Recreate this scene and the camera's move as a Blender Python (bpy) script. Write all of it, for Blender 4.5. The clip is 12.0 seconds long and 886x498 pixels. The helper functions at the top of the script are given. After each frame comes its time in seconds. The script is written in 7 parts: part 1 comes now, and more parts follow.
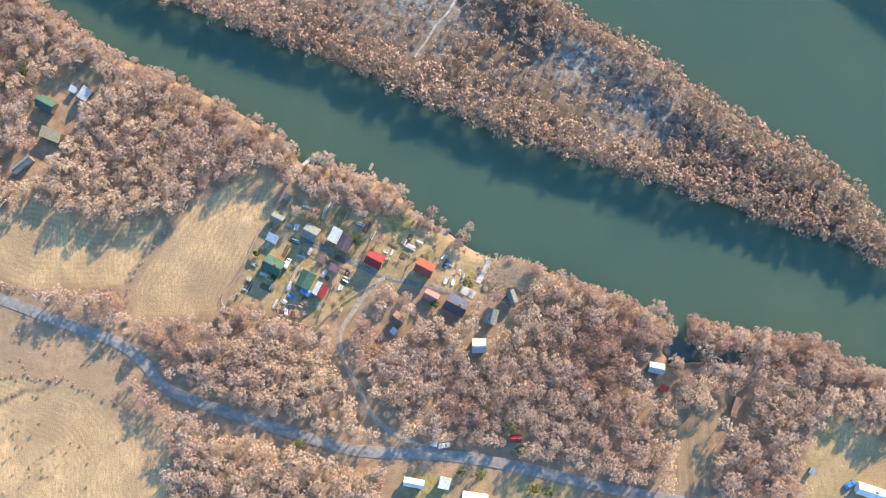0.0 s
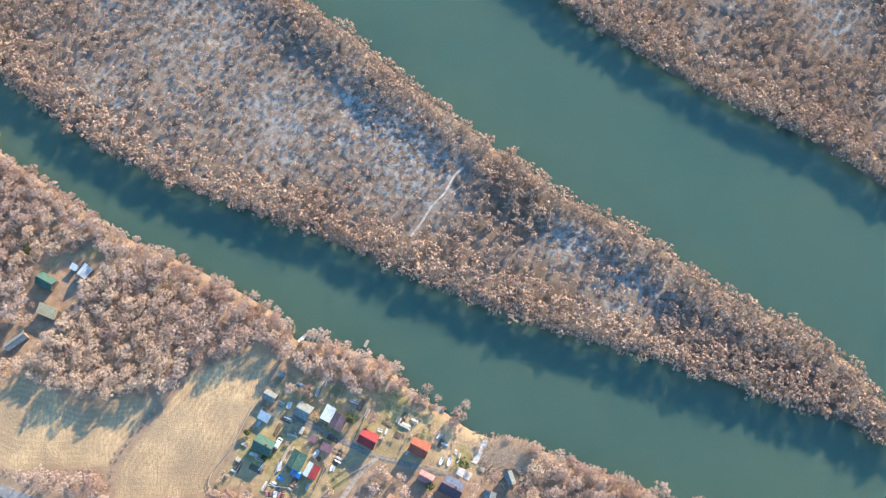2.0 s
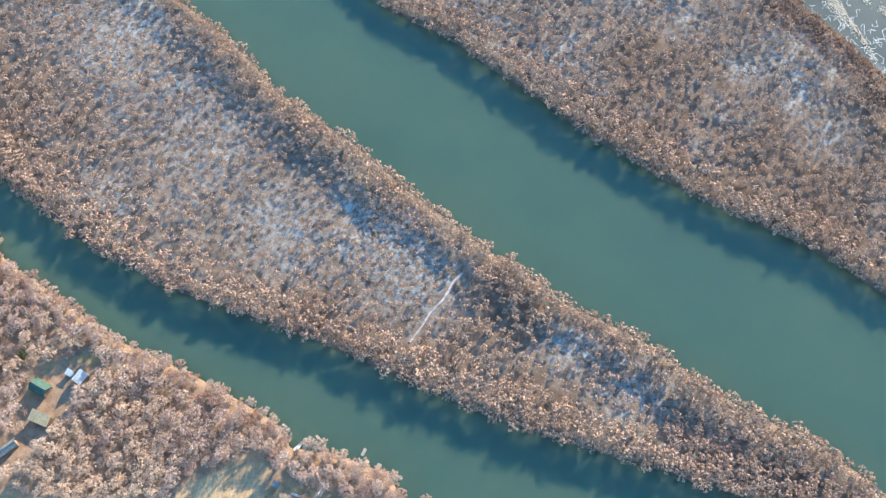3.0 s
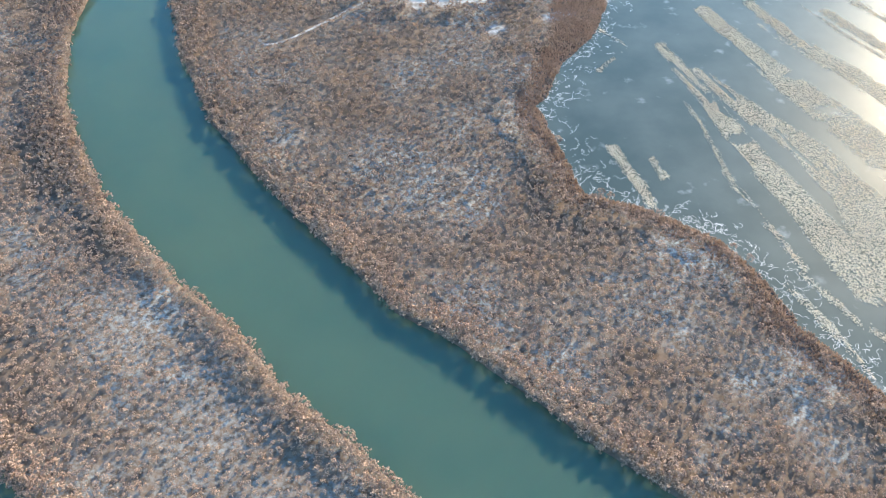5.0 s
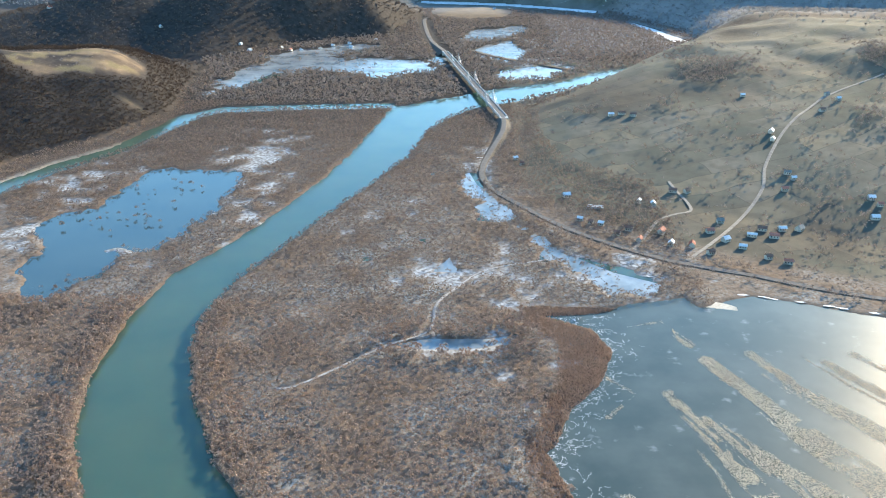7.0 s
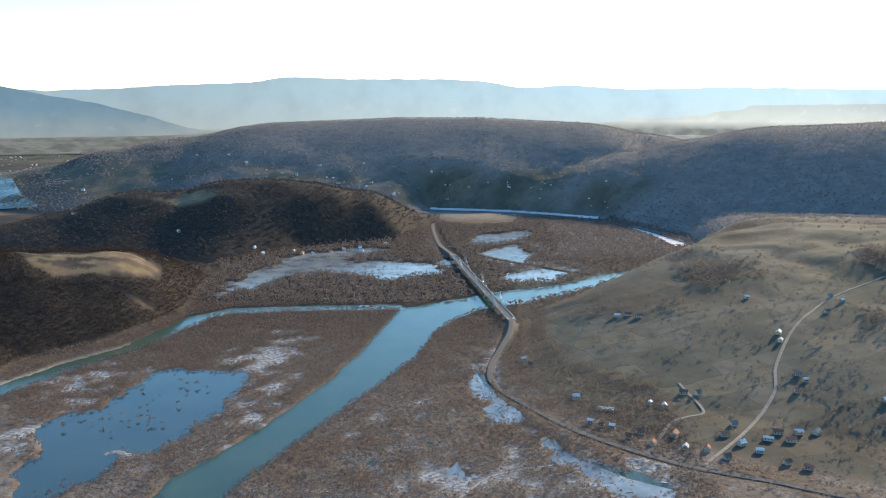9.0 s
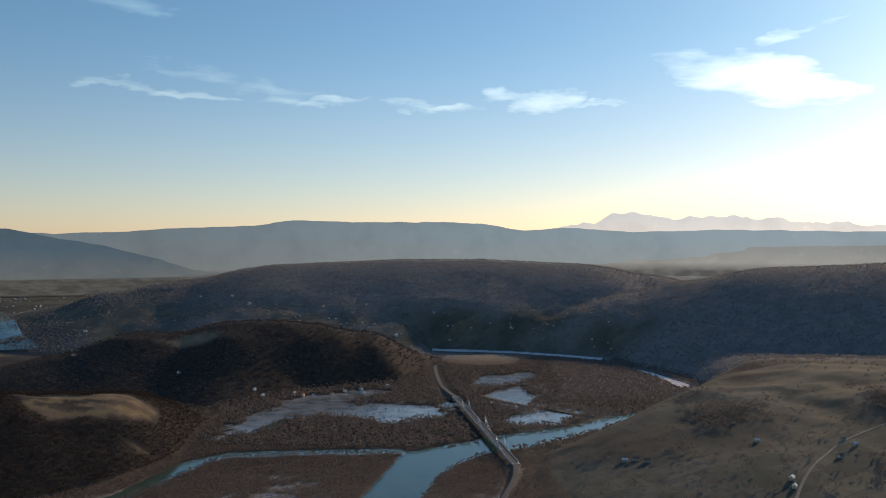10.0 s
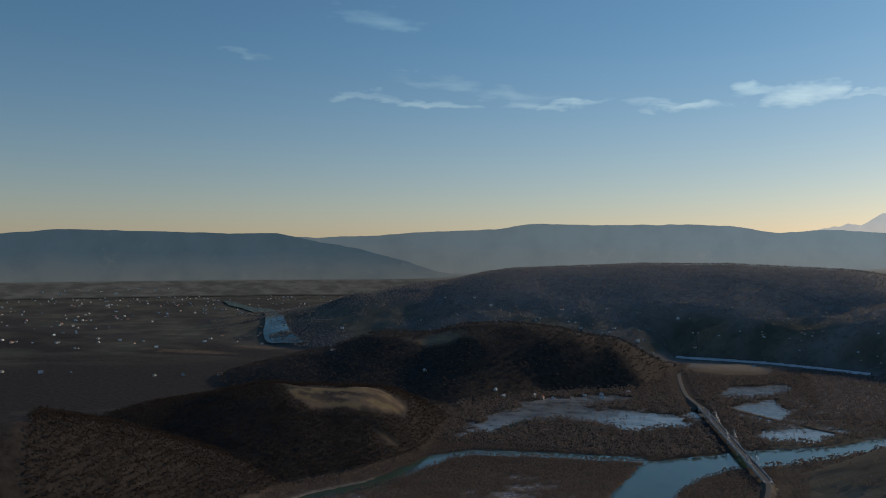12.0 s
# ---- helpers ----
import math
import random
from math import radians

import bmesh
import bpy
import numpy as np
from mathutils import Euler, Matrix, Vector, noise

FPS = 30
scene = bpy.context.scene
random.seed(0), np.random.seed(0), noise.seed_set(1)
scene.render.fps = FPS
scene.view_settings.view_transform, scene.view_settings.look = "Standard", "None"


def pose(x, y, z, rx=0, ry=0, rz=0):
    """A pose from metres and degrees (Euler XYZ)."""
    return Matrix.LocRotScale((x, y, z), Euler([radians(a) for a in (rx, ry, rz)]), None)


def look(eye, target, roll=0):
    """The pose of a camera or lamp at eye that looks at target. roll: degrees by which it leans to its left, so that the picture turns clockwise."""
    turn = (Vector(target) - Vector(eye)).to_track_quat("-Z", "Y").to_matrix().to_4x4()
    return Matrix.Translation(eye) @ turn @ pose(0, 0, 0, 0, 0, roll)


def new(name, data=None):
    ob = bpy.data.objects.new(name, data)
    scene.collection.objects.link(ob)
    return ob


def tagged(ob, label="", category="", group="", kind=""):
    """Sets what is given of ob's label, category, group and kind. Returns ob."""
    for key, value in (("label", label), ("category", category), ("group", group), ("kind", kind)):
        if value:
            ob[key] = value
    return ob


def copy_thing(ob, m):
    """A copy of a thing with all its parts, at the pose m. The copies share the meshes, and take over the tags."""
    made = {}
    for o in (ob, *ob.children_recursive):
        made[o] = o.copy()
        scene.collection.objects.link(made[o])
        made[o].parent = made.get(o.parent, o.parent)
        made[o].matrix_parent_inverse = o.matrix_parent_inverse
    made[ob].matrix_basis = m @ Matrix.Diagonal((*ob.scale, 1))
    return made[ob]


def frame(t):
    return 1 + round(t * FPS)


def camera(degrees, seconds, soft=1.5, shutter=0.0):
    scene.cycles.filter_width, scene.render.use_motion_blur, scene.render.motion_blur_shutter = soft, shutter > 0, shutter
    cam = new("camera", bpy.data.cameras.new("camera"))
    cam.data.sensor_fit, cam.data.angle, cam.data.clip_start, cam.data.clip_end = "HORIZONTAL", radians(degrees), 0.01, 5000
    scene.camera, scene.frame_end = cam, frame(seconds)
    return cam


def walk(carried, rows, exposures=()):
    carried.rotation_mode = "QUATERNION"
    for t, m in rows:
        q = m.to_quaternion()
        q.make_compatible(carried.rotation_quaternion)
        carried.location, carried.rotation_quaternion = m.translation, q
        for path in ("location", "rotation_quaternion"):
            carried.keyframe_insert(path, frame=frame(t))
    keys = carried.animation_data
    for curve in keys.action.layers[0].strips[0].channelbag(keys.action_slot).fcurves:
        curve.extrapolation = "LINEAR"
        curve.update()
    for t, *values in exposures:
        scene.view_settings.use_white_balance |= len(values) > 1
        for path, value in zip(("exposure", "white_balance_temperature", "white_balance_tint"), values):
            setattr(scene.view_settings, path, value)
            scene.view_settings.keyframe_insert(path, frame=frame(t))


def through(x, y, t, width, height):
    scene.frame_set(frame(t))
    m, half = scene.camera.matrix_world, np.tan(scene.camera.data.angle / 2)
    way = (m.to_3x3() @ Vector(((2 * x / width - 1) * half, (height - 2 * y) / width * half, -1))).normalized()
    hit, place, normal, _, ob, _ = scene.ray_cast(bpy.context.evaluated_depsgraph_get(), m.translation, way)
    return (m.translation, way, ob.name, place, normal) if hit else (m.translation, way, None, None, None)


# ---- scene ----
# ---- camera: a drone that hovers and tilts from straight down up to the horizon ----
EYE = 320.0
cam = camera(55.5, 12.0, soft=1.0)
PATH = [
    (0, pose(0, 0, EYE, 4.06, 1.60, -0.00)),
    (0.25, pose(0, 0, EYE, 4.51, 1.56, -0.00)),
    (0.5, pose(0, 0, EYE, 5.83, 1.52, -0.01)),
    (0.75, pose(0, 0, EYE, 7.46, 1.47, -0.01)),
    (1, pose(0, 0, EYE, 9.17, 1.43, -0.01)),
    (1.5, pose(0, 0, EYE, 12.62, 1.37, -0.08)),
    (2, pose(0, 0, EYE, 16.05, 1.29, -0.04)),
    (2.5, pose(0, 0, EYE, 19.53, 1.23, -0.02)),
    (3, pose(0, 0, EYE, 23.22, 1.21, 0.04)),
    (3.2, pose(0, 0, EYE, 25.31, 1.18, 0.13)),
    (4.8, pose(0, 0, EYE, 41.39, 0.09, 1.91)),
    (5, pose(0, 0, EYE, 43.53, 0.09, 1.99)),
    (5.5, pose(0, 0, EYE, 48.96, 0.08, 2.22)),
    (6, pose(0, 0, EYE, 55.76, 0.02, 2.45)),
    (6.25, pose(0, 0, EYE, 58.97, -0.02, 2.57)),
    (6.5, pose(0, 0, EYE, 62.21, -0.07, 2.69)),
    (6.8, pose(0, 0, EYE, 65.72, -0.08, 2.80)),
    (7, pose(0, 0, EYE, 66.71, -0.08, 2.87)),
    (7.2, pose(0, 0, EYE, 67.28, -0.09, 2.94)),
    (8.8, pose(0, 0, EYE, 78.16, 0.02, 3.36)),
    (9, pose(0, 0, EYE, 80.30, -0.03, 3.39)),
    (9.2, pose(0, 0, EYE, 83.16, -0.03, 3.42)),
    (9.5, pose(0, 0, EYE, 87.63, -0.03, 3.47)),
    (9.6, pose(0, 0, EYE, 89.26, -0.02, 3.49)),
    (9.7, pose(0, 0, EYE, 89.86, -0.00, 3.51)),
    (10, pose(0, 0, EYE, 89.87, 0.04, 3.55)),
    (10.2, pose(0, 0, EYE, 89.90, 0.02, 3.59)),
    (10.3, pose(0, 0, EYE, 89.92, 0.02, 3.91)),
    (10.4, pose(0, 0, EYE, 89.94, 0.01, 4.81)),
    (10.5, pose(0, 0, EYE, 89.96, -0.00, 6.42)),
    (10.7, pose(0, 0, EYE, 89.98, -0.01, 8.41)),
    (10.8, pose(0, 0, EYE, 90.00, -0.02, 9.91)),
    (10.9, pose(0, 0, EYE, 90.01, -0.02, 10.66)),
    (11, pose(0, 0, EYE, 90.02, -0.03, 10.91)),
    (11.2, pose(0, 0, EYE, 90.04, -0.01, 11.21)),
    (11.5, pose(0, 0, EYE, 90.07, 0.01, 11.32)),
    (11.6, pose(0, 0, EYE, 90.07, -0.00, 12.71)),
    (11.8, pose(0, 0, EYE, 90.08, -0.03, 16.21)),
    (12, pose(0, 0, EYE, 90.09, -0.05, 19.76)),
]
EXPOSURES = [(0.0, 1.98, 7250, 10), (3.0, 2.14, 6600, 6), (5.0, 2.1, 6800, 4), (7.2, 1.92, 6900, 3), (8.8, 1.25, 7000, 6), (9.2, 0.95, 7200, 10), (9.5, 0.42, 7700, 14), (10.0, -0.3, 7550, 15), (10.5, -0.75, 7500, 15), (11.0, -0.8, 7400, 13), (12.0, -0.9, 7050, 11)]
walk(cam, PATH, EXPOSURES)

# ---- light: a low winter sun ahead and to the right, clear sky with streaks of cirrus ----
SUN_AZ, SUN_EL = 36.0, 19.5
world = bpy.data.worlds.new("world")
scene.world = world
world.use_nodes = True


def link(tree, a, b):
    tree.links.new(a, b)


def node(tree, kind, **values):
    n = tree.nodes.new(kind)
    for key, value in values.items():
        if key in n.inputs:
            n.inputs[key].default_value = value
    return n


def math_node(tree, op, a, b=None, clamp=False):
    n = tree.nodes.new("ShaderNodeMath")
    n.operation, n.use_clamp = op, clamp
    for i, v in enumerate((a, b)):
        if v is None:
            continue
        if isinstance(v, (int, float)):
            n.inputs[i].default_value = v
        else:
            link(tree, v, n.inputs[i])
    return n.outputs[0]


def build_world():
    t = world.node_tree
    bg = t.nodes["Background"]
    sky = t.nodes.new("ShaderNodeTexSky")
    sky.sky_type, sky.sun_disc = "NISHITA", False
    sky.sun_elevation, sky.sun_rotation = radians(SUN_EL), radians(SUN_AZ)
    sky.altitude, sky.air_density, sky.dust_density, sky.ozone_density = 400, 1.1, 0.45, 4.0
    co = t.nodes.new("ShaderNodeTexCoord")
    sep = t.nodes.new("ShaderNodeSeparateXYZ")
    link(t, co.outputs["Generated"], sep.inputs[0])
    flat = math_node(t, "SQRT", math_node(t, "ADD", math_node(t, "MULTIPLY", sep.outputs[0], sep.outputs[0]), math_node(t, "MULTIPLY", sep.outputs[1], sep.outputs[1])))
    az = math_node(t, "MULTIPLY", math_node(t, "ARCTAN2", sep.outputs[0], sep.outputs[1]), 57.3)
    el = math_node(t, "MULTIPLY", math_node(t, "ARCTAN2", sep.outputs[2], flat), 57.3)
    comb = t.nodes.new("ShaderNodeCombineXYZ")
    link(t, math_node(t, "MULTIPLY", az, 0.16), comb.inputs[0])
    link(t, math_node(t, "ADD", math_node(t, "MULTIPLY", el, 1.0), math_node(t, "MULTIPLY", az, 0.06)), comb.inputs[1])
    no = node(t, "ShaderNodeTexNoise", Scale=1.0, Detail=5.0, Roughness=0.55, Distortion=0.35)
    link(t, comb.outputs[0], no.inputs["Vector"])
    # the wind draws the cirrus out of shape
    sweep = t.nodes.new("ShaderNodeCombineXYZ")
    link(t, math_node(t, "MULTIPLY", az, 0.30), sweep.inputs[0])
    link(t, math_node(t, "MULTIPLY", el, 0.75), sweep.inputs[1])
    drift = node(t, "ShaderNodeTexNoise", Scale=1.0, Detail=3.0, Roughness=0.6)
    link(t, sweep.outputs[0], drift.inputs["Vector"])
    parts = t.nodes.new("ShaderNodeSeparateColor")
    link(t, drift.outputs["Color"], parts.inputs[0])
    az = math_node(t, "ADD", az, math_node(t, "MULTIPLY", math_node(t, "SUBTRACT", parts.outputs[0], 0.5), 5.0))
    el_up = el
    el = math_node(t, "ADD", el, math_node(t, "MULTIPLY", math_node(t, "SUBTRACT", parts.outputs[1], 0.5), 2.4))
    total = None
    # bands of cirrus: azimuth, elevation, half widths, slope, thickness
    for a0, e0, wa, we, slope, thick in CIRRUS:
        da = math_node(t, "DIVIDE", math_node(t, "SUBTRACT", az, a0), wa)
        rise = math_node(t, "MULTIPLY", math_node(t, "SUBTRACT", az, a0), slope)
        de = math_node(t, "DIVIDE", math_node(t, "SUBTRACT", math_node(t, "SUBTRACT", el, e0), rise), we)
        r2 = math_node(t, "ADD", math_node(t, "MULTIPLY", da, da), math_node(t, "MULTIPLY", de, de))
        m = math_node(t, "MULTIPLY", math_node(t, "SUBTRACT", 1.0, r2, clamp=True), thick)
        total = m if total is None else math_node(t, "MAXIMUM", total, m)
    wisps = math_node(t, "MULTIPLY", math_node(t, "SUBTRACT", no.outputs["Fac"], 0.5), 3.2)
    band = math_node(t, "SUBTRACT", math_node(t, "ADD", math_node(t, "MULTIPLY", total, 1.2), wisps), 0.45)
    edge = math_node(t, "MULTIPLY", total, 3.0, clamp=True)
    soft = math_node(t, "MULTIPLY", math_node(t, "MULTIPLY", band, 0.65, clamp=True), edge)
    lit = t.nodes.new("ShaderNodeMix")
    lit.data_type, lit.blend_type = "RGBA", "MIX"
    bright = t.nodes.new("ShaderNodeVectorMath")
    bright.operation = "MULTIPLY"
    link(t, sky.outputs[0], bright.inputs[0])
    bright.inputs[1].default_value = (2.1, 1.65, 1.33)
    link(t, soft, lit.inputs[0])
    link(t, sky.outputs[0], lit.inputs[6])
    link(t, bright.outputs[0], lit.inputs[7])
    # deeper blue overhead, a peach band low down
    fade = t.nodes.new("ShaderNodeMapRange")
    fade.inputs[1].default_value, fade.inputs[2].default_value = 0.0, 14.0
    link(t, el_up, fade.inputs[0])
    tint = t.nodes.new("ShaderNodeMix")
    tint.data_type = "RGBA"
    tint.inputs[6].default_value, tint.inputs[7].default_value = (1.08, 0.94, 0.97, 1), (0.69, 0.93, 1.01, 1)
    link(t, fade.outputs[0], tint.inputs[0])
    graded = t.nodes.new("ShaderNodeVectorMath")
    graded.operation = "MULTIPLY"
    link(t, lit.outputs[2], graded.inputs[0])
    link(t, tint.outputs[2], graded.inputs[1])
    link(t, graded.outputs[0], bg.inputs["Color"])
    bg.inputs["Strength"].default_value = 0.15


CIRRUS = [(-24.3, 10.2, 3.2, 0.45, -0.02, 1.1), (-20.3, 9.85, 3.6, 0.42, -0.06, 1.15), (-20.5, 11.2, 4.2, 0.9, -0.12, 0.72), (-14.8, 10.3, 4.0, 1.0, -0.05, 0.68), (-11.3, 9.7, 3.4, 0.5, 0.06, 1.1), (-6.6, 9.6, 2.8, 0.5, 0.0, 0.6),
          (-3.6, 9.2, 3.8, 0.42, 0.02, 1.05), (1.0, 10.2, 2.2, 0.7, -0.12, 1.2), (3.4, 9.7, 2.7, 1.1, 0.15, 1.35), (6.8, 9.5, 3.8, 0.3, 0.05, 0.9), (17.0, 10.6, 7.0, 1.9, -0.22, 1.5), (19.5, 13.2, 4.0, 0.6, 0.3, 1.0),
          (-25.2, 15.5, 5.0, 1.0, -0.15, 0.85), (-32.0, 12.8, 4.0, 0.4, -0.1, 0.6), (34.0, 12.0, 10.0, 3.0, 0.05, 1.0)]
build_world()
sun = new("sun", bpy.data.lights.new("sun", "SUN"))
sun.data.energy, sun.data.angle, sun.data.color = 3.7, radians(0.6), (1.0, 0.80, 0.58)
az, el = radians(SUN_AZ), radians(SUN_EL)
sun.matrix_world = look((0, 0, 900), Vector((0, 0, 900)) - Vector((math.sin(az) * math.cos(el), math.cos(az) * math.cos(el), math.sin(el))))

# ---- plan: banks, hills, fields and ways, in metres ----
S_BANK = [(-192, 136), (-175, 125), (-154, 111), (-140, 100), (-125, 94), (-100, 83), (-71, 66), (-64, 56), (-49, 54), (-27, 47), (-20, 37), (-6, 28), (5, 21), (22, 17), (37, 12),
          (61, 3), (75, -4), (76, -20), (81, -20), (83, -4), (107, -9), (130, -12), (142, -21), (156, -22), (420, -110)]
ISLAND_SOUTH = [(-200, 172), (-186, 163), (-157, 141), (-118, 120), (-76, 105), (-58, 98), (-27, 84), (1, 72), (29, 61), (59, 52), (91, 42), (114, 33), (139, 25), (158, 16), (166, 18)]
ISLAND_NORTH = [(-142, 1306), (-166, 1096), (-184, 972), (-212, 851), (-241, 754), (-275, 672), (-282, 586), (-275, 502), (-258, 437), (-236, 393), (-202, 339), (-171, 305), (-146, 278),
                (-108, 246), (-78, 212), (-50, 191), (-22, 165), (13, 136), (17, 131), (21, 131), (42, 113), (70, 99), (90, 83), (110, 69), (134, 57), (148, 45), (157, 31), (166, 22)]
RIGHT_BANK = [(-8, 1314), (-34, 1294), (-76, 1190), (-99, 1035), (-139, 902), (-172, 803), (-198, 714), (-216, 664), (-223, 589), (-214, 536), (-193, 477), (-168, 428), (-157, 406),
              (-125, 365), (-92, 325), (-61, 292), (-32, 259), (-11, 247), (23, 220), (61, 187), (89, 167), (115, 151), (145, 135), (170, 115), (420, 10)]
BAY = [(330, 100), (230, 170), (192, 217), (178, 239), (162, 258), (150, 291), (134, 315), (118, 325), (96, 339), (65, 348), (58, 376), (42, 429), (49, 439), (61, 477), (83, 506), (99, 553),
       (88, 587), (50, 609), (96, 616), (126, 633), (171, 646), (181, 629), (230, 655), (327, 619), (620, 540), (620, 40)]
LAGOON = [(-388, 610), (-360, 605), (-358, 660), (-350, 688), (-334, 728), (-311, 758), (-306, 796), (-284, 822), (-287, 884), (-282, 934), (-296, 977), (-326, 966), (-354, 985), (-385, 972), (-402, 907), (-422, 832), (-447, 805), (-452, 757), (-431, 737), (-424, 684)]
CHANNEL = [(-196, 154), (-300, 225), (-480, 430), (-600, 690), (-573, 849), (-556, 888), (-524, 975), (-479, 1057), (-444, 1228), (-404, 1272), (-276, 1298), (-143, 1313)]
LAKE = [(-473, 1355), (-466, 1480), (-450, 1560), (-422, 1754), (-364, 1824), (-277, 1880), (-210, 1850), (-300, 1735), (-249, 1701), (-103, 1712), (-93, 1570), (-163, 1525), (-251, 1561), (-319, 1583), (-383, 1560), (-412, 1454)]
UPRIVER = [(-140, 1300), (-70, 1360), (-33, 1392), (20, 1439), (134, 1507), (205, 1589), (300, 1660), (330, 1630), (231, 1548), (127, 1427), (28, 1334), (-17, 1304), (-60, 1230)]
POOL_A = [(-55, 1945), (-45, 2080), (35, 2120), (85, 2180), (100, 2150), (74, 2030), (13, 1945)]
POOL_B = [(-34, 1800), (51, 1930), (82, 1815), (56, 1680), (0, 1735)]
POOL_C = [(0, 1545), (60, 1610), (88, 1640), (170, 1645), (110, 1525), (40, 1520)]
FAR_RIVER = [(-197, 2650), (65, 2605), (310, 2455), (300, 2400), (60, 2545), (-197, 2590)]
FAR_POOL = [(375, 2230), (412, 2130), (460, 1950), (420, 1940), (395, 2110), (365, 2205)]
ROADSIDE_POOL = [(-12, 978), (2, 915), (27, 860), (64, 789), (86, 735), (112, 708), (150, 686), (145, 660), (105, 667), (72, 711), (44, 760), (7, 830), (-16, 898)]
POND_A = [(-44, 690), (-30, 735), (-22, 700), (-14, 684), (-30, 690)]
POND_B = [(-66, 556), (-40, 566), (0, 568), (28, 576), (24, 562), (-10, 552), (-40, 550)]


BACKWATER = [(76, -4), (76, -11), (74, -16), (78, -20), (85, -19), (92, -20), (100, -20), (106, -18), (107, -15), (100, -15), (92, -16), (85, -14), (82, -11), (82, -4)]


def ribbon_poly(line, half):
    out, back = [], []
    for i, p in enumerate(line):
        a, b = Vector(line[max(i - 1, 0)]), Vector(line[min(i + 1, len(line) - 1)])
        d = (b - a).normalized()
        out.append((p[0] - d.y * half, p[1] + d.x * half))
        back.append((p[0] + d.y * half, p[1] - d.x * half))
    return out + back[::-1]


# open water, with the raggedness of its shore in metres
WATERS = [(S_BANK + [(420, -60)] + ISLAND_SOUTH[::-1], 0), (ISLAND_NORTH + [(170, 19), (420, -70)] + RIGHT_BANK[::-1], 0), (BAY, 2), (LAGOON, 34), (ribbon_poly(CHANNEL, 15), 3), (LAKE, 55), (UPRIVER, 3),
          (POOL_A, 24), (POOL_B, 20), (POOL_C, 24), (FAR_RIVER, 16), (FAR_POOL, 12), (ROADSIDE_POOL, 26), (BACKWATER, 1), (POND_A, 5), (POND_B, 5)]
# reed beds in the frozen bay: line and half width
REED_BEDS = [([(130, 500), (146, 452), (166, 390), (184, 345), (206, 284)], 3, 9), ([(150, 470), (176, 426), (200, 395), (216, 350), (228, 300)], 3, 14), ([(168, 546), (186, 500), (208, 456), (232, 412), (262, 360), (280, 320)], 4, 15),
             ([(202, 556), (222, 513), (246, 475), (280, 420), (310, 370)], 3, 9), ([(254, 546), (270, 519), (300, 480), (340, 420)], 3, 8), ([(280, 560), (310, 515), (345, 470)], 3, 6), ([(86, 390), (96, 362), (102, 342)], 2, 3),
             ([(129, 464), (142, 416), (151, 359), (166, 320), (174, 296)], 0.5, 1.5), ([(162, 284), (177, 260), (195, 226)], 1, 4), ([(172, 292), (186, 271), (203, 250)], 1, 2), ([(115, 594), (143, 604), (159, 569)], 0.5, 3),
             ([(90, 519), (108, 497), (85, 469)], 0.3, 0.6), ([(108, 380), (113, 365)], 1, 2), ([(196, 540), (214, 508), (236, 478)], 0.8, 1.6), ([(240, 555), (262, 512), (296, 462)], 0.6, 1.8)]
# dark gaps of clear ice in the beds
ICE_HOLES = [(213, 467, 7, 4), (223, 431, 9, 4), (211, 416, 8, 5), (163, 400, 7, 5), (238, 372, 8, 5)]
FIELD_WEST = [(-199, 34), (-181, 38), (-168, 42), (-157, 38), (-141, 33), (-117, 35), (-114, 31), (-128, 14), (-130, 8), (-167, 7), (-180, 12), (-198, 17)]
FIELD_MID = [(-112, 31), (-104, 42), (-93, 47), (-78, 56), (-69, 49), (-77, 32), (-84, 17), (-92, 4), (-93, -2), (-107, -3), (-127, -4), (-128, 8), (-125, 14)]
YARDS = [(-77, 32), (-69, 47), (-44, 38), (-27, 35), (12, 21), (7, 4), (-27, 9), (-40, 10), (-55, -6), (-92, 2), (-84, 17)]
FIELD_SOUTH = [(-260, 24), (-205, 4), (-182, -2), (-160, -10), (-139, -18), (-129, -26), (-121, -36), (-112, -43), (-112, -71), (-112, -130), (-260, -130)]
# rough meadow below the road, painted darker with the roadside trees' shade
ROUGH_SHADE_STRIP = [(-260, 30), (-200, 9), (-160, -5), (-135, -14), (-122, -24), (-114, -34), (-104, -41), (-106, -54), (-128, -44), (-150, -36), (-175, -25), (-200, -14), (-260, 4)]
DITCH = [(-200, -44), (-186, -37), (-178, -36), (-168, -31), (-162, -31), (-157, -28)]
GARDEN_EAST = [(132, -37), (155, -48), (182, -59), (181, -110), (115, -110), (122, -70), (125, -53)]
PLOT_EAST = [(79, -37), (93, -38), (92, -50), (88, -69), (74, -65)]
YARDS_SOUTH = [(-29, -59), (41, -64), (45, -110), (-36, -110)]
GARDEN_WEST = [(-167, 88), (-147, 94), (-140, 92), (-155, 65), (-164, 68), (-169, 76)]
HEAP = [(9.6, 17), (14, 20), (24, 17), (26, 11), (20, 5.5), (11.6, 6.8), (9, 12)]
OPEN_LAND = [HEAP, FIELD_WEST, FIELD_MID, YARDS, FIELD_SOUTH, GARDEN_EAST, PLOT_EAST, YARDS_SOUTH, GARDEN_WEST]
ROAD = [(-260, 30), (-198, 8), (-180, 4), (-158, -4), (-135, -12), (-124, -19), (-115, -29), (-102, -35), (-80, -42), (-57, -49), (-40, -53), (-14, -54), (5, -56), (26, -60), (47, -65), (68, -69), (99, -75), (260, -110)]
TRACK = [(-10, -53), (-25, -48), (-35, -40), (-40, -31), (-46, -20), (-48, -10), (-43, -1), (-36, 8), (-31, 12)]
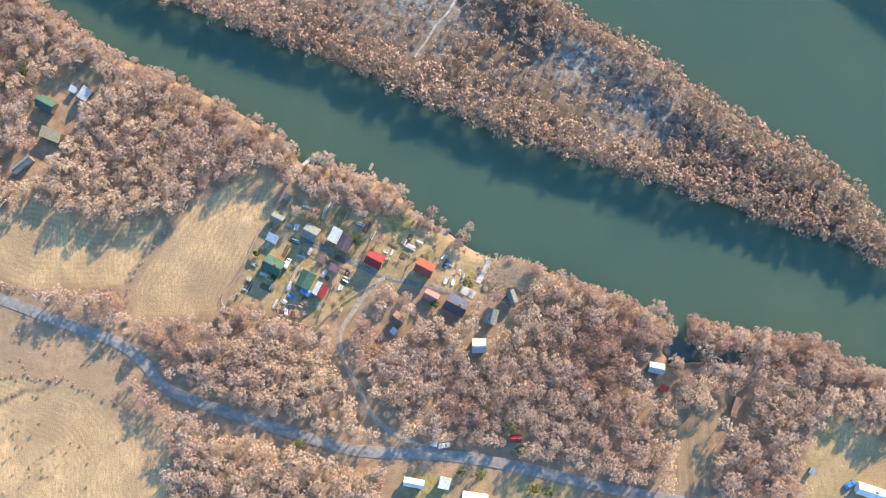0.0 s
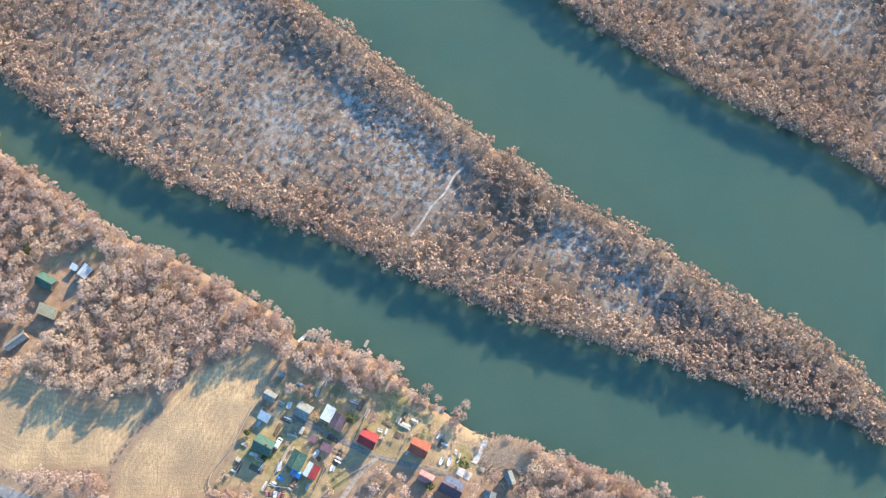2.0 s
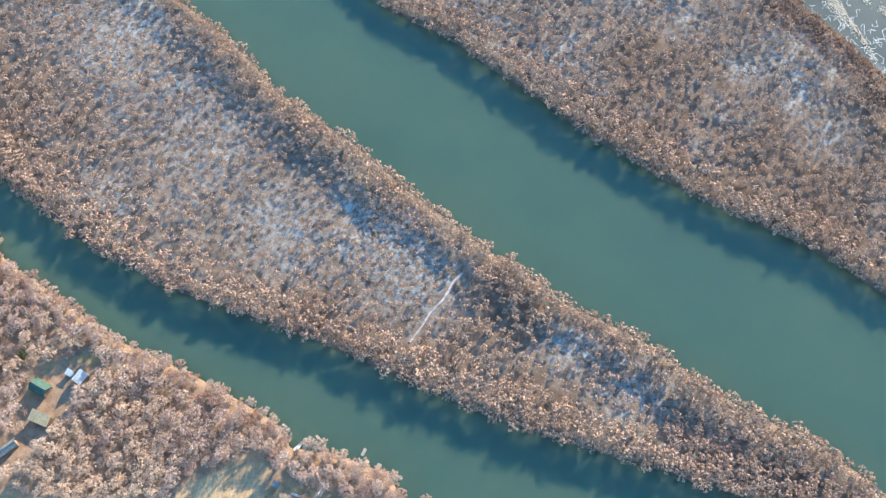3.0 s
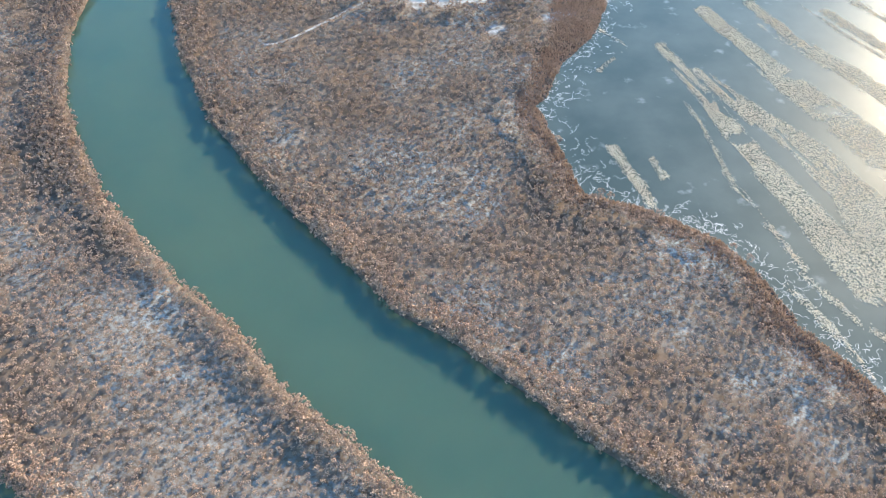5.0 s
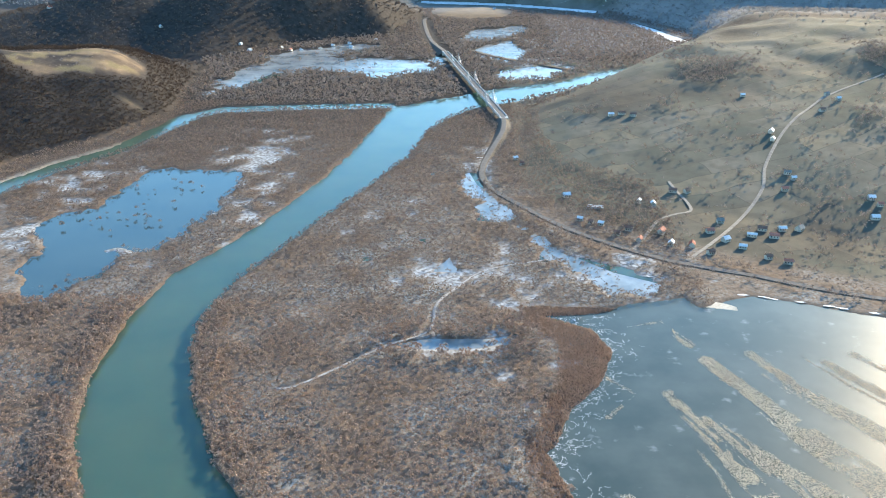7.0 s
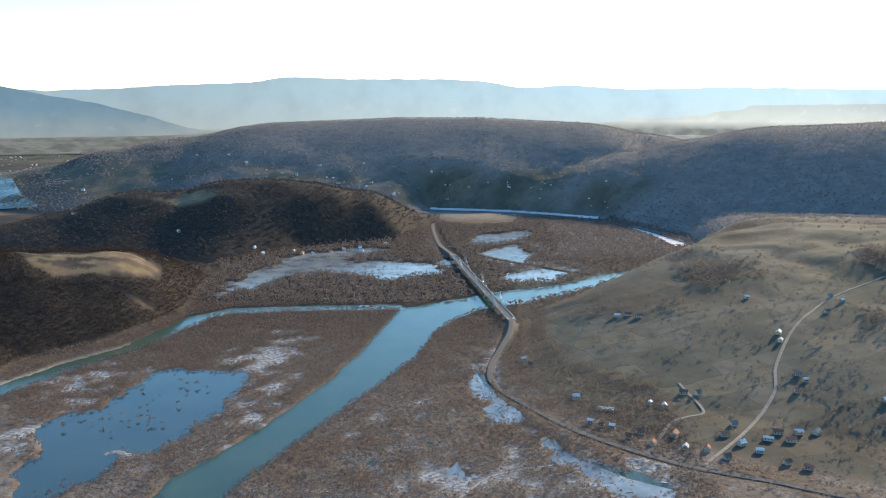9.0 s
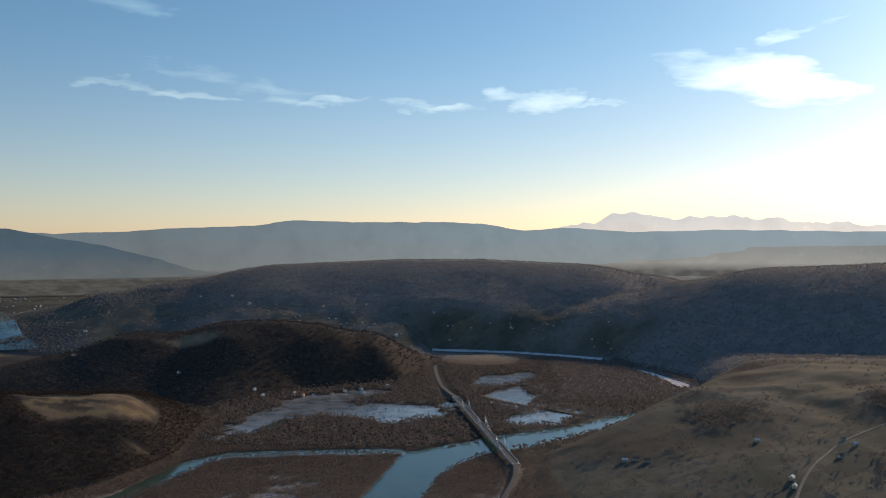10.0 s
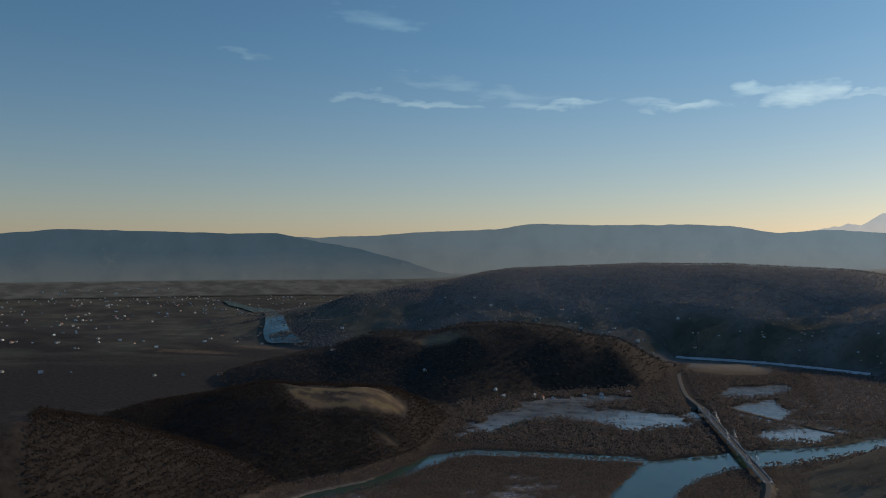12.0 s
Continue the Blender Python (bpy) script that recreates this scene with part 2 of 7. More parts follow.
LANE = [(-6, 6), (-18, 9), (-31, 12), (-40, 16), (-53, 22), (-63, 27)]
PATH_MARSH = [(-140, 490), (-127, 494), (-101, 520), (-72, 552), (-40, 578), (-36, 624), (-20, 657), (-1, 688), (24, 705), (62, 722)]
PATH_ISLAND = [(-20, 97), (-15.5, 103), (-12, 109), (-6.5, 115), (-3.5, 121), (1, 126)]
MAIN_ROAD = [(-230, 2420), (-160, 2231), (-127, 1951), (-70, 1702), (-19, 1437), (30, 1215), (22, 1150), (0, 1005), (6, 930), (46, 857), (84, 802), (134, 753), (181, 720), (241, 695), (341, 652), (640, 560)]
HILL_ROAD = [(191, 724), (249, 803), (308, 898), (333, 969), (384, 1067), (439, 1142), (487, 1192), (575, 1248)]
VILLAGE_ROAD = [(146, 748), (166, 791), (185, 829), (206, 847), (223, 857), (225, 880), (219, 909), (215, 937)]
# ridges: x, y, height, half width
RIDGES = [
    [(-1700, 3000, 40, 400), (-1400, 3050, 95, 600), (-1130, 3100, 175, 750), (-800, 3200, 232, 850), (-370, 3280, 250, 850), (-50, 3300, 250, 850), (280, 3290, 234, 800), (500, 3260, 190, 700), (760, 3260, 130, 600), (1200, 3300, 110, 600)],
    [(80, 2750, 60, 330), (275, 2800, 104, 450), (470, 2780, 158, 560), (745, 2790, 205, 700), (930, 2740, 244, 800), (1180, 2640, 260, 850), (1700, 2400, 290, 900), (3000, 1900, 300, 1000)],
    [(250, 1610, 6, 200), (357, 1610, 30, 330), (497, 1625, 58, 560), (652, 1620, 82, 820), (728, 1590, 95, 880), (975, 1390, 132, 850), (1500, 900, 190, 800), (2600, 300, 220, 900)],
    [(-960, 1925, 74, 330), (-845, 1980, 106, 360), (-745, 2020, 107, 350), (-618, 2060, 134, 400), (-500, 2090, 134, 400), (-355, 2120, 104, 340), (-150, 2290, 38, 190)],
    [(-1050, 1150, 40, 260), (-760, 1235, 88, 330), (-690, 1290, 80, 320), (-600, 1320, 78, 310), (-520, 1360, 66, 270), (-455, 1340, 26, 130)],
    [(-1600, 600, 120, 500), (-850, 720, 130, 420), (-740, 690, 138, 330), (-690, 735, 126, 300), (-640, 780, 102, 250), (-575, 790, 58, 150)],
]


# the flat valley floor, from which the slopes rise
VALLEY = [(-700, 400), (-640, 700), (-612, 850), (-590, 910), (-556, 995), (-505, 1090), (-470, 1240), (-500, 1370), (-510, 1470), (-500, 1580), (-480, 1760), (-420, 1860), (-310, 1940), (-210, 2000), (-180, 2230),
          (-160, 2330), (-200, 2690), (320, 2490), (390, 2260), (470, 2100), (480, 1940), (345, 1680), (250, 1560), (150, 1420), (75, 1310), (60, 1200), (50, 1100), (30, 1010), (38, 935), (70, 870), (150, 780),
          (250, 722), (345, 680), (640, 595), (1200, 400), (1200, -900), (-900, -900), (-900, 300)]


def inside(poly, X, Y):
    res = np.zeros(X.shape, bool)
    n = len(poly)
    for i in range(n):
        (x0, y0), (x1, y1) = poly[i], poly[(i + 1) % n]
        if y0 == y1:
            continue
        cross = ((y0 > Y) != (y1 > Y)) & (X < (x1 - x0) * (Y - y0) / (y1 - y0) + x0)
        res ^= cross
    return res


def line_distance(line, X, Y, closed=False):
    best = np.full(X.shape, 1e9)
    pts = list(line) + ([line[0]] if closed else [])
    for (x0, y0), (x1, y1) in zip(pts[:-1], pts[1:]):
        dx, dy = x1 - x0, y1 - y0
        k = np.clip(((X - x0) * dx + (Y - y0) * dy) / (dx * dx + dy * dy + 1e-9), 0, 1)
        best = np.minimum(best, (X - x0 - k * dx) ** 2 + (Y - y0 - k * dy) ** 2)
    return np.sqrt(best)


def region(poly, X, Y, reach=40.0):
    """Distance into the polygon (positive inside), cut off at reach."""
    px, py = [p[0] for p in poly], [p[1] for p in poly]
    out = np.full(X.shape, -reach)
    m = (X > min(px) - reach) & (X < max(px) + reach) & (Y > min(py) - reach) & (Y < max(py) + reach)
    if m.any():
        x, y = X[m], Y[m]
        d = np.minimum(line_distance(poly, x, y, True), reach)
        out[m] = np.where(inside(poly, x, y), d, -d)
    return out


def hash2(i, j, seed):
    h = (i * 374761393 + j * 668265263 + seed * 974634777) & 0xFFFFFFFF
    h = ((h ^ (h >> 13)) * 1274126177) & 0xFFFFFFFF
    return ((h ^ (h >> 16)) & 0xFFFF) / 65535.0


def fuzz(X, Y, size, seed=0, octaves=3):
    """Smooth noise of -1 to 1 with features of that size in metres."""
    out, amp, tot = np.zeros(X.shape), 1.0, 0.0
    for o in range(octaves):
        x, y = X / size + 17.3 * o, Y / size - 9.1 * o
        i, j = np.floor(x).astype(np.int64), np.floor(y).astype(np.int64)
        u, v = x - i, y - j
        u, v = u * u * (3 - 2 * u), v * v * (3 - 2 * v)
        a, b = hash2(i, j, seed + o), hash2(i + 1, j, seed + o)
        c, d = hash2(i, j + 1, seed + o), hash2(i + 1, j + 1, seed + o)
        out += amp * ((a * (1 - u) + b * u) * (1 - v) + (c * (1 - u) + d * u) * v - 0.5) * 2
        tot += amp
        size, amp = size / 2.1, amp * 0.55
    return out / tot


def water_depth(X, Y):
    """How far into open water a place lies, in metres (negative on land), with reed beds taken out of the bay."""
    best = np.full(X.shape, -90.0)
    ragged = fuzz(X, Y, 40, 14, 4)
    for poly, rough in WATERS:
        best = np.maximum(best, region(poly, X, Y, 40.0 + rough) + rough * ragged)
    far = np.clip(np.hypot(X, Y) / 400, 0.6, 4)
    best = best + fuzz(X, Y, 14, 3) * 1.6 * far
    return best


def reed_cover(X, Y):
    best = np.full(X.shape, -40.0)
    for line, h0, h1 in REED_BEDS:
        (ax, ay), (bx, by) = line[0], line[-1]
        k = np.clip(((X - ax) * (bx - ax) + (Y - ay) * (by - ay)) / ((bx - ax) ** 2 + (by - ay) ** 2), 0, 1)
        best = np.maximum(best, 1.35 * (h0 + k * (h1 - h0)) - line_distance(line, X, Y))
    for cx, cy, rx, ry in ICE_HOLES:
        best = np.minimum(best, 6 * (np.hypot((X - cx) / rx, (Y - cy) / ry) - 1))
    return best + fuzz(X, Y, 9, 8) * 1.6 + fuzz(X, Y, 28, 9) * 1.4


# flooded hollows under frost: x, y, half widths, how much of the ground they take
PANS = [(100, 700, 105, 62, 1.0), (40, 640, 60, 40, 0.7), (-20, 562, 62, 22, 1.1), (-290, 1040, 62, 110, 1.0), (-262, 880, 40, 150, 0.9), (-315, 730, 60, 80, 0.75), (-445, 790, 42, 90, 0.9),
        (-480, 900, 60, 120, 0.8), (60, 520, 50, 60, 0.62), (-38, 700, 50, 50, 0.85), (110, 1760, 120, 220, 0.85), (0, 1010, 24, 130, 1.0), (-250, 1640, 200, 120, 0.7), (-120, 860, 60, 120, 0.5)]


def pan_cover(X, Y):
    w = np.zeros(X.shape)
    for cx, cy, rx, ry, k in PANS:
        w = np.maximum(w, k * np.clip(1.35 - np.hypot((X - cx) / rx, (Y - cy) / ry), 0, 1))
    return np.clip((fuzz(X, Y, 19, 71, 4) + w * 0.58 - 0.46) * 3.2, 0, 1) * (w > 0)


def hills(X, Y):
    z = np.zeros(X.shape)
    for ridge in RIDGES:
        rise = np.zeros(X.shape)
        for a, b in zip(ridge[:-1], ridge[1:]):
            dx, dy = b[0] - a[0], b[1] - a[1]
            k = np.clip(((X - a[0]) * dx + (Y - a[1]) * dy) / (dx * dx + dy * dy), 0, 1)
            q = np.clip(np.hypot(X - a[0] - k * dx, Y - a[1] - k * dy) / (a[3] + k * (b[3] - a[3])), 0, 1)
            rise = np.maximum(rise, (a[2] + k * (b[2] - a[2])) * (1 - q) * (1 + 0.9 * q * (1 - q)))
        rise = rise * (1 + (0.2 * fuzz(X, Y, 300, 31) - 0.22 * np.abs(fuzz(X, Y, 170, 32))) * np.clip(rise / 60, 0, 1) * np.clip(1.25 - rise / 180, 0, 1))
        z = np.maximum(rise, z) + 0.10 * np.minimum(rise, z)
    k = np.clip(-region(VALLEY, X, Y, 130.0) / 130, 0, 1)
    return z * k * (2 - k)


def bowl(X, Y):
    """The plain towards the horizon, drawn together into five kilometres."""
    d = np.clip(np.hypot(X, Y), 1, 4870)
    k = np.clip((d - 2500) / 2400, 0, 0.9999)
    return EYE * (1 - d / np.where(d > 2500, 2500 - 2400 * np.log(1 - k), d)) * np.clip(Y / 600, 0, 1)


def ground_height(X, Y):
    wet = water_depth(X, Y)
    h = hills(X, Y)
    land = 1.0 + 0.35 * fuzz(X, Y, 22, 5) + 0.02 * np.maximum(-Y - 20, 0) + h + bowl(X, Y)
    # marshland with shallow pools
    marsh = np.clip((Y - 600) / 120, 0, 1) * np.clip((1 - np.abs(X + 60) / 600), 0, 1) * np.clip((1500 - Y) / 200, 0, 1)
    marsh = np.maximum(marsh, np.clip(1 - line_distance([(60, 640), (130, 690)], X, Y) / 90, 0, 1) * 1.5)
    land = land - np.clip(marsh, 0, 1.3) * np.clip(0.15 + 1.7 * fuzz(X, Y, 55, 12), 0, 1.4) * (h < 2)
    bank = np.clip(-wet / 3.0, 0, 1)
    z = np.where(wet > 0, np.maximum(-1.6, -0.1 - wet * 0.4), -0.05 + bank * (land + 0.05))
    z = np.where((h > 3) & (wet < 2), np.maximum(z, 0.3), z)
    return z


def ground_at(x, y):
    return float(ground_height(np.array([float(x)]), np.array([float(y)]))[0])

# ---- materials ----
def material(name, rough=0.8, metal=0.0):
    m = bpy.data.materials.new(name)
    m.use_nodes = True
    b = m.node_tree.nodes["Principled BSDF"]
    b.inputs["Roughness"].default_value, b.inputs["Metallic"].default_value = rough, metal
    return m, m.node_tree, b


def mix(t, fac, a, b, blend="MIX"):
    n = t.nodes.new("ShaderNodeMix")
    n.data_type, n.blend_type = "RGBA", blend
    for i, v in ((0, fac), (6, a), (7, b)):
        if isinstance(v, tuple):
            n.inputs[i].default_value = (*v, 1) if len(v) == 3 else v
        elif isinstance(v, (int, float)):
            n.inputs[i].default_value = v
        else:
            link(t, v, n.inputs[i])
    return n.outputs[2]


def noise_fac(t, scale, detail=4.0, lo=0.35, hi=0.65, vector=None, stretch=None, rough=0.55):
    pos = vector or t.nodes.new("ShaderNodeNewGeometry").outputs["Position"]
    if stretch:
        mp = t.nodes.new("ShaderNodeMapping")
        mp.inputs["Rotation"].default_value = (0, 0, radians(stretch[0]))
        mp.inputs["Scale"].default_value = (stretch[1], stretch[2], 1)
        link(t, pos, mp.inputs[0])
        pos = mp.outputs[0]
    n = node(t, "ShaderNodeTexNoise", Scale=scale, Detail=detail, Roughness=rough)
    link(t, pos, n.inputs["Vector"])
    r = t.nodes.new("ShaderNodeMapRange")
    r.inputs[1].default_value, r.inputs[2].default_value = lo, hi
    link(t, n.outputs["Fac"], r.inputs[0])
    return r.outputs[0]


def attribute(t, name):
    n = t.nodes.new("ShaderNodeAttribute")
    n.attribute_name = name
    return n.outputs["Fac"]


def bump(t, b, height, strength=0.5, distance=0.3):
    n = t.nodes.new("ShaderNodeBump")
    n.inputs["Strength"].default_value, n.inputs["Distance"].default_value = strength, distance
    link(t, height, n.inputs["Height"])
    link(t, n.outputs[0], b.inputs["Normal"])


def ground_material():
    m, t, b = material("ground_soil", 0.95)
    b.inputs["Specular IOR Level"].default_value = 0.1
    litter = mix(t, noise_fac(t, 0.35, 6), (0.17, 0.115, 0.08), (0.34, 0.235, 0.16))
    litter = mix(t, noise_fac(t, 0.04, 3), litter, (0.22, 0.16, 0.11))
    straw = mix(t, noise_fac(t, 1.2, 5, stretch=(35, 1, 0.25)), (0.36, 0.25, 0.135), (0.56, 0.40, 0.225))
    straw = mix(t, noise_fac(t, 0.06, 4), straw, (0.30, 0.22, 0.135))
    litter = mix(t, attribute(t, "marsh"), litter, mix(t, noise_fac(t, 0.2, 5), (0.095, 0.070, 0.052), (0.18, 0.133, 0.10)))
    col = mix(t, attribute(t, "field"), litter, straw)
    straw = mix(t, math_node(t, "MULTIPLY", noise_fac(t, 0.025, 5, 0.45, 0.62), 0.6), straw, (0.25, 0.18, 0.115))
    straw = mix(t, math_node(t, "MULTIPLY", noise_fac(t, 0.35, 7, 0.55, 0.7), 0.6), straw, (0.22, 0.155, 0.10))
    # faint mowing lines that follow the field's edge
    lines = math_node(t, "MULTIPLY", math_node(t, "ADD", math_node(t, "SINE", math_node(t, "MULTIPLY", attribute(t, "rows"), 3.3)), 1.0), 0.5)
    straw = mix(t, math_node(t, "MULTIPLY", math_node(t, "MULTIPLY", lines, noise_fac(t, 0.05, 4, 0.38, 0.6)), 0.5), straw, (0.22, 0.155, 0.095))
    straw = mix(t, math_node(t, "MULTIPLY", noise_fac(t, 1.1, 9, 0.5, 0.66, rough=0.75), 0.65), straw, (0.19, 0.135, 0.085))
    col = mix(t, attribute(t, "field"), litter, straw)
    grass = mix(t, noise_fac(t, 0.5, 5), (0.17, 0.145, 0.062), (0.31, 0.25, 0.125))
    soil = mix(t, noise_fac(t, 0.22, 7, 0.4, 0.62), (0.15, 0.112, 0.078), (0.42, 0.315, 0.20))
    col = mix(t, attribute(t, "yard"), col, soil)
    col = mix(t, attribute(t, "grass"), col, grass)
    plough = mix(t, noise_fac(t, 0.6, 3, stretch=(60, 1, 0.08)), (0.12, 0.085, 0.06), (0.22, 0.165, 0.115))
    col = mix(t, attribute(t, "plough"), col, plough)
    frost = math_node(t, "MULTIPLY", attribute(t, "frost"), noise_fac(t, 0.42, 8, 0.44, 0.62, rough=0.75))
    col = mix(t, frost, col, (0.36, 0.42, 0.43))
    sand = mix(t, noise_fac(t, 0.3, 5), (0.42, 0.36, 0.28), (0.52, 0.46, 0.38))
    col = mix(t, attribute(t, "sand"), col, sand)
    # floor of the hill woods, kept dark for the near slope's shade
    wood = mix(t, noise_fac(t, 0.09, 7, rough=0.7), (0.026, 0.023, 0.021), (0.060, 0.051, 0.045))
    meadow = mix(t, noise_fac(t, 0.012, 4, 0.4, 0.6, stretch=(30, 1, 0.4)), (0.10, 0.102, 0.080), (0.155, 0.141, 0.110))
    # long field strips with dark hedge lines between some of them
    cells = node(t, "ShaderNodeTexBrick", Scale=0.0062, Color1=(0, 0, 0, 1), Color2=(1, 1, 1, 1), Mortar=(0.5, 0.5, 0.5, 1))
    cells.inputs["Mortar Size"].default_value, cells.inputs["Brick Width"].default_value, cells.inputs["Row Height"].default_value = 0.004, 0.9, 0.24
    cells.offset, cells.squash, cells.squash_frequency = 0.37, 0.6, 3
    turned = t.nodes.new("ShaderNodeMapping")
    turned.inputs["Rotation"].default_value, turned.inputs["Scale"].default_value = (0, 0, radians(-24)), (1.0, 1.0, 0.0)
    wander = node(t, "ShaderNodeTexNoise", Scale=0.006, Detail=2.0)
    link(t, t.nodes.new("ShaderNodeNewGeometry").outputs["Position"], wander.inputs["Vector"])
    bend = t.nodes.new("ShaderNodeVectorMath")
    bend.operation = "MULTIPLY_ADD"
    link(t, wander.outputs["Color"], bend.inputs[0])
    bend.inputs[1].default_value = (70, 70, 0)
    link(t, t.nodes.new("ShaderNodeNewGeometry").outputs["Position"], bend.inputs[2])
    link(t, bend.outputs[0], turned.inputs[0])
    link(t, turned.outputs[0], cells.inputs["Vector"])
    parcel = t.nodes.new("ShaderNodeSeparateColor")
    link(t, cells.outputs["Color"], parcel.inputs[0])
    meadow = mix(t, math_node(t, "MULTIPLY", math_node(t, "GREATER_THAN", parcel.outputs[0], 0.45), 0.4), meadow, (0.062, 0.070, 0.052))
    meadow = mix(t, math_node(t, "MULTIPLY", math_node(t, "GREATER_THAN", parcel.outputs[0], 0.84), 0.55), meadow, (0.19, 0.16, 0.11))
    meadow = mix(t, math_node(t, "MULTIPLY", noise_fac(t, 0.05, 6, 0.45, 0.65), 0.45), meadow, (0.066, 0.060, 0.050))
    meadow = mix(t, math_node(t, "MULTIPLY", cells.outputs["Fac"], 0.45), meadow, (0.055, 0.049, 0.042))
    # paler grey on the far ridges: distance haze put into the colour
    wood = mix(t, attribute(t, "hazewood"), wood, mix(t, noise_fac(t, 0.03, 7, rough=0.7), (0.155, 0.150, 0.145), (0.245, 0.234, 0.223)))
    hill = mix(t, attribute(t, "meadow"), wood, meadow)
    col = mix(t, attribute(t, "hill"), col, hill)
    col = mix(t, attribute(t, "pan"), col, mix(t, noise_fac(t, 0.25, 7, 0.38, 0.62), (0.13, 0.125, 0.12), (0.37, 0.39, 0.40)))
    link(t, col, b.inputs["Base Color"])
    bump(t, b, noise_fac(t, 1.6, 6, 0.2, 0.8), 0.5, 0.2)
    return m


def water_material():
    m, t, b = material("river_water", 0.10)
    col = mix(t, noise_fac(t, 0.012, 3), (0.038, 0.076, 0.060), (0.050, 0.086, 0.062))
    link(t, col, b.inputs["Base Color"])
    b.inputs["IOR"].default_value = 1.33
    # silt in the water spreads the light
    b.subsurface_method = "BURLEY"
    b.inputs["Subsurface Weight"].default_value, b.inputs["Subsurface Scale"].default_value = 0.9, 2.6
    b.inputs["Subsurface Radius"].default_value = (2.0, 3.5, 3.5)
    bump(t, b, noise_fac(t, 0.9, 4, 0.3, 0.7), 0.05, 0.06)
    return m


def ice_material():
    m, t, b = material("frozen_bay_ice", 0.25)
    b.inputs["IOR"].default_value = 1.31
    col = mix(t, noise_fac(t, 0.02, 6, 0.40, 0.62), (0.038, 0.056, 0.053), (0.062, 0.080, 0.075))
    col = mix(t, noise_fac(t, 0.06, 8, 0.62, 0.75), col, (0.19, 0.21, 0.21))
    link(t, col, b.inputs["Base Color"])
    bump(t, b, noise_fac(t, 0.5, 5, 0.3, 0.7), 0.08, 0.1)
    return m


def twig_material(name, dark, light, patch, through=0.2):
    m, t, b = material(name, 0.9)
    b.inputs["Specular IOR Level"].default_value = 0.1
    isl = t.nodes.new("ShaderNodeNewGeometry").outputs["Random Per Island"]
    col = mix(t, isl, dark, light)
    col = mix(t, math_node(t, "MULTIPLY", noise_fac(t, 0.11, 4), 0.5), col, patch)
    col = mix(t, math_node(t, "MULTIPLY", noise_fac(t, 0.024, 3, 0.46, 0.6), 0.35), col, tuple(v * k for v, k in zip(patch, (0.80, 0.72, 0.70))))
    link(t, col, b.inputs["Base Color"])
    # sprays of twigs let part of the light through
    thin = t.nodes.new("ShaderNodeBsdfTranslucent")
    link(t, col, thin.inputs["Color"])
    both = t.nodes.new("ShaderNodeMixShader")
    both.inputs[0].default_value = through
    link(t, b.outputs[0], both.inputs[1])
    link(t, thin.outputs[0], both.inputs[2])
    link(t, both.outputs[0], t.nodes["Material Output"].inputs[0])
    return m


def plain_material(name, a, c, scale=2.0, rough=0.8, metal=0.0, stretch=None, relief=0.0):
    m, t, b = material(name, rough, metal)
    col = mix(t, noise_fac(t, scale, 5, stretch=stretch), a, c)
    col = mix(t, math_node(t, "MULTIPLY", noise_fac(t, scale * 0.12, 3), 0.35), col, tuple(v * 0.65 for v in a))
    link(t, col, b.inputs["Base Color"])
    if relief:
        bump(t, b, noise_fac(t, scale * 2, 4), relief, 0.05)
    return m


GROUND, WATER, ICE = ground_material(), water_material(), ice_material()
TWIG_TAN = twig_material("bare_twigs_tan", (0.40, 0.312, 0.270), (0.66, 0.53, 0.455), (0.51, 0.395, 0.333), 0.5)
TWIG_PALE = twig_material("bare_twigs_pale", (0.46, 0.355, 0.275), (0.72, 0.575, 0.455), (0.60, 0.455, 0.345), 0.5)
TWIG_RED = twig_material("bare_twigs_reddish", (0.35, 0.24, 0.205), (0.58, 0.42, 0.35), (0.44, 0.30, 0.25), 0.5)
# twigs of the near western slope: its shade is put into the colour
SHADE_WOOD = twig_material("shade_dark_twigs", (0.034, 0.026, 0.021), (0.095, 0.068, 0.051), (0.054, 0.041, 0.032), 0.25)
FAR_BRUSH = twig_material("far_willow_brush", (0.118, 0.092, 0.079), (0.30, 0.232, 0.192), (0.195, 0.15, 0.126), 0.35)
HILL_TWIGS = twig_material("hill_wood_twigs", (0.14, 0.118, 0.106), (0.30, 0.245, 0.21), (0.20, 0.166, 0.146), 0.35)
RED_BRUSH = twig_material("floodplain_brush", (0.15, 0.110, 0.089), (0.48, 0.355, 0.275), (0.30, 0.214, 0.166), 0.3)
BRUSH = twig_material("willow_brush", (0.17, 0.118, 0.09), (0.60, 0.43, 0.315), (0.39, 0.265, 0.195))
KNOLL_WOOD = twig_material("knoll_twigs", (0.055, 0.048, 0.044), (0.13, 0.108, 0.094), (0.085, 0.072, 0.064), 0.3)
# twigs of the far ridges, their base colour lifted to grey for haze
HAZY_WOOD = twig_material("hazy_far_twigs", (0.20, 0.192, 0.184), (0.33, 0.312, 0.295), (0.26, 0.246, 0.234), 0.4)
EVERGREEN = twig_material("evergreen_needles", (0.035, 0.055, 0.018), (0.15, 0.17, 0.06), (0.08, 0.10, 0.035))
BARK = plain_material("grey_bark", (0.14, 0.105, 0.08), (0.26, 0.205, 0.16), 3.0, 0.95)
ASPHALT = plain_material("worn_asphalt", (0.16, 0.155, 0.148), (0.25, 0.243, 0.232), 0.7, 0.85, relief=0.2)
GRAVEL = plain_material("pale_gravel", (0.19, 0.16, 0.128), (0.36, 0.31, 0.25), 1.1, 0.95, relief=0.4)
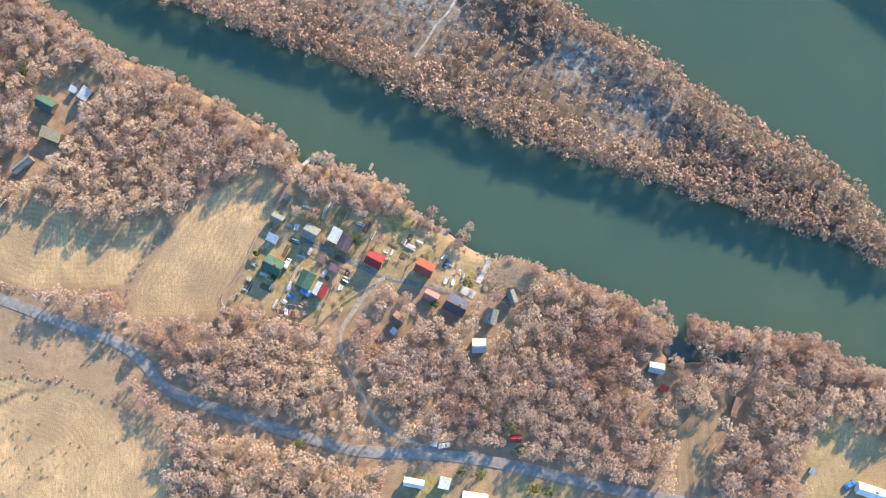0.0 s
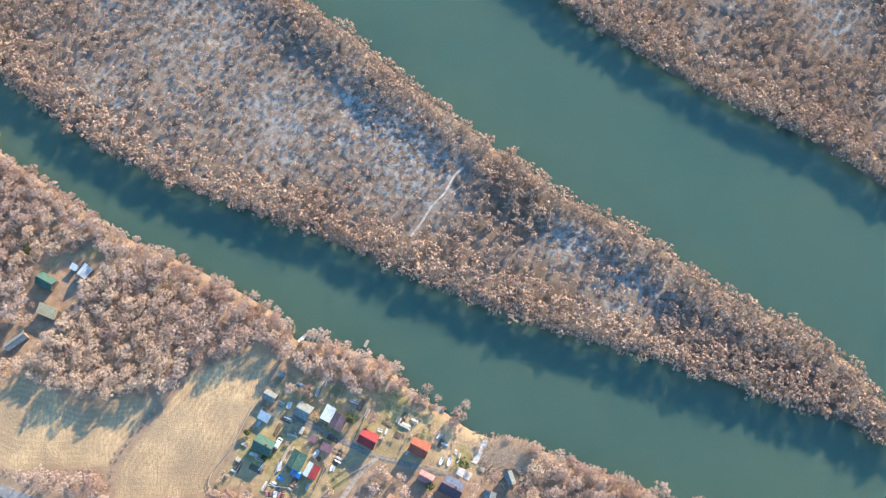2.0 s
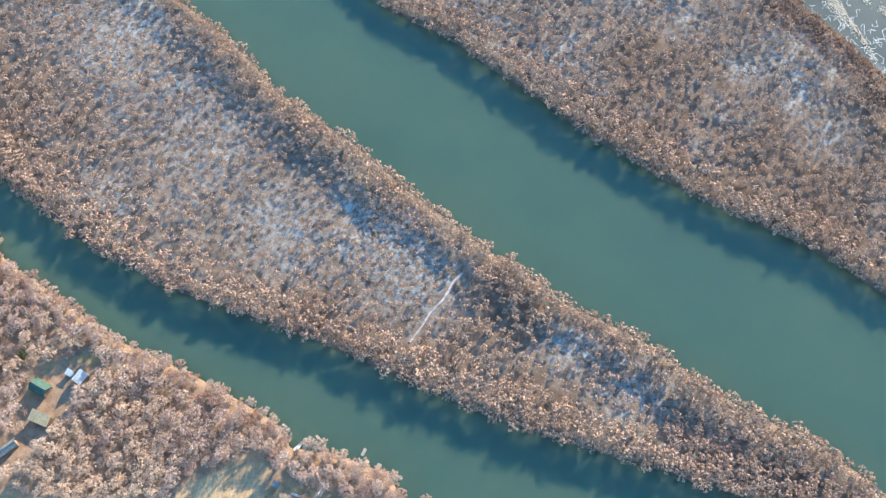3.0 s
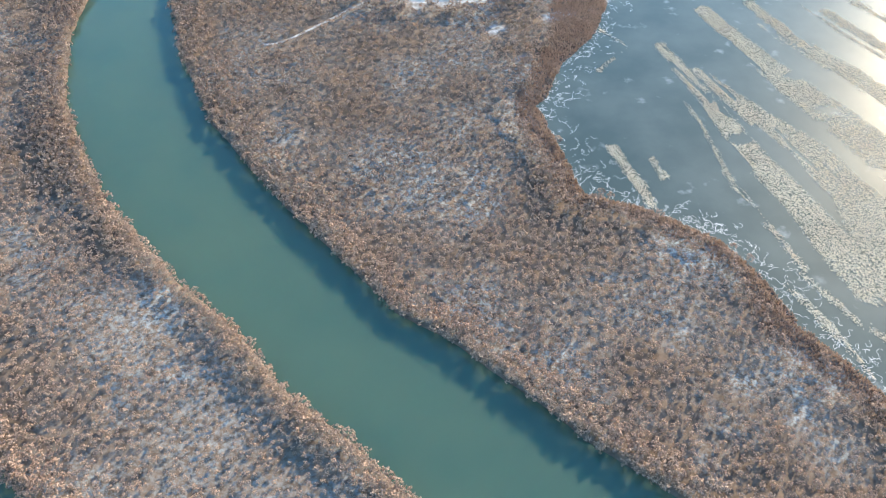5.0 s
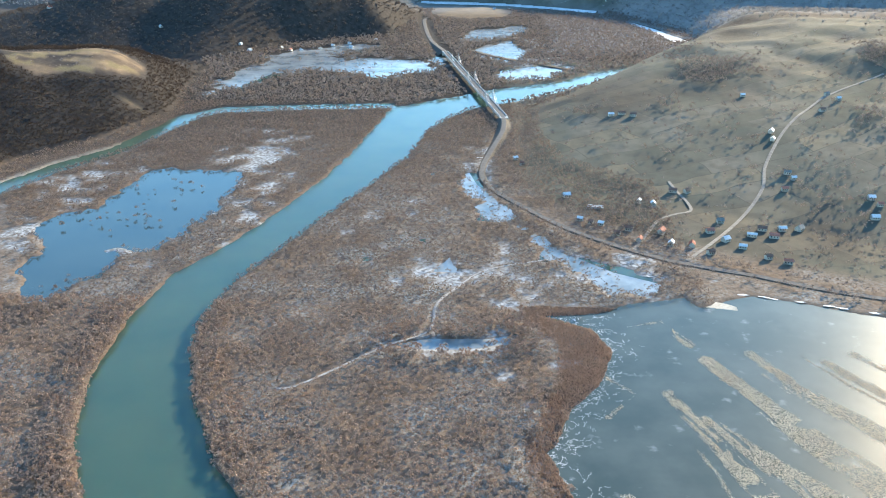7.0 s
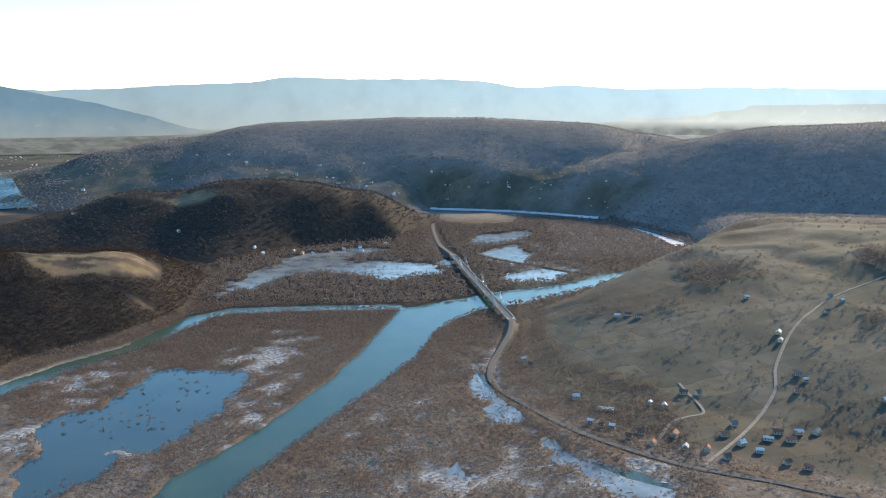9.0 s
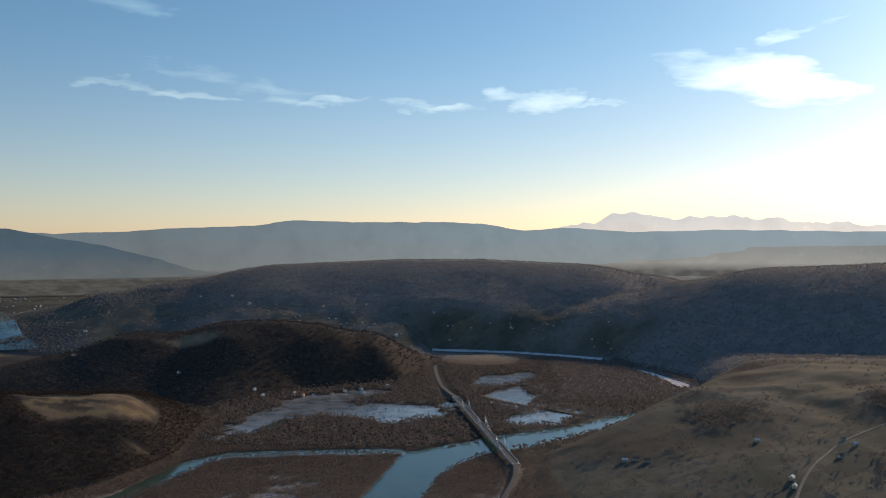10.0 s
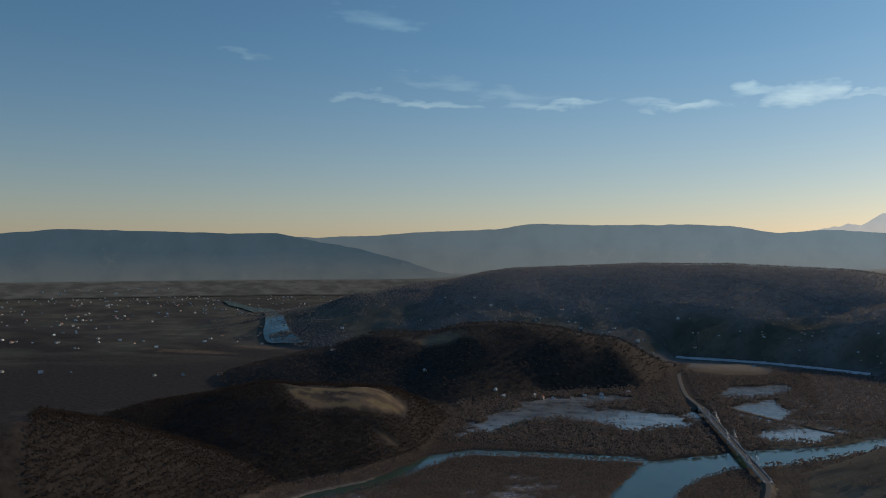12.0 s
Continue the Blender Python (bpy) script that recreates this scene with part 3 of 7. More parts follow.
FROSTY = plain_material("frosted_track", (0.20, 0.185, 0.17), (0.37, 0.37, 0.37), 0.6, 0.9)
MAIN_ASPHALT = plain_material("dark_asphalt", (0.06, 0.06, 0.062), (0.10, 0.10, 0.10), 0.3, 0.95)
FROZEN = plain_material("frosted_pool_ice", (0.12, 0.14, 0.148), (0.30, 0.325, 0.335), 0.03, 0.18)
SNOWY_ICE = plain_material("snow_covered_ice", (0.52, 0.54, 0.55), (0.74, 0.75, 0.76), 0.05, 0.7)
BLUE_WATER = plain_material("clear_lagoon_water", (0.026, 0.048, 0.054), (0.040, 0.066, 0.068), 0.02, 0.08)
FILIGREE = plain_material("white_ice_edges", (0.50, 0.52, 0.52), (0.66, 0.68, 0.68), 0.6, 0.7)
# lane dirt with the shadow that lies on it put into the colour
SHADED_DIRT = plain_material("shaded_lane_dirt", (0.13, 0.115, 0.10), (0.24, 0.21, 0.175), 1.2, 0.95, relief=0.4)
CONCRETE = plain_material("pale_concrete", (0.40, 0.385, 0.36), (0.56, 0.54, 0.51), 1.5, 0.85)


# ---- meshes ----
def mesh_of(name, verts, faces, mat):
    me = bpy.data.meshes.new(name)
    me.from_pydata(verts, [], faces)
    me.materials.append(mat)
    me.update()
    return me


def triangle_mesh(name, tris, mat):
    """One mesh out of an array of triangles (n, 3, 3)."""
    n = len(tris)
    me = bpy.data.meshes.new(name)
    me.vertices.add(3 * n)
    me.loops.add(3 * n)
    me.polygons.add(n)
    me.vertices.foreach_set("co", np.ascontiguousarray(tris, dtype=np.float32).ravel())
    me.loops.foreach_set("vertex_index", np.arange(3 * n, dtype=np.int32))
    me.polygons.foreach_set("loop_start", np.arange(0, 3 * n, 3, dtype=np.int32))
    me.materials.append(mat)
    me.update(calc_edges=True)
    return me


def part(name, bm, mat, parent, label=""):
    me = bpy.data.meshes.new(name)
    bm.to_mesh(me)
    bm.free()
    me.materials.append(mat)
    ob = new(name, me)
    ob.parent = parent
    return tagged(ob, label)


def empty(name, m, label, category, group=""):
    ob = new(name)
    ob.matrix_basis = m
    return tagged(ob, label, category, group)


# ---- the ground: one sheet to the horizon ----
def axis_columns():
    inner = np.linspace(-1, 1, 400)
    outer = 1 + np.cumsum(np.geomspace(0.01, 3.0, 16))
    return np.concatenate([-outer[::-1], inner, outer])


def axis_rows():
    back = -150 - np.cumsum(np.geomspace(2, 1100, 16))
    rows = [-150.0]
    while rows[-1] < 4880:
        y = rows[-1]
        rows.append(y + (1.25 if y < 260 else max(1.25, 0.0085 * (y - 110))))
    rows[-1] = 4880
    return np.concatenate([back[::-1], rows])


def far_open(X, Y, h):
    """How open the land is beyond the bridge: a patchwork of small fields at the foot of the far ridge, woods above."""
    low = np.clip((150 - h) / 60, 0, 1) * np.clip((Y - 2380) / 120, 0, 1) * np.clip((760 - X) / 300, 0, 1)
    return np.clip(0.62 + 1.5 * fuzz(X, Y, 130, 60), 0, 1) * low


def build_ground():
    u, y = axis_columns(), axis_rows()
    half = np.where(y < 150, 235, 235 + (np.clip(y, 150, None) - 150) * 1.18)
    X = np.clip(u[None, :] * half[:, None], -4870, 4870)
    Y = np.repeat(y[:, None], len(u), 1)
    Y = np.clip(Y, -4870, 4880)
    Z = ground_height(X.ravel(), Y.ravel()).reshape(X.shape)
    ny, nx = X.shape
    me = bpy.data.meshes.new("ground")
    me.vertices.add(nx * ny)
    me.vertices.foreach_set("co", np.stack([X, Y, Z], -1).astype(np.float32).ravel())
    i = np.arange(nx * ny).reshape(ny, nx)
    quads = np.stack([i[:-1, :-1], i[:-1, 1:], i[1:, 1:], i[1:, :-1]], -1).reshape(-1, 4).astype(np.int32)
    me.loops.add(quads.size)
    me.polygons.add(len(quads))
    me.loops.foreach_set("vertex_index", quads.ravel())
    me.polygons.foreach_set("loop_start", np.arange(0, quads.size, 4, dtype=np.int32))
    me.polygons.foreach_set("use_smooth", np.ones(len(quads), bool))
    me.materials.append(GROUND)
    me.update(calc_edges=True)
    x, yy = X.ravel(), Y.ravel()
    edge = fuzz(x, yy, 6, 21) * 1.2
    h = hills(x, yy)
    field = np.zeros(x.shape)
    for poly in (FIELD_WEST, FIELD_MID, FIELD_SOUTH, GARDEN_EAST, PLOT_EAST, YARDS):
        field = np.maximum(field, np.clip((region(poly, x, yy) + edge) / 1.5, 0, 1))
    grass = np.zeros(x.shape)
    for poly in (YARDS, YARDS_SOUTH, GARDEN_WEST, GARDEN_EAST):
        grass = np.maximum(grass, np.clip((region(poly, x, yy) + edge) / 1.5, 0, 1) * np.clip(0.25 + fuzz(x, yy, 16, 40) * 1.3, 0, 1))
    for cx, cy, rr in ((-26, 32, 6), (-24, 26, 5), (1, 10.5, 5.5), (-14, 20, 4), (-78, 14, 6), (-50, 20, 4), (-46, 4, 5)):
        grass = np.maximum(grass, np.clip(2.2 - 2 * np.hypot(x - cx, yy - cy) / rr + fuzz(x, yy, 4, 44), 0, 1))
    # less straw colour here: rougher ground, and tree shade put into the colour
    field = field * (1 - 0.75 * np.clip((region(ROUGH_SHADE_STRIP, x, yy) + 4 * fuzz(x, yy, 12, 45)) / 5, 0, 1))
    plough = np.clip((region(PLOT_EAST, x, yy) + edge) / 1.5, 0, 1) * 0.7
    plough = np.maximum(plough, np.clip(1.6 - line_distance(DITCH, x, yy) / 0.9, 0, 1))
    north = (yy > ISLAND_LINE(x)).astype(float)
    frost = north * np.clip(0.26 + 0.85 * fuzz(x, yy, 38, 50), 0, 0.85)
    for cx, cy, r, k in FROST_SPOTS:
        frost = np.maximum(frost, np.clip(1.3 - np.hypot(x - cx, yy - cy) / r, 0, 1) * k * 0.58)
    frost = frost * np.clip(-water_depth(x, yy) / 8, 0, 1)
    yard = np.clip((region(YARDS, x, yy) + edge) / 1.5, 0, 1) * np.clip(0.5 + fuzz(x, yy, 12, 41) * 1.2, 0, 0.9)
    sand = np.clip(1 - line_distance([(-590, 860), (-564, 904), (-532, 991), (-480, 1080)], x, yy) / 14, 0, 1) * 1.5
    hill = np.clip(h / 14, 0, 1)
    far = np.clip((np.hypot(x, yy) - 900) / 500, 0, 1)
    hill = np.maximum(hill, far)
    side = np.clip(-region(VALLEY, x, yy, 60.0) / 25, 0, 1)
    hill = np.maximum(hill, side)
    frost = frost * (1 - side) * np.clip(1.6 - np.hypot(x, yy) / 900, 0.25, 1)
    meadow = far_open(x, yy, h) * (np.hypot(x, yy) > 900)
    meadow = np.where((x > 40) & (yy < 1700), np.clip(0.85 + fuzz(x, yy, 160, 61), 0, 1), meadow)
    meadow = np.where((x < -300) & (yy < 1700) & (h > 2), 0, meadow)
    meadow = np.maximum(meadow, np.clip((np.hypot(x, yy) - 2400) / 300, 0, 1) * (h < 6) * np.where(x < -700, np.clip(0.2 + 1.0 * fuzz(x, yy * 2.2, 210, 62), 0.0, 1), 1))
    for cx, cy, rx, ry in HILL_FIELDS:
        meadow = np.maximum(meadow, np.clip(2.0 - 2 * np.hypot((x - cx) / rx, (yy - cy) / ry) + fuzz(x, yy, 40, 63), 0, 1))
    for cx, cy, rx, ry in STRAW_FIELDS:
        k = np.clip(3.0 - 3 * np.hypot((x - cx) / rx, (yy - cy) / ry) + 2.0 * fuzz(x, yy, 60, 64), 0, 1)
        field, hill = np.maximum(field, k), hill * (1 - 0.30 * k)
    # golden strip fields on the crest of the near hill
    strip, block = gold_cells(x, yy)
    tone = hash2(strip, block, 5)
    k = np.clip((region(GOLD_FIELDS, x, yy) + 10 * fuzz(x, yy, 30, 67)) / 8, 0, 1)
    field, hill = np.maximum(field, k * np.clip(tone * 1.5 - 0.1, 0.15, 1)), hill * (1 - 0.58 * k * np.clip(tone * 4 - 0.3, 0.25, 1))
    grass = np.maximum(grass, k * (hash2(strip, block, 9) > 0.6) * 0.7)
    pan = pan_cover(x, yy) * np.clip(1.0 - h / 3, 0, 1) * (water_depth(x, yy) < 0)
    rows = np.zeros(x.shape)
    for poly in (FIELD_WEST, FIELD_MID, FIELD_SOUTH, YARDS):
        rows = np.maximum(rows, region(poly, x, yy))
    a = me.attributes.new("rows", "FLOAT", "POINT")
    a.data.foreach_set("value", (rows + 2.0 * fuzz(x, yy, 25, 43)).astype(np.float32))
    # where haze pales the ground colour: far off, and stronger towards the sun
    hazewood = np.clip((yy - np.where(x > 150, 1750, 2330)) / 120, 0, 1) * np.clip(0.12 + (x + 1700) / 1100, 0.12, 1)
    for key, values in (("pan", pan), ("hazewood", hazewood), ("field", field), ("grass", grass), ("plough", plough), ("frost", frost), ("yard", yard), ("marsh", north), ("sand", sand), ("hill", hill), ("meadow", meadow)):
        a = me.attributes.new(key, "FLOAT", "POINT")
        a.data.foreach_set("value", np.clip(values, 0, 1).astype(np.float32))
    return tagged(new("ground", me), "winter ground of dry grass, leaf litter and frost", "ground", kind="structure")


def gold_cells(x, y):
    """Number of the strip field and of the block along it."""
    along = 0.95 * x + 0.30 * y + 12 * fuzz(x, y, 80, 66)
    across = y - 0.35 * x + 12 * fuzz(x, y, 90, 68)
    strip = np.floor(across / 17).astype(np.int64)
    return strip, np.floor(along / 60 + 0.37 * strip).astype(np.int64)


def ISLAND_LINE(x):
    px = [-420] + [p[0] for p in ISLAND_SOUTH] + [420]
    py = [300] + [p[1] for p in ISLAND_SOUTH] + [20]
    return np.interp(x, px, py) - 6


FROST_SPOTS = [(-20, 128, 30, 1.0), (45, 95, 16, 1.0), (70, 75, 14, 0.9), (-110, 190, 40, 0.8), (-150, 255, 34, 1.0), (-75, 150, 34, 0.8), (130, 224, 11, 1.3), (150, 207, 12, 1.2), (160, 190, 16, 0.8),
               (105, 250, 14, 0.9), (-320, 640, 60, 0.9), (-270, 1020, 60, 0.9), (100, 660, 60, 1.0), (40, 690, 60, 0.9), (-260, 520, 45, 0.7)]
HILL_FIELDS = [(-700, 1960, 90, 60)]
GOLD_FIELDS = [(-745, 1262), (-691, 1205), (-645, 1180), (-612, 1205), (-551, 1235), (-530, 1283), (-560, 1362), (-616, 1335), (-650, 1300), (-700, 1290)]
STRAW_FIELDS = [(-522, 1195, 24, 12), (-1757, 2690, 95, 150), (-1650, 2214, 150, 40), (-40, 2380, 110, 130), (-710, 1935, 60, 35), (30, 1960, 40, 24), (-1890, 2880, 90, 90), (-1500, 2380, 120, 40)]
build_ground()

water_me = mesh_of("water", [(2700 * math.cos(a), 2700 * math.sin(a), 0) for a in np.linspace(0, 2 * math.pi, 72, endpoint=False)], [tuple(range(72))], WATER)
tagged(new("water", water_me), "calm teal river water", "water", kind="structure")


def build_ice():
    pts = [(x, y) for x, y in BAY]
    cx, cy = sum(p[0] for p in pts) / len(pts), sum(p[1] for p in pts) / len(pts)
    bm = bmesh.new()
    vs = [bm.verts.new((x + (x - cx) * 0.02, y + (y - cy) * 0.02, 0.03)) for x, y in pts]
    bm.faces.new(vs)
    bmesh.ops.triangulate(bm, faces=bm.faces[:])
    me = bpy.data.meshes.new("bay_ice")
    bm.to_mesh(me)
    bm.free()
    me.materials.append(ICE)
    tagged(new("bay_ice", me), "thin grey ice over the shallow bay", "ice", kind="structure")


build_ice()


def sheet(name, outline, mat, z, grow, label):
    cx, cy = sum(p[0] for p in outline) / len(outline), sum(p[1] for p in outline) / len(outline)
    bm = bmesh.new()
    vs = [bm.verts.new((x + (x - cx) * grow, y + (y - cy) * grow, z)) for x, y in outline]
    bmesh.ops.triangulate(bm, faces=[bm.faces.new(vs)])
    me = bpy.data.meshes.new(name)
    bm.to_mesh(me)
    bm.free()
    me.materials.append(mat)
    tagged(new(name, me), label, "water", kind="structure")


sheet("lagoon_water", LAGOON, BLUE_WATER, 0.03, 0.25, "still dark blue lagoon water")
sheet("backwater_ice", BACKWATER[1:-1], ICE, 0.04, 0.0, "dark ice on the backwater behind the bank trees")
for pool in (FAR_RIVER, FAR_POOL):
    sheet("snowy_ice", pool, SNOWY_ICE, 0.04, 0.0, "white snow-covered ice on the far river")
for pool in (LAKE, POOL_A, POOL_B, POOL_C, ROADSIDE_POOL, POND_A, POND_B):
    sheet("frozen_pool", pool, FROZEN, 0.04, 0.15, "pale frosted ice on a flooded pool")


def smooth_line(line, step):
    pts = [Vector(p) for p in line]
    out = []
    for i in range(len(pts) - 1):
        p0, p1, p2, p3 = pts[max(i - 1, 0)], pts[i], pts[i + 1], pts[min(i + 2, len(pts) - 1)]
        n = max(2, int((p2 - p1).length / step))
        for k in range(n):
            s = k / n
            out.append(0.5 * ((2 * p1) + (p2 - p0) * s + (2 * p0 - 5 * p1 + 4 * p2 - p3) * s * s + (3 * p1 - p0 - 3 * p2 + p3) * s ** 3))
    return out + [pts[-1]]


def way(name, line, width, mat, label, step=3.0, lift=0.12, deck=None, wobble=0.0, crown=5):
    pts = smooth_line(line, step)
    verts, faces = [], []
    offs = np.linspace(-0.5, 0.5, crown) * width
    xs, ys = [], []
    for i, p in enumerate(pts):
        d = (pts[min(i + 1, len(pts) - 1)] - pts[max(i - 1, 0)]).normalized()
        for o in offs:
            w = o * (1 + wobble * noise.noise((p.x * 0.3, p.y * 0.3, o)))
            xs.append(p.x - d.y * w)
            ys.append(p.y + d.x * w)
    zs = ground_height(np.array(xs), np.array(ys)).reshape(len(pts), crown)
    mid = np.maximum(zs.max(1), 0.3)
    mid = np.convolve(np.pad(mid, 3, "edge"), np.ones(7) / 7, "valid")
    mid = np.maximum(mid, zs.max(1))
    for i, p in enumerate(pts):
        z = mid[i] + lift
        if deck:
            z = max(z, deck(p.x, p.y))
        for k in range(crown):
            verts.append((xs[i * crown + k], ys[i * crown + k], z - 0.04 * abs(k - crown // 2)))
    for i in range(len(pts) - 1):
        for k in range(crown - 1):
            a = i * crown + k
            faces.append((a, a + crown, a + crown + 1, a + 1))
    # sides that go down into the ground
    for k, flip in ((0, False), (crown - 1, True)):
        base = len(verts)
        for i in range(len(pts)):
            x, y, z = verts[i * crown + k]
            verts.append((x, y, z - 0.6))
        for i in range(len(pts) - 1):
            a, b = i * crown + k, (i + 1) * crown + k
            f = (a, base + i, base + i + 1, b)
            faces.append(f[::-1] if flip else f)
    return tagged(new(name, mesh_of(name, verts, faces, mat)), label, "road", kind="structure")


way("road", ROAD, 4.1, ASPHALT, "narrow grey asphalt road through the woods", lift=0.25)
way("track", TRACK, 1.8, GRAVEL, "pale gravel track from the road to the cabins", lift=0.15, wobble=0.1)
way("lane", LANE, 1.9, SHADED_DIRT, "dirt lane between the garden plots", lift=0.12, wobble=0.15)
way("footpath", PATH_MARSH, 2.1, FROSTY, "frosted footpath through the floodplain brush", lift=0.3, wobble=0.3)
way("footpath", PATH_ISLAND, 0.9, FROSTY, "frosted trail across the river island", lift=0.3, wobble=0.3)

# ---- trees and brush ----
rng = np.random.default_rng(7)


def prism(a, b, ra, rb, sides=4):
    """Triangles of a tapered limb from a to b."""
    a, b = np.array(a, float), np.array(b, float)
    d = (b - a) / (np.linalg.norm(b - a) + 1e-9)
    s = np.cross(d, (0.3, 0.9, 0.2))
    s /= np.linalg.norm(s)
    q = np.cross(d, s)
    ang = np.linspace(0, 2 * np.pi, sides, endpoint=False)
    ring = np.cos(ang)[:, None] * s + np.sin(ang)[:, None] * q
    A, B = a + ring * ra, b + ring * rb
    out = []
    for i in range(sides):
        j = (i + 1) % sides
        out += [(A[i], A[j], B[j]), (A[i], B[j], B[i])]
    return np.array(out)


def make_tree(r, height, radius, twigs, length, width, lobes=9, limbs=7, flat=0.55, lobe=0.34, sides=5, radial=0.0):
    """A bare crown: a tapered trunk, limbs to each lobe, and slender sprays of twigs round each limb's end. Returns wood and twig triangles."""
    wood = [prism((0, 0, -0.3), (0, 0, height * 0.45), 0.035 * radius + 0.06, 0.02 * radius + 0.03, sides)]
    ends = []
    for k in range(lobes):
        a = 2 * np.pi * (k * 0.618 + r.uniform(-0.06, 0.06))
        q = np.sqrt((k + 0.4) / lobes) * radius * r.uniform(0.62, 0.86)
        z = height * (1 - flat * (q / radius) ** 2) * r.uniform(0.72, 0.95)
        ends.append((np.cos(a) * q, np.sin(a) * q, z))
        if k < limbs:
            wood.append(prism((0, 0, height * r.uniform(0.22, 0.42)), ends[-1], 0.02 * radius + 0.02, 0.02, 3))
    ends = np.array(ends)
    c = ends[r.integers(0, lobes, twigs)]
    out = c - np.array((0, 0, height * 0.35))
    out /= np.linalg.norm(out, axis=1)[:, None] + 1e-9
    d = r.normal(size=(twigs, 3)) * 0.7 + out * 0.75
    d /= np.linalg.norm(d, axis=1)[:, None]
    p = c + d * radius * lobe * r.uniform(0.55, 1.1, (twigs, 1))
    # sprays lie roughly along the outside of each lobe
    n = d + r.normal(size=(twigs, 3)) * 0.45
    n /= np.linalg.norm(n, axis=1)[:, None]
    s = np.cross(n, r.normal(size=(twigs, 3)))
    s /= np.linalg.norm(s, axis=1)[:, None]
    q = np.cross(n, s)
    if radial:
        # long shoots that fan out and up from each limb
        q = out * (1.0, 1.0, 0.5) * radial + r.normal(size=(twigs, 3)) * 0.55 + np.array((0, 0, 0.25))
        q /= np.linalg.norm(q, axis=1)[:, None]
        s = np.cross(q, r.normal(size=(twigs, 3)))
        s /= np.linalg.norm(s, axis=1)[:, None]
    L = length * r.uniform(0.6, 1.35, (twigs, 1))
    w = width * r.uniform(0.6, 1.35, (twigs, 1))
    tris = np.stack([p - s * w * 0.5 - q * L * 0.4, p + s * w * 0.5 - q * L * 0.4, p + q * L * 0.6], 1)
    return np.concatenate(wood), tris


def puff_tree(r, height, radius, twigs, length, width, limbs=12, sides=4, spread=0.62):
    """A round bare crown: limbs that fan out from the trunk, and long twigs that all point away from its heart."""
    heart = np.array((0, 0, height * 0.42))
    wood = [prism((0, 0, -0.3), heart, 0.03 * radius + 0.07, 0.02 * radius + 0.04, sides)]
    d = r.normal(size=(twigs, 3)) * (1, 1, 0.8) + (0, 0, 0.35)
    d[:, 2] = np.abs(d[:, 2]) * np.where(r.uniform(size=twigs) < 0.15, -0.4, 1)
    d /= np.linalg.norm(d, axis=1)[:, None]
    a = np.arctan2(d[:, 1], d[:, 0])
    # an uneven outline: a few deep notches between bunches of limbs
    p0, p1 = r.uniform(0, 6.28, 2)
    bulge = 0.80 + 0.13 * np.sin(3 * a + p0) + 0.10 * np.sin(7 * a + p1 + 2 * d[:, 2]) + 0.08 * r.normal(size=twigs)
    reach = np.clip(bulge, 0.4, 1.1) * r.uniform(0.15, 1.0, twigs) ** 0.55
    size = np.array((radius, radius, height * 0.58))
    p = heart + d * size * reach[:, None]
    for k in range(limbs):
        e = heart + d[k] * size * 0.8
        wood.append(prism(heart * r.uniform(0.7, 1.0), e, 0.018 * radius + 0.02, 0.02, 3))
    q = d * (1, 1, 0.75) + r.normal(size=(twigs, 3)) * spread
    q /= np.linalg.norm(q, axis=1)[:, None]
    s = np.cross(q, r.normal(size=(twigs, 3)))
    s /= np.linalg.norm(s, axis=1)[:, None]
    L = length * r.uniform(0.55, 1.4, (twigs, 1))
    w = width * r.uniform(0.5, 1.5, (twigs, 1))
    tris = np.stack([p - s * w * 0.5 - q * L * 0.5, p + s * w * 0.5 - q * L * 0.5, p + q * L * 0.5], 1)
    return np.concatenate(wood), tris


def scatter(x0, x1, y0, y1, spacing, keep):
    nx, ny = int((x1 - x0) / spacing), int((y1 - y0) / spacing)
    X, Y = np.meshgrid(np.arange(nx), np.arange(ny))
    X = x0 + (X.ravel() + 0.5 * (Y.ravel() % 2) + rng.uniform(-0.42, 0.42, X.size)) * spacing
    Y = y0 + (Y.ravel() + rng.uniform(-0.42, 0.42, Y.size)) * spacing
    m = keep(X, Y)
    return X[m], Y[m]


def planted(name, kinds, X, Y, scale, mat, label, category, wood=True):
    """One object of many plants at those places."""
    Z = np.maximum(ground_height(X, Y), 0.0)
    kind = rng.integers(0, len(kinds), len(X))
    turn = rng.uniform(0, 2 * np.pi, len(X))
    blocks, woods = [], []
    for k, (wd, tw) in enumerate(kinds):
        m = np.where(kind == k)[0]
        if not len(m):
            continue
        c, s = np.cos(turn[m]), np.sin(turn[m])
        sc = scale[m]
        for src, dst in ((tw, blocks), (wd, woods)):
            if src is wd and not wood:
                continue
            p = src.reshape(1, -1, 3) * sc[:, None, None]
            q = np.stack([p[..., 0] * c[:, None] - p[..., 1] * s[:, None] + X[m][:, None], p[..., 0] * s[:, None] + p[..., 1] * c[:, None] + Y[m][:, None], p[..., 2] + Z[m][:, None]], -1)
            dst.append(q.reshape(-1, 3, 3))
    me = triangle_mesh(name, np.concatenate(blocks), mat)
    ob = tagged(new(name, me), label, category, kind="stuff")
    if woods:
        w = new("branches", triangle_mesh("branches", np.concatenate(woods), BARK))
        w.parent = ob
        tagged(w, "grey stems and limbs", kind="stuff")
    return ob


def clear_of(lines, X, Y, gap):
    ok = np.ones(X.shape, bool)
    for l in lines:
        ok &= line_distance(l, X, Y) > gap
    return ok


def clear_of_houses(X, Y, gap):
    ok = np.ones(X.shape, bool)
    for h in CABIN_SPOTS:
        ok &= np.hypot(X - h[0], Y - h[1]) > gap + 0.5 * max(h[2], h[3])
    return ok


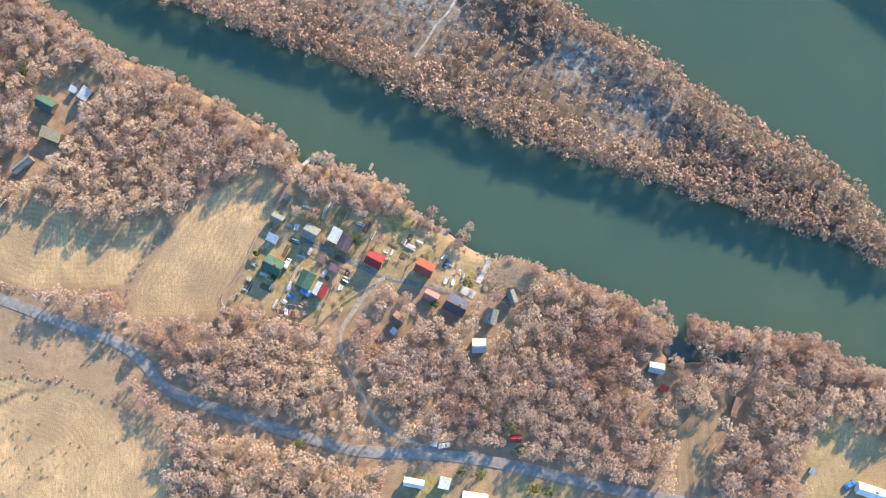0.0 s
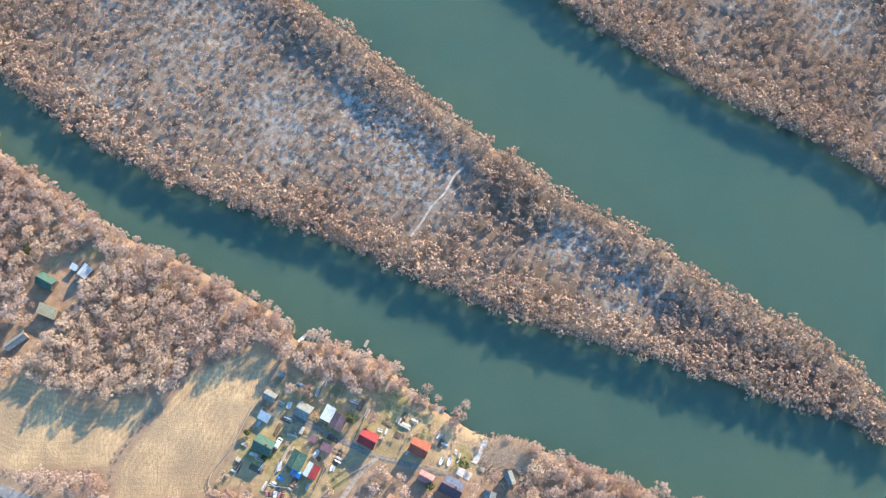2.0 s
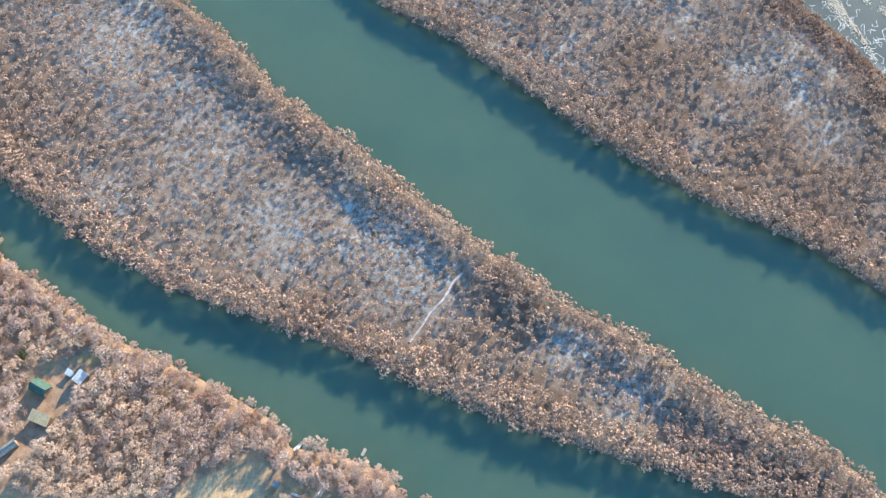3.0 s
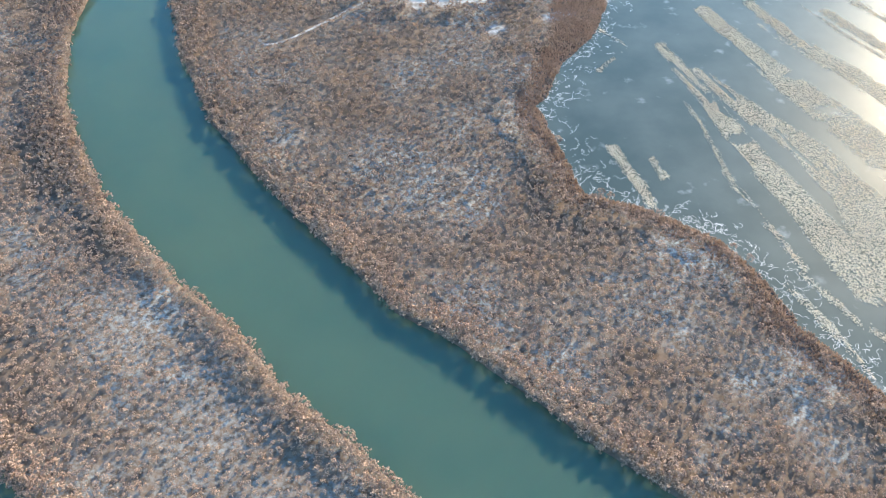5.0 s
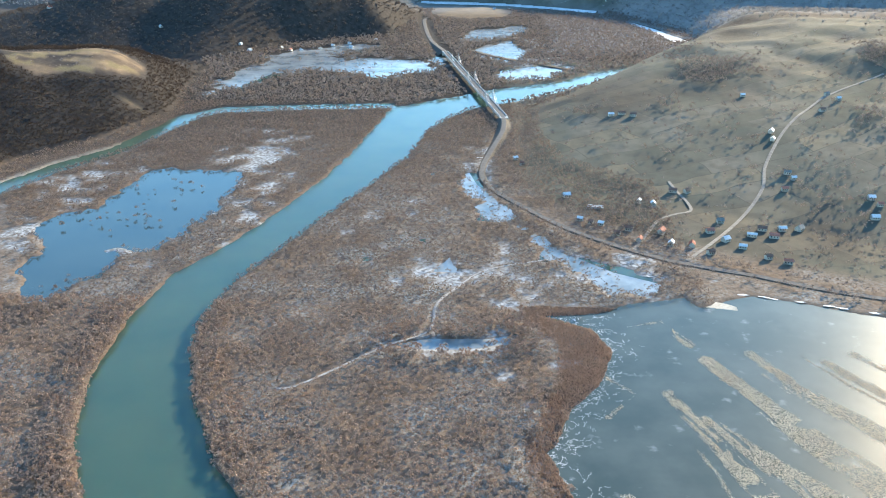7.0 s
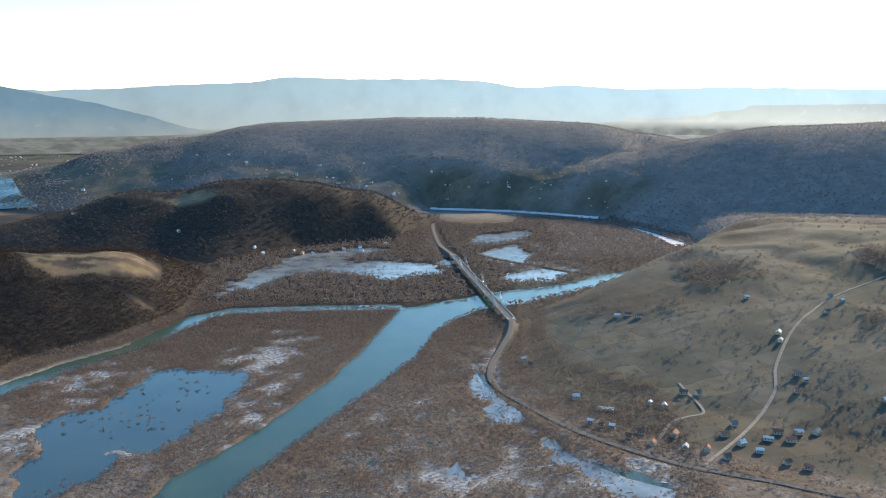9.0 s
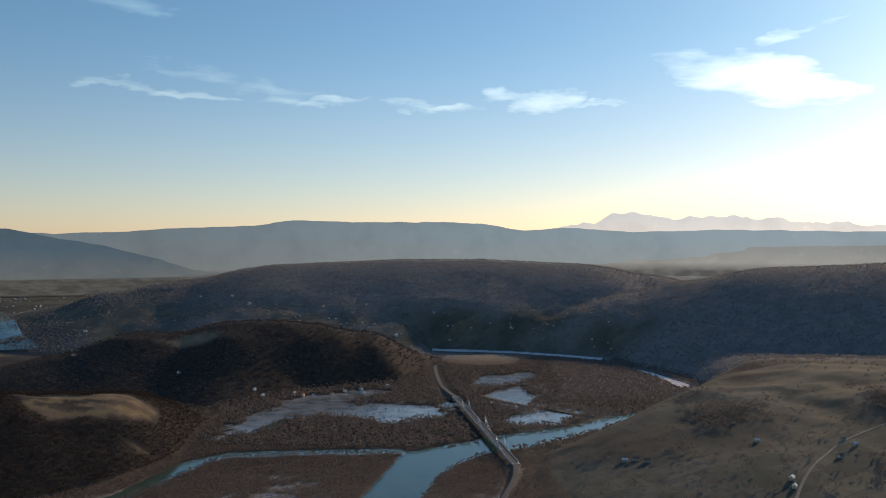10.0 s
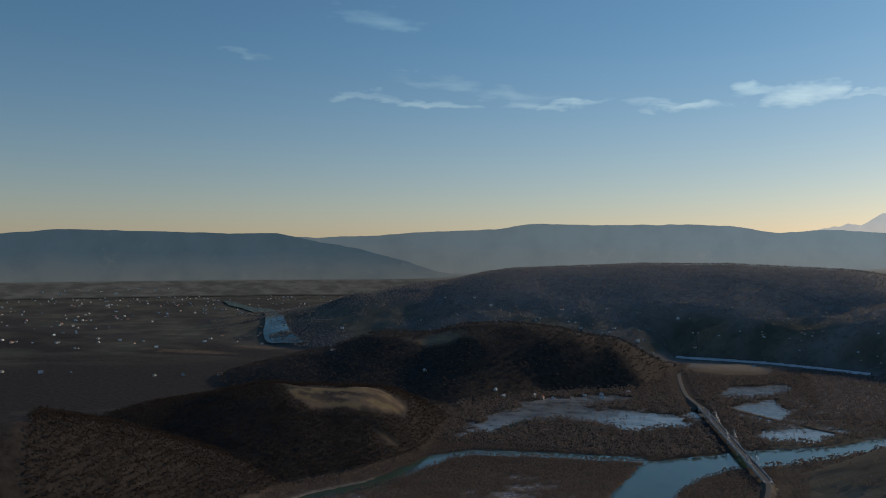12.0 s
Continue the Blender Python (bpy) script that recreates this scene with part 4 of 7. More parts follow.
def on_land(X, Y, gap=0.5):
    return water_depth(X, Y) < -gap


# cabins and sheds on the south bank: x, y, length, depth, turn, wall height, kind of roof, colour
LEAN = -27
CABIN_SPOTS = [
    (-34.6, 18.5, 7.3, 6.0, LEAN, 2.6, "gable", "red"), (-15.7, 15.3, 7.7, 6.0, LEAN, 2.6, "gable", "rust"), (-73.1, 16.4, 8.2, 6.4, LEAN, 2.6, "gable", "green"),
    (-60.6, 11.0, 7.0, 6.2, 63, 2.6, "gable", "green"), (-55.1, 7.2, 5.6, 5.2, 63, 2.4, "gable", "redwhite"), (-58.8, 28.7, 6.2, 6.0, LEAN, 2.8, "gable", "slate"),
    (-49.7, 27.8, 6.2, 4.0, 63, 2.4, "shed", "tin"), (-46.0, 24.6, 6.2, 5.4, 63, 2.7, "gable", "purple"), (-71.9, 34.3, 5.4, 3.6, LEAN, 2.2, "gable", "slate"),
    (-73.7, 26.8, 4.7, 3.4, LEAN, 2.2, "shed", "tin"), (-68.1, 42.4, 3.0, 2.2, LEAN, 2.0, "shed", "slate"), (-50.0, 15.3, 4.7, 3.0, LEAN, 2.1, "shed", "pink"),
    (-55.2, 18.5, 3.0, 2.2, LEAN, 2.0, "shed", "pink"), (-13.3, 4.8, 6.0, 3.9, LEAN, 2.3, "gable", "pink"), (-3.8, 1.4, 9.0, 7.3, LEAN, 2.9, "gable", "solar"),
    (-25.7, -3.9, 5.4, 4.7, LEAN - 10, 2.5, "gable", "brown"), (-27.4, -8.4, 2.4, 2.4, LEAN - 10, 2.0, "shed", "tin"), (9.4, -2.8, 6.2, 4.6, 75, 2.4, "gable", "slate"),
    (4.7, -13.8, 5.6, 5.8, 0, 2.6, "gable", "tin"), (17.1, 4.6, 5.2, 3.2, 110, 2.3, "gable", "slate"), (70.3, -21.9, 6.2, 4.2, -12, 2.4, "gable", "tin"),
    (73.0, -29.2, 3.2, 2.2, -25, 2.0, "shed", "red"), (99.5, -36.2, 8.2, 3.4, 72, 2.4, "shed", "brown"), (126.3, -59.1, 2.2, 2.2, -20, 2.0, "shed", "tin"),
    (146.5, -66.3, 10.8, 4.7, -18, 2.8, "gable", "white"), (-162.4, 79.0, 8.2, 5.6, -28, 2.6, "gable", "green"), (-147.6, 83.1, 5.4, 4.6, 55, 2.4, "gable", "tin"),
    (-152.3, 84.9, 3.0, 2.4, -28, 2.0, "shed", "white"), (-160.0, 67.0, 9.0, 4.4, -22, 3.4, "shed", "tan"), (-171.1, 55.5, 9.7, 3.4, 38, 2.6, "gable", "slate"),
    (18.0, -47.9, 4.3, 2.8, 0, 2.3, "gable", "red"), (-19.6, -64.2, 8.4, 3.4, -10, 2.5, "gable", "white"), (-8.2, -64.1, 4.7, 4.3, 75, 2.4, "shed", "tin"), (2.9, -69.6, 10.3, 4.5, -8, 2.8, "gable", "white"),
]
WAYS_SOUTH = [ROAD, TRACK, LANE]


def south_woods(X, Y):
    ok = on_land(X, Y, -1.2) & (Y < ISLAND_LINE(X) - 4) & clear_of([ROAD], X, Y, 5.6) & clear_of([TRACK, LANE], X, Y, 4.0) & clear_of_houses(X, Y, 3.0)
    for poly in OPEN_LAND:
        ok &= region(poly, X, Y) < -1.0
    return ok


# trees along the water's edge: x, y, crown radius
BANK_TREES = [(-53, 56, 5.2), (-57, 57, 4.0), (-49, 52, 4.8), (-49, 47, 4.4), (-54, 46, 4.6), (-37, 48.5, 4.6), (-40, 46, 3.8), (-25, 44.5, 4.4), (-30, 41, 4.2), (-35, 38.5, 3.0), (-40, 37, 3.6), (-61, 48, 4.2),
              (-50, 42, 4.0), (-58, 36, 3.4), (-64, 37, 3.4), (-33, 26.5, 3.2), (-76, 57, 4.2), (-71, 56, 3.8), (-13, 37, 2.8), (-17, 34, 2.4), (-9, 33.5, 1.9), (-1.3, 27, 3.8), (1.2, 31, 2.6), (-3, 24, 3.2),
              (17, 18.5, 2.2), (-27, 37, 2.4), (-146, 102, 4.6), (-71, 53, 3.4), (71, 0, 5.0), (66, -3, 4.8), (87, -7, 4.6), (93, -8, 4.6), (101, -10, 4.4), (115, -11, 3.9), (124, -12, 4.4), (136, -18, 3.2)]


# stands of a lighter or a redder wood: x, y, radius, tone
WOOD_TONES = [(-122, 34, 20, 1.2), (-98, 32, 13, -1.3), (-68, -44, 26, 0.9), (-42, -14, 9, -0.8), (-78, -28, 12, -0.5), (40, -30, 30, -0.5), (20, -35, 22, 0.3), (-60, -66, 12, 0.8), (118, -45, 22, 0.3)]


def bank_row():
    """Trees that lean out over the water all along the south bank, but for the landing of the cabins."""
    r = np.random.default_rng(12)
    row = []
    for p in smooth_line(S_BANK[:-1], 3.4):
        if -66 < p.x < 34 or 68 < p.x < 85 or r.uniform() < 0.1:
            continue
        row.append((p.x + r.uniform(-1.3, 1.3), p.y + r.uniform(-2.4, 0.9), r.uniform(2.3, 3.9)))
    return row


def reed_belt(X, Y):
    """The strip of land beside the bay that reeds have to themselves."""
    d = -region(BAY, X, Y, 60.0)
    wide = 13 + 10 * fuzz(X, Y, 60, 85) + 26 * np.clip(1.2 - np.hypot((X - 78) / 40, (Y - 555) / 60), 0, 1)
    return (d > -1.0 + 1.5 * fuzz(X, Y, 7, 86)) & (d + 9 * hash2(np.floor(X * 2).astype(np.int64), np.floor(Y * 2).astype(np.int64), 3) < wide + 4) & (X < 215) & (Y > 195) & (Y < 625) & (X > 20)


def build_plants():
    r = np.random.default_rng(3)
    fine = [make_tree(r, r.uniform(6.5, 9.0), r.uniform(3.4, 4.4), 860, 0.82, 0.165, lobes=int(r.integers(24, 34)), limbs=20, flat=0.5, lobe=0.22) for _ in range(7)]
    big = [make_tree(r, r.uniform(6.0, 8.5), r.uniform(3.1, 4.2), 310, 0.80, 0.255, lobes=int(r.integers(22, 30)), limbs=5, flat=0.5, lobe=0.22, sides=3) for _ in range(9)]
    mid = [make_tree(r, r.uniform(4.2, 5.8), r.uniform(1.9, 2.5), 104, 0.78, 0.40, lobes=r.integers(6, 10), limbs=0, sides=3) for _ in range(8)]
    low = [make_tree(r, r.uniform(3.8, 5.2), r.uniform(1.9, 2.5), 40, 1.1, 0.66, lobes=6, limbs=0, sides=3) for _ in range(7)]
    shrub = [puff_tree(r, r.uniform(2.0, 3.2), r.uniform(1.6, 2.3), 70, 0.9, 0.28, limbs=0, sides=3, spread=0.9) for _ in range(6)]
    far = [make_tree(r, r.uniform(4.5, 6.5), r.uniform(2.6, 3.4), 13, 2.0, 1.2, lobes=5, limbs=0, sides=3) for _ in range(6)]
    tiny = [make_tree(r, r.uniform(3.5, 5.0), r.uniform(3.0, 3.8), 10, 2.6, 1.9, lobes=4, limbs=0, sides=3) for _ in range(6)]

    # trees of the south bank that stand apart: things of their own
    X, Y = scatter(-205, 200, -110, 150, 3.8, south_woods)
    extra = np.array(BANK_TREES + bank_row())
    apart = np.ones(len(X), bool)
    for ex, ey, er in extra:
        apart &= np.hypot(X - ex, Y - ey) > er * 0.75
    X, Y = np.concatenate([extra[:, 0], X[apart]]), np.concatenate([extra[:, 1], Y[apart]])
    order = np.argsort(np.minimum(line_distance(S_BANK, X, Y), line_distance(YARDS, X, Y, True)) + rng.uniform(0, 3, len(X)))
    order = np.concatenate([np.arange(len(extra)), order[order >= len(extra)]])
    own, rest = order[:290], order[290:]
    meshes = []
    for wd, tw in fine:
        meshes.append((triangle_mesh("trunk", wd, BARK), triangle_mesh("crown", tw, TWIG_TAN)))
    for n, (wd, tw) in enumerate(fine[:3]):
        meshes.append((meshes[n][0], triangle_mesh("crown", tw, TWIG_RED)))
    Z = np.maximum(ground_height(X, Y), 0)
    for n, i in enumerate(own):
        k = int(rng.integers(0, len(meshes)))
        ob = empty("bare_tree", Matrix.LocRotScale((X[i], Y[i], Z[i]), Euler((0, 0, rng.uniform(0, 6.28))), [extra[i, 2] / 4.6 if i < len(extra) else rng.uniform(0.45, 0.95)] * 3),
                   "bare reddish-brown winter tree on the river bank" if k >= len(fine) else "bare tan-brown winter tree on the river bank", "tree", "trees on the south bank")
        for name, me in zip(("trunk", "crown"), meshes[k]):
            c = new(name, me)
            c.parent = ob
    px, py = X[rest], Y[rest]
    tone = fuzz(px, py, 38, 83)
    for cx, cy, rr, k in WOOD_TONES:
        tone = tone + k * np.clip(1.4 - np.hypot(px - cx, py - cy) / rr, 0, 1)
    size = rng.uniform(0.55, 1.1, len(rest))
    for mat, m, words in ((TWIG_PALE, tone > 0.22, "bare pale straw-brown woodland by the fields"), (TWIG_TAN, (tone <= 0.22) & (tone >= -0.25), "bare brown deciduous woodland by the road"), (TWIG_RED, tone < -0.25, "bare reddish-brown woodland on the river bank")):
        planted("woodland", big, px[m], py[m], size[m], mat, words, "woodland")
    X, Y = scatter(-205, 200, -110, 150, 4.6, lambda x, y: south_woods(x, y) & (rng.uniform(size=x.shape) < 0.95))
    m = rng.uniform(size=len(X)) < 0.4
    planted("undergrowth", shrub, X[m], Y[m], rng.uniform(0.6, 1.1, m.sum()), TWIG_PALE, "pale dead stalks and brush between the trees", "bushes")
    X, Y = X[~m], Y[~m]
    planted("undergrowth", shrub, X, Y, rng.uniform(0.7, 1.3, len(X)), TWIG_RED, "reddish-brown undergrowth between the trees", "bushes")

    # tall willows in a row along both banks of the river
    tall = [puff_tree(r, r.uniform(8.0, 11.5), r.uniform(1.9, 2.6), 130, 1.1, 0.17, limbs=5, sides=3) for _ in range(6)]
    spots = []
    for bank, side in ((ISLAND_SOUTH[:-1], 1), (RIGHT_BANK[9:-1], 1), (ISLAND_NORTH[6:-2], -1)):
        pts = smooth_line(bank, 2.6)
        for p, q in zip(pts[:-1], pts[1:]):
            d = (q - p).normalized()
            if r.uniform() < 0.55 + 0.6 * fuzz(np.array([p.x]), np.array([p.y]), 22, 81)[0]:
                o = r.uniform(0.2, 4.5)
                spots.append((p.x - d.y * o * side, p.y + d.x * o * side))
    spots = np.array(spots)
    planted("bank_willows", tall, spots[:, 0], spots[:, 1], rng.uniform(0.55, 1.05, len(spots)), BRUSH, "tall bare tan willows along the river banks", "trees")

    # the island and the floodplain
    def brush(X, Y):
        ok = on_land(X, Y, -0.9) & (Y > ISLAND_LINE(X)) & (hills(X, Y) < 4) & clear_of([PATH_MARSH, PATH_ISLAND], X, Y, 2.2) & clear_of([MAIN_ROAD], X, Y, 14) & ~reed_belt(X, Y)
        open_spot = np.zeros(X.shape)
        for cx, cy, rr, k in FROST_SPOTS:
            open_spot = np.maximum(open_spot, k * np.clip(1.1 - np.hypot(X - cx, Y - cy) / rr, 0, 1))
        edge = np.clip(1 - (-water_depth(X, Y)) / 9, 0, 1)
        dens = 0.92 + 0.5 * fuzz(X, Y, 26, 70) - 0.12 * open_spot + edge * 0.6 - 1.3 * pan_cover(X, Y)
        return ok & (rng.uniform(size=X.shape) < dens)

    X, Y = scatter(-285, 215, 10, 330, 3.2, brush)
    bankside = np.clip(1.2 - (-water_depth(X, Y)) / 14, 0.0, 0.45)
    sparse = np.zeros(X.shape)
    for cx, cy, rr, k in FROST_SPOTS:
        sparse = np.maximum(sparse, k * np.clip(1.2 - np.hypot(X - cx, Y - cy) / rr, 0, 1))
    planted("willow_brush", mid, X, Y, (rng.uniform(0.55, 0.88, len(X)) + bankside) * np.clip(1 - 0.45 * sparse, 0.4, 1), BRUSH, "bare brown willow brush with frost beneath", "brush")
    X, Y = scatter(-420, 280, 330, 620, 3.4, brush)
    planted("willow_brush", low, X, Y, rng.uniform(0.6, 1.0, len(X)) + np.clip(1.2 - (-water_depth(X, Y)) / 22, 0.0, 0.4), RED_BRUSH, "bare brown willow brush on the floodplain", "brush", wood=False)
    X, Y = scatter(-600, 200, 620, 1330, 4.5, lambda x, y: brush(x, y) & (ground_height(x, y) > 0.0) & (x > -0.62 * y))
    planted("willow_brush", far, X, Y, rng.uniform(0.55, 0.95, len(X)), FAR_BRUSH, "distant bare brush on the marshy floodplain", "brush", wood=False)
    X, Y = scatter(-560, 560, 1330, 2450, 8.5, lambda x, y: on_land(x, y, 3) & (hills(x, y) < 5) & clear_of([MAIN_ROAD], x, y, 20) & (ground_height(x, y) > 0.2) & (region(FAR_RIVER, x, y, 60.0) < -30) & (np.hypot((x + 40) / 110, (y - 2380) / 130) > 1.0))
    planted("far_brush", tiny, X, Y, rng.uniform(1.0, 1.6, len(X)), HILL_TWIGS, "dark distant brush beyond the bridge", "brush", wood=False)

    # tufts of reed and willow standing in the lagoon
    X, Y = scatter(-440, -262, 620, 1010, 13.0, lambda x, y: (water_depth(x, y) > 1) & (region(LAGOON, x, y) > -30) & (rng.uniform(size=x.shape) < 0.16 + 0.5 * fuzz(x, y, 50, 38)))
    planted("lagoon_tufts", low, X, Y, rng.uniform(0.7, 1.7, len(X)), FAR_BRUSH, "dark tufts of reed and willow standing in the lagoon", "reeds", wood=False)

    # and in the flooded pools by the bridge
    X, Y = scatter(-490, 180, 1350, 2130, 17.0, lambda x, y: (water_depth(x, y) > 0) & ((region(LAKE, x, y) > -10) | (region(POOL_A, x, y) > -10) | (region(POOL_B, x, y) > -10) | (region(POOL_C, x, y) > -10)) & (rng.uniform(size=x.shape) < 0.15 + 0.9 * fuzz(x, y, 60, 39)))
    planted("pool_tufts", tiny, X, Y, rng.uniform(0.6, 1.2, len(X)), FAR_BRUSH, "dark tufts of brush in the flooded pools", "brush", wood=False)

    # and all through the flooded meadow below the main road
    X, Y = scatter(-30, 170, 650, 1000, 5.0, lambda x, y: (region(ROADSIDE_POOL, x, y) > -14) & (rng.uniform(size=x.shape) < 0.42 + 0.9 * fuzz(x, y, 22, 46)))
    planted("pool_tufts", far, X, Y, rng.uniform(0.4, 0.85, len(X)), FAR_BRUSH, "brown tufts of brush in the flooded meadow", "brush", wood=False)

    # bare trees and hedges among the village gardens
    X, Y = scatter(40, 640, 690, 1320, 6.5, lambda x, y: (rng.uniform(size=x.shape) < np.where((y < 960) & (x < 430), 0.2, 0.02) + 0.4 * fuzz(x, y, 45, 33)) & clear_of([MAIN_ROAD, HILL_ROAD, VILLAGE_ROAD], x, y, 7) & on_land(x, y, 2))
    planted("village_trees", far, X, Y, rng.uniform(0.6, 1.1, len(X)), HILL_TWIGS, "bare dark trees and hedges in the village gardens", "trees", wood=False)
    # trees and brush along both sides of the main road
    X, Y = scatter(-60, 420, 600, 1260, 4.2, lambda x, y: (line_distance(MAIN_ROAD, x, y) > 6.5) & (line_distance(MAIN_ROAD, x, y) < 17) & on_land(x, y, 1) & (rng.uniform(size=x.shape) < 0.62 + 0.5 * fuzz(x, y, 30, 34)))
    planted("roadside_trees", far, X, Y, rng.uniform(0.5, 0.95, len(X)), HILL_TWIGS, "bare brown trees and brush beside the main road", "trees", wood=False)
    # scrub along the field edges and across the rough pasture
    def scrub(x, y):
        near = np.minimum(line_distance([(-114, 31), (-128, 14), (-130, 8)], x, y), line_distance([(-198, 14), (-167, 6), (-130, 7)], x, y))
        near = np.minimum(near, line_distance([(-200, -24), (-152, -27), (-128, -38), (-106, -47)], x, y))
        return (near < 1.3) | ((region(FIELD_SOUTH, x, y) > 2) & (rng.uniform(size=x.shape) < 0.10 + 0.35 * fuzz(x, y, 18, 37)))

    X, Y = scatter(-205, -90, -110, 45, 2.0, scrub)
    planted("field_scrub", shrub, X, Y, rng.uniform(0.18, 0.5, len(X)), TWIG_RED, "low brown scrub along the field edges", "shrubs", wood=False)

    # woods on the hills
    def hill_wood(X, Y):
        h = hills(X, Y)
        meadow = np.where((X > 40) & (Y < 1800), np.clip(0.93 - 3.0 * np.clip(fuzz(X, Y, 120, 64) - 0.27, 0, 1), 0, 0.935), 0.9 * far_open(X, Y, h))
        meadow = np.where((X < -300) & (Y < 1700), 0, meadow)
        for cx, cy, rx, ry in STRAW_FIELDS:
            meadow = np.where(np.hypot((X - cx) / rx, (Y - cy) / ry) < 0.95, 1, meadow)
        meadow = np.where(region(GOLD_FIELDS, X, Y) > -6, 1, meadow)
        return (h > 5) & (rng.uniform(size=X.shape) < 0.96 - meadow) & (np.abs(X) < Y * 0.95 + 60) & clear_of([HILL_ROAD, MAIN_ROAD], X, Y, 9)

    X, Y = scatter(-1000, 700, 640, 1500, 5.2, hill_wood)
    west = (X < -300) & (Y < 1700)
    planted("hill_woodland", far, X[west], Y[west], rng.uniform(0.8, 1.3, west.sum()), SHADE_WOOD, "bare woodland on the steep western slope, darkened for its shade", "woodland", wood=False)
    planted("hill_woodland", far, X[~west], Y[~west], rng.uniform(0.8, 1.4, (~west).sum()), HILL_TWIGS, "bare brown woodland on the valley slopes", "woodland", wood=False)
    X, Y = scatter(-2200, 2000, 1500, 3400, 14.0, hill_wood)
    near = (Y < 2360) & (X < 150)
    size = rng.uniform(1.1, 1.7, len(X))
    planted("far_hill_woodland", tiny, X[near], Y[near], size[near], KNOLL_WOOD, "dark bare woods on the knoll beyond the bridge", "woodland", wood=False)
    planted("far_hill_woodland", tiny, X[~near], Y[~near], size[~near], HAZY_WOOD, "bare woods on the far ridges, greyed for haze", "woodland", wood=False)

    # hedges along the strip fields of the near hill
    X, Y = scatter(-780, -500, 1160, 1380, 4.5, lambda x, y: region(GOLD_FIELDS, x, y) > 0)
    (s0, b0), (s1, b1) = gold_cells(X, Y), gold_cells(X + 4, Y + 4)
    m = ((s0 != s1) | (b0 != b1)) & (rng.uniform(size=X.shape) < 0.55 + 0.8 * fuzz(X, Y, 40, 69))
    planted("field_hedges", far, X[m], Y[m], rng.uniform(0.3, 0.7, m.sum()), HILL_TWIGS, "bare brown hedges between strip fields", "hedges", wood=False)

    # small bare shrubs in the garden plots
    X, Y = scatter(-92, 14, -8, 46, 2.6, lambda x, y: (region(YARDS, x, y) > 0.5) & clear_of([LANE, TRACK], x, y, 1.6) & clear_of_houses(x, y, 0.6) & (rng.uniform(size=x.shape) < 0.45 + 0.9 * fuzz(x, y, 14, 90)))
    planted("garden_shrubs", shrub, X, Y, rng.uniform(0.25, 0.7, len(X)), TWIG_TAN, "bare tan shrubs and dead stalks in the gardens", "shrubs", wood=False)


def build_reeds():
    """Reed beds standing in the frozen bay: pale tufts and fallen stalks in long streaks."""
    r = np.random.default_rng(15)
    blocks = []
    X, Y = r.uniform(80, 330, 430000), r.uniform(190, 620, 430000)
    a = np.arctan2(-110, 48)
    streak = fuzz(X * np.cos(a) * 0.12 + Y * np.sin(a) * 0.12, -X * np.sin(a) + Y * np.cos(a), 5.0, 95)
    cover = reed_cover(X, Y)
    m = (cover > -1.5) & (region(BAY, X, Y) > 2) & (r.uniform(size=X.shape) < np.clip((cover + 1.2) / 3.2, 0, 1)) & (streak > -0.2 - np.clip(cover, 0, 8) * 0.04)
    X, Y = X[m], Y[m]
    n = len(X)
    ang = a + r.normal(size=n) * 0.8
    L, w = r.uniform(0.6, 1.4, n), r.uniform(0.14, 0.32, n)
    up = r.uniform(0.05, 0.5, n)
    p = np.stack([X, Y, np.full(n, 0.05)], 1)
    d = np.stack([np.cos(ang) * L, np.sin(ang) * L, up], 1)
    s = np.stack([-np.sin(ang) * w, np.cos(ang) * w, np.zeros(n)], 1)
    tris = np.stack([p - s, p + s, p + d], 1)
    tagged(new("reed_beds", triangle_mesh("reed_beds", tris, REED)), "pale golden reeds in streaks across the ice", "reeds", kind="stuff")
    # a smooth belt of brown reeds along the bay's western shore
    X, Y = r.uniform(30, 215, 260000), r.uniform(190, 625, 260000)
    m = reed_belt(X, Y)
    X, Y = X[m], Y[m]
    n = len(X)
    ang = r.uniform(0, 6.28, n)
    p = np.stack([X, Y, np.maximum(ground_height(X, Y), 0)], 1)
    s = np.stack([-np.sin(ang), np.cos(ang), np.zeros(n)], 1) * r.uniform(0.25, 0.5, (n, 1))
    d = np.stack([r.normal(size=n) * 0.4, r.normal(size=n) * 0.4, r.uniform(0.9, 1.6, n)], 1)
    tagged(new("reed_belt", triangle_mesh("reed_belt", np.stack([p - s, p + s, p + d], 1), REED_BROWN)), "dense belt of brown reeds round the frozen bay", "reeds", kind="stuff")
    # white frost lines where the ice meets the shore
    verts, faces = [], []
    for _ in range(650):
        k = int(r.integers(2, 18))
        f = r.uniform()
        x = BAY[k][0] * (1 - f) + BAY[k + 1][0] * f + r.uniform(0, 1) ** 2 * 24
        y = BAY[k][1] * (1 - f) + BAY[k + 1][1] * f + r.uniform(-8, 10)
        h = r.uniform(0, 6.28)
        for step in range(int(r.integers(3, 14))):
            h += r.normal() * 0.9
            nx, ny = x + math.cos(h) * 0.8, y + math.sin(h) * 0.8
            b, ww = len(verts), 0.07
            verts += [(x - math.sin(h) * ww, y + math.cos(h) * ww, 0.06), (x + math.sin(h) * ww, y - math.cos(h) * ww, 0.06), (nx + math.sin(h) * ww, ny - math.cos(h) * ww, 0.06), (nx - math.sin(h) * ww, ny + math.cos(h) * ww, 0.06)]
            faces.append((b, b + 1, b + 2, b + 3))
            x, y = nx, ny
    tagged(new("ice_edges", mesh_of("ice_edges", verts, faces, FILIGREE)), "thin white frost lines on the bay ice", "ice", kind="stuff")


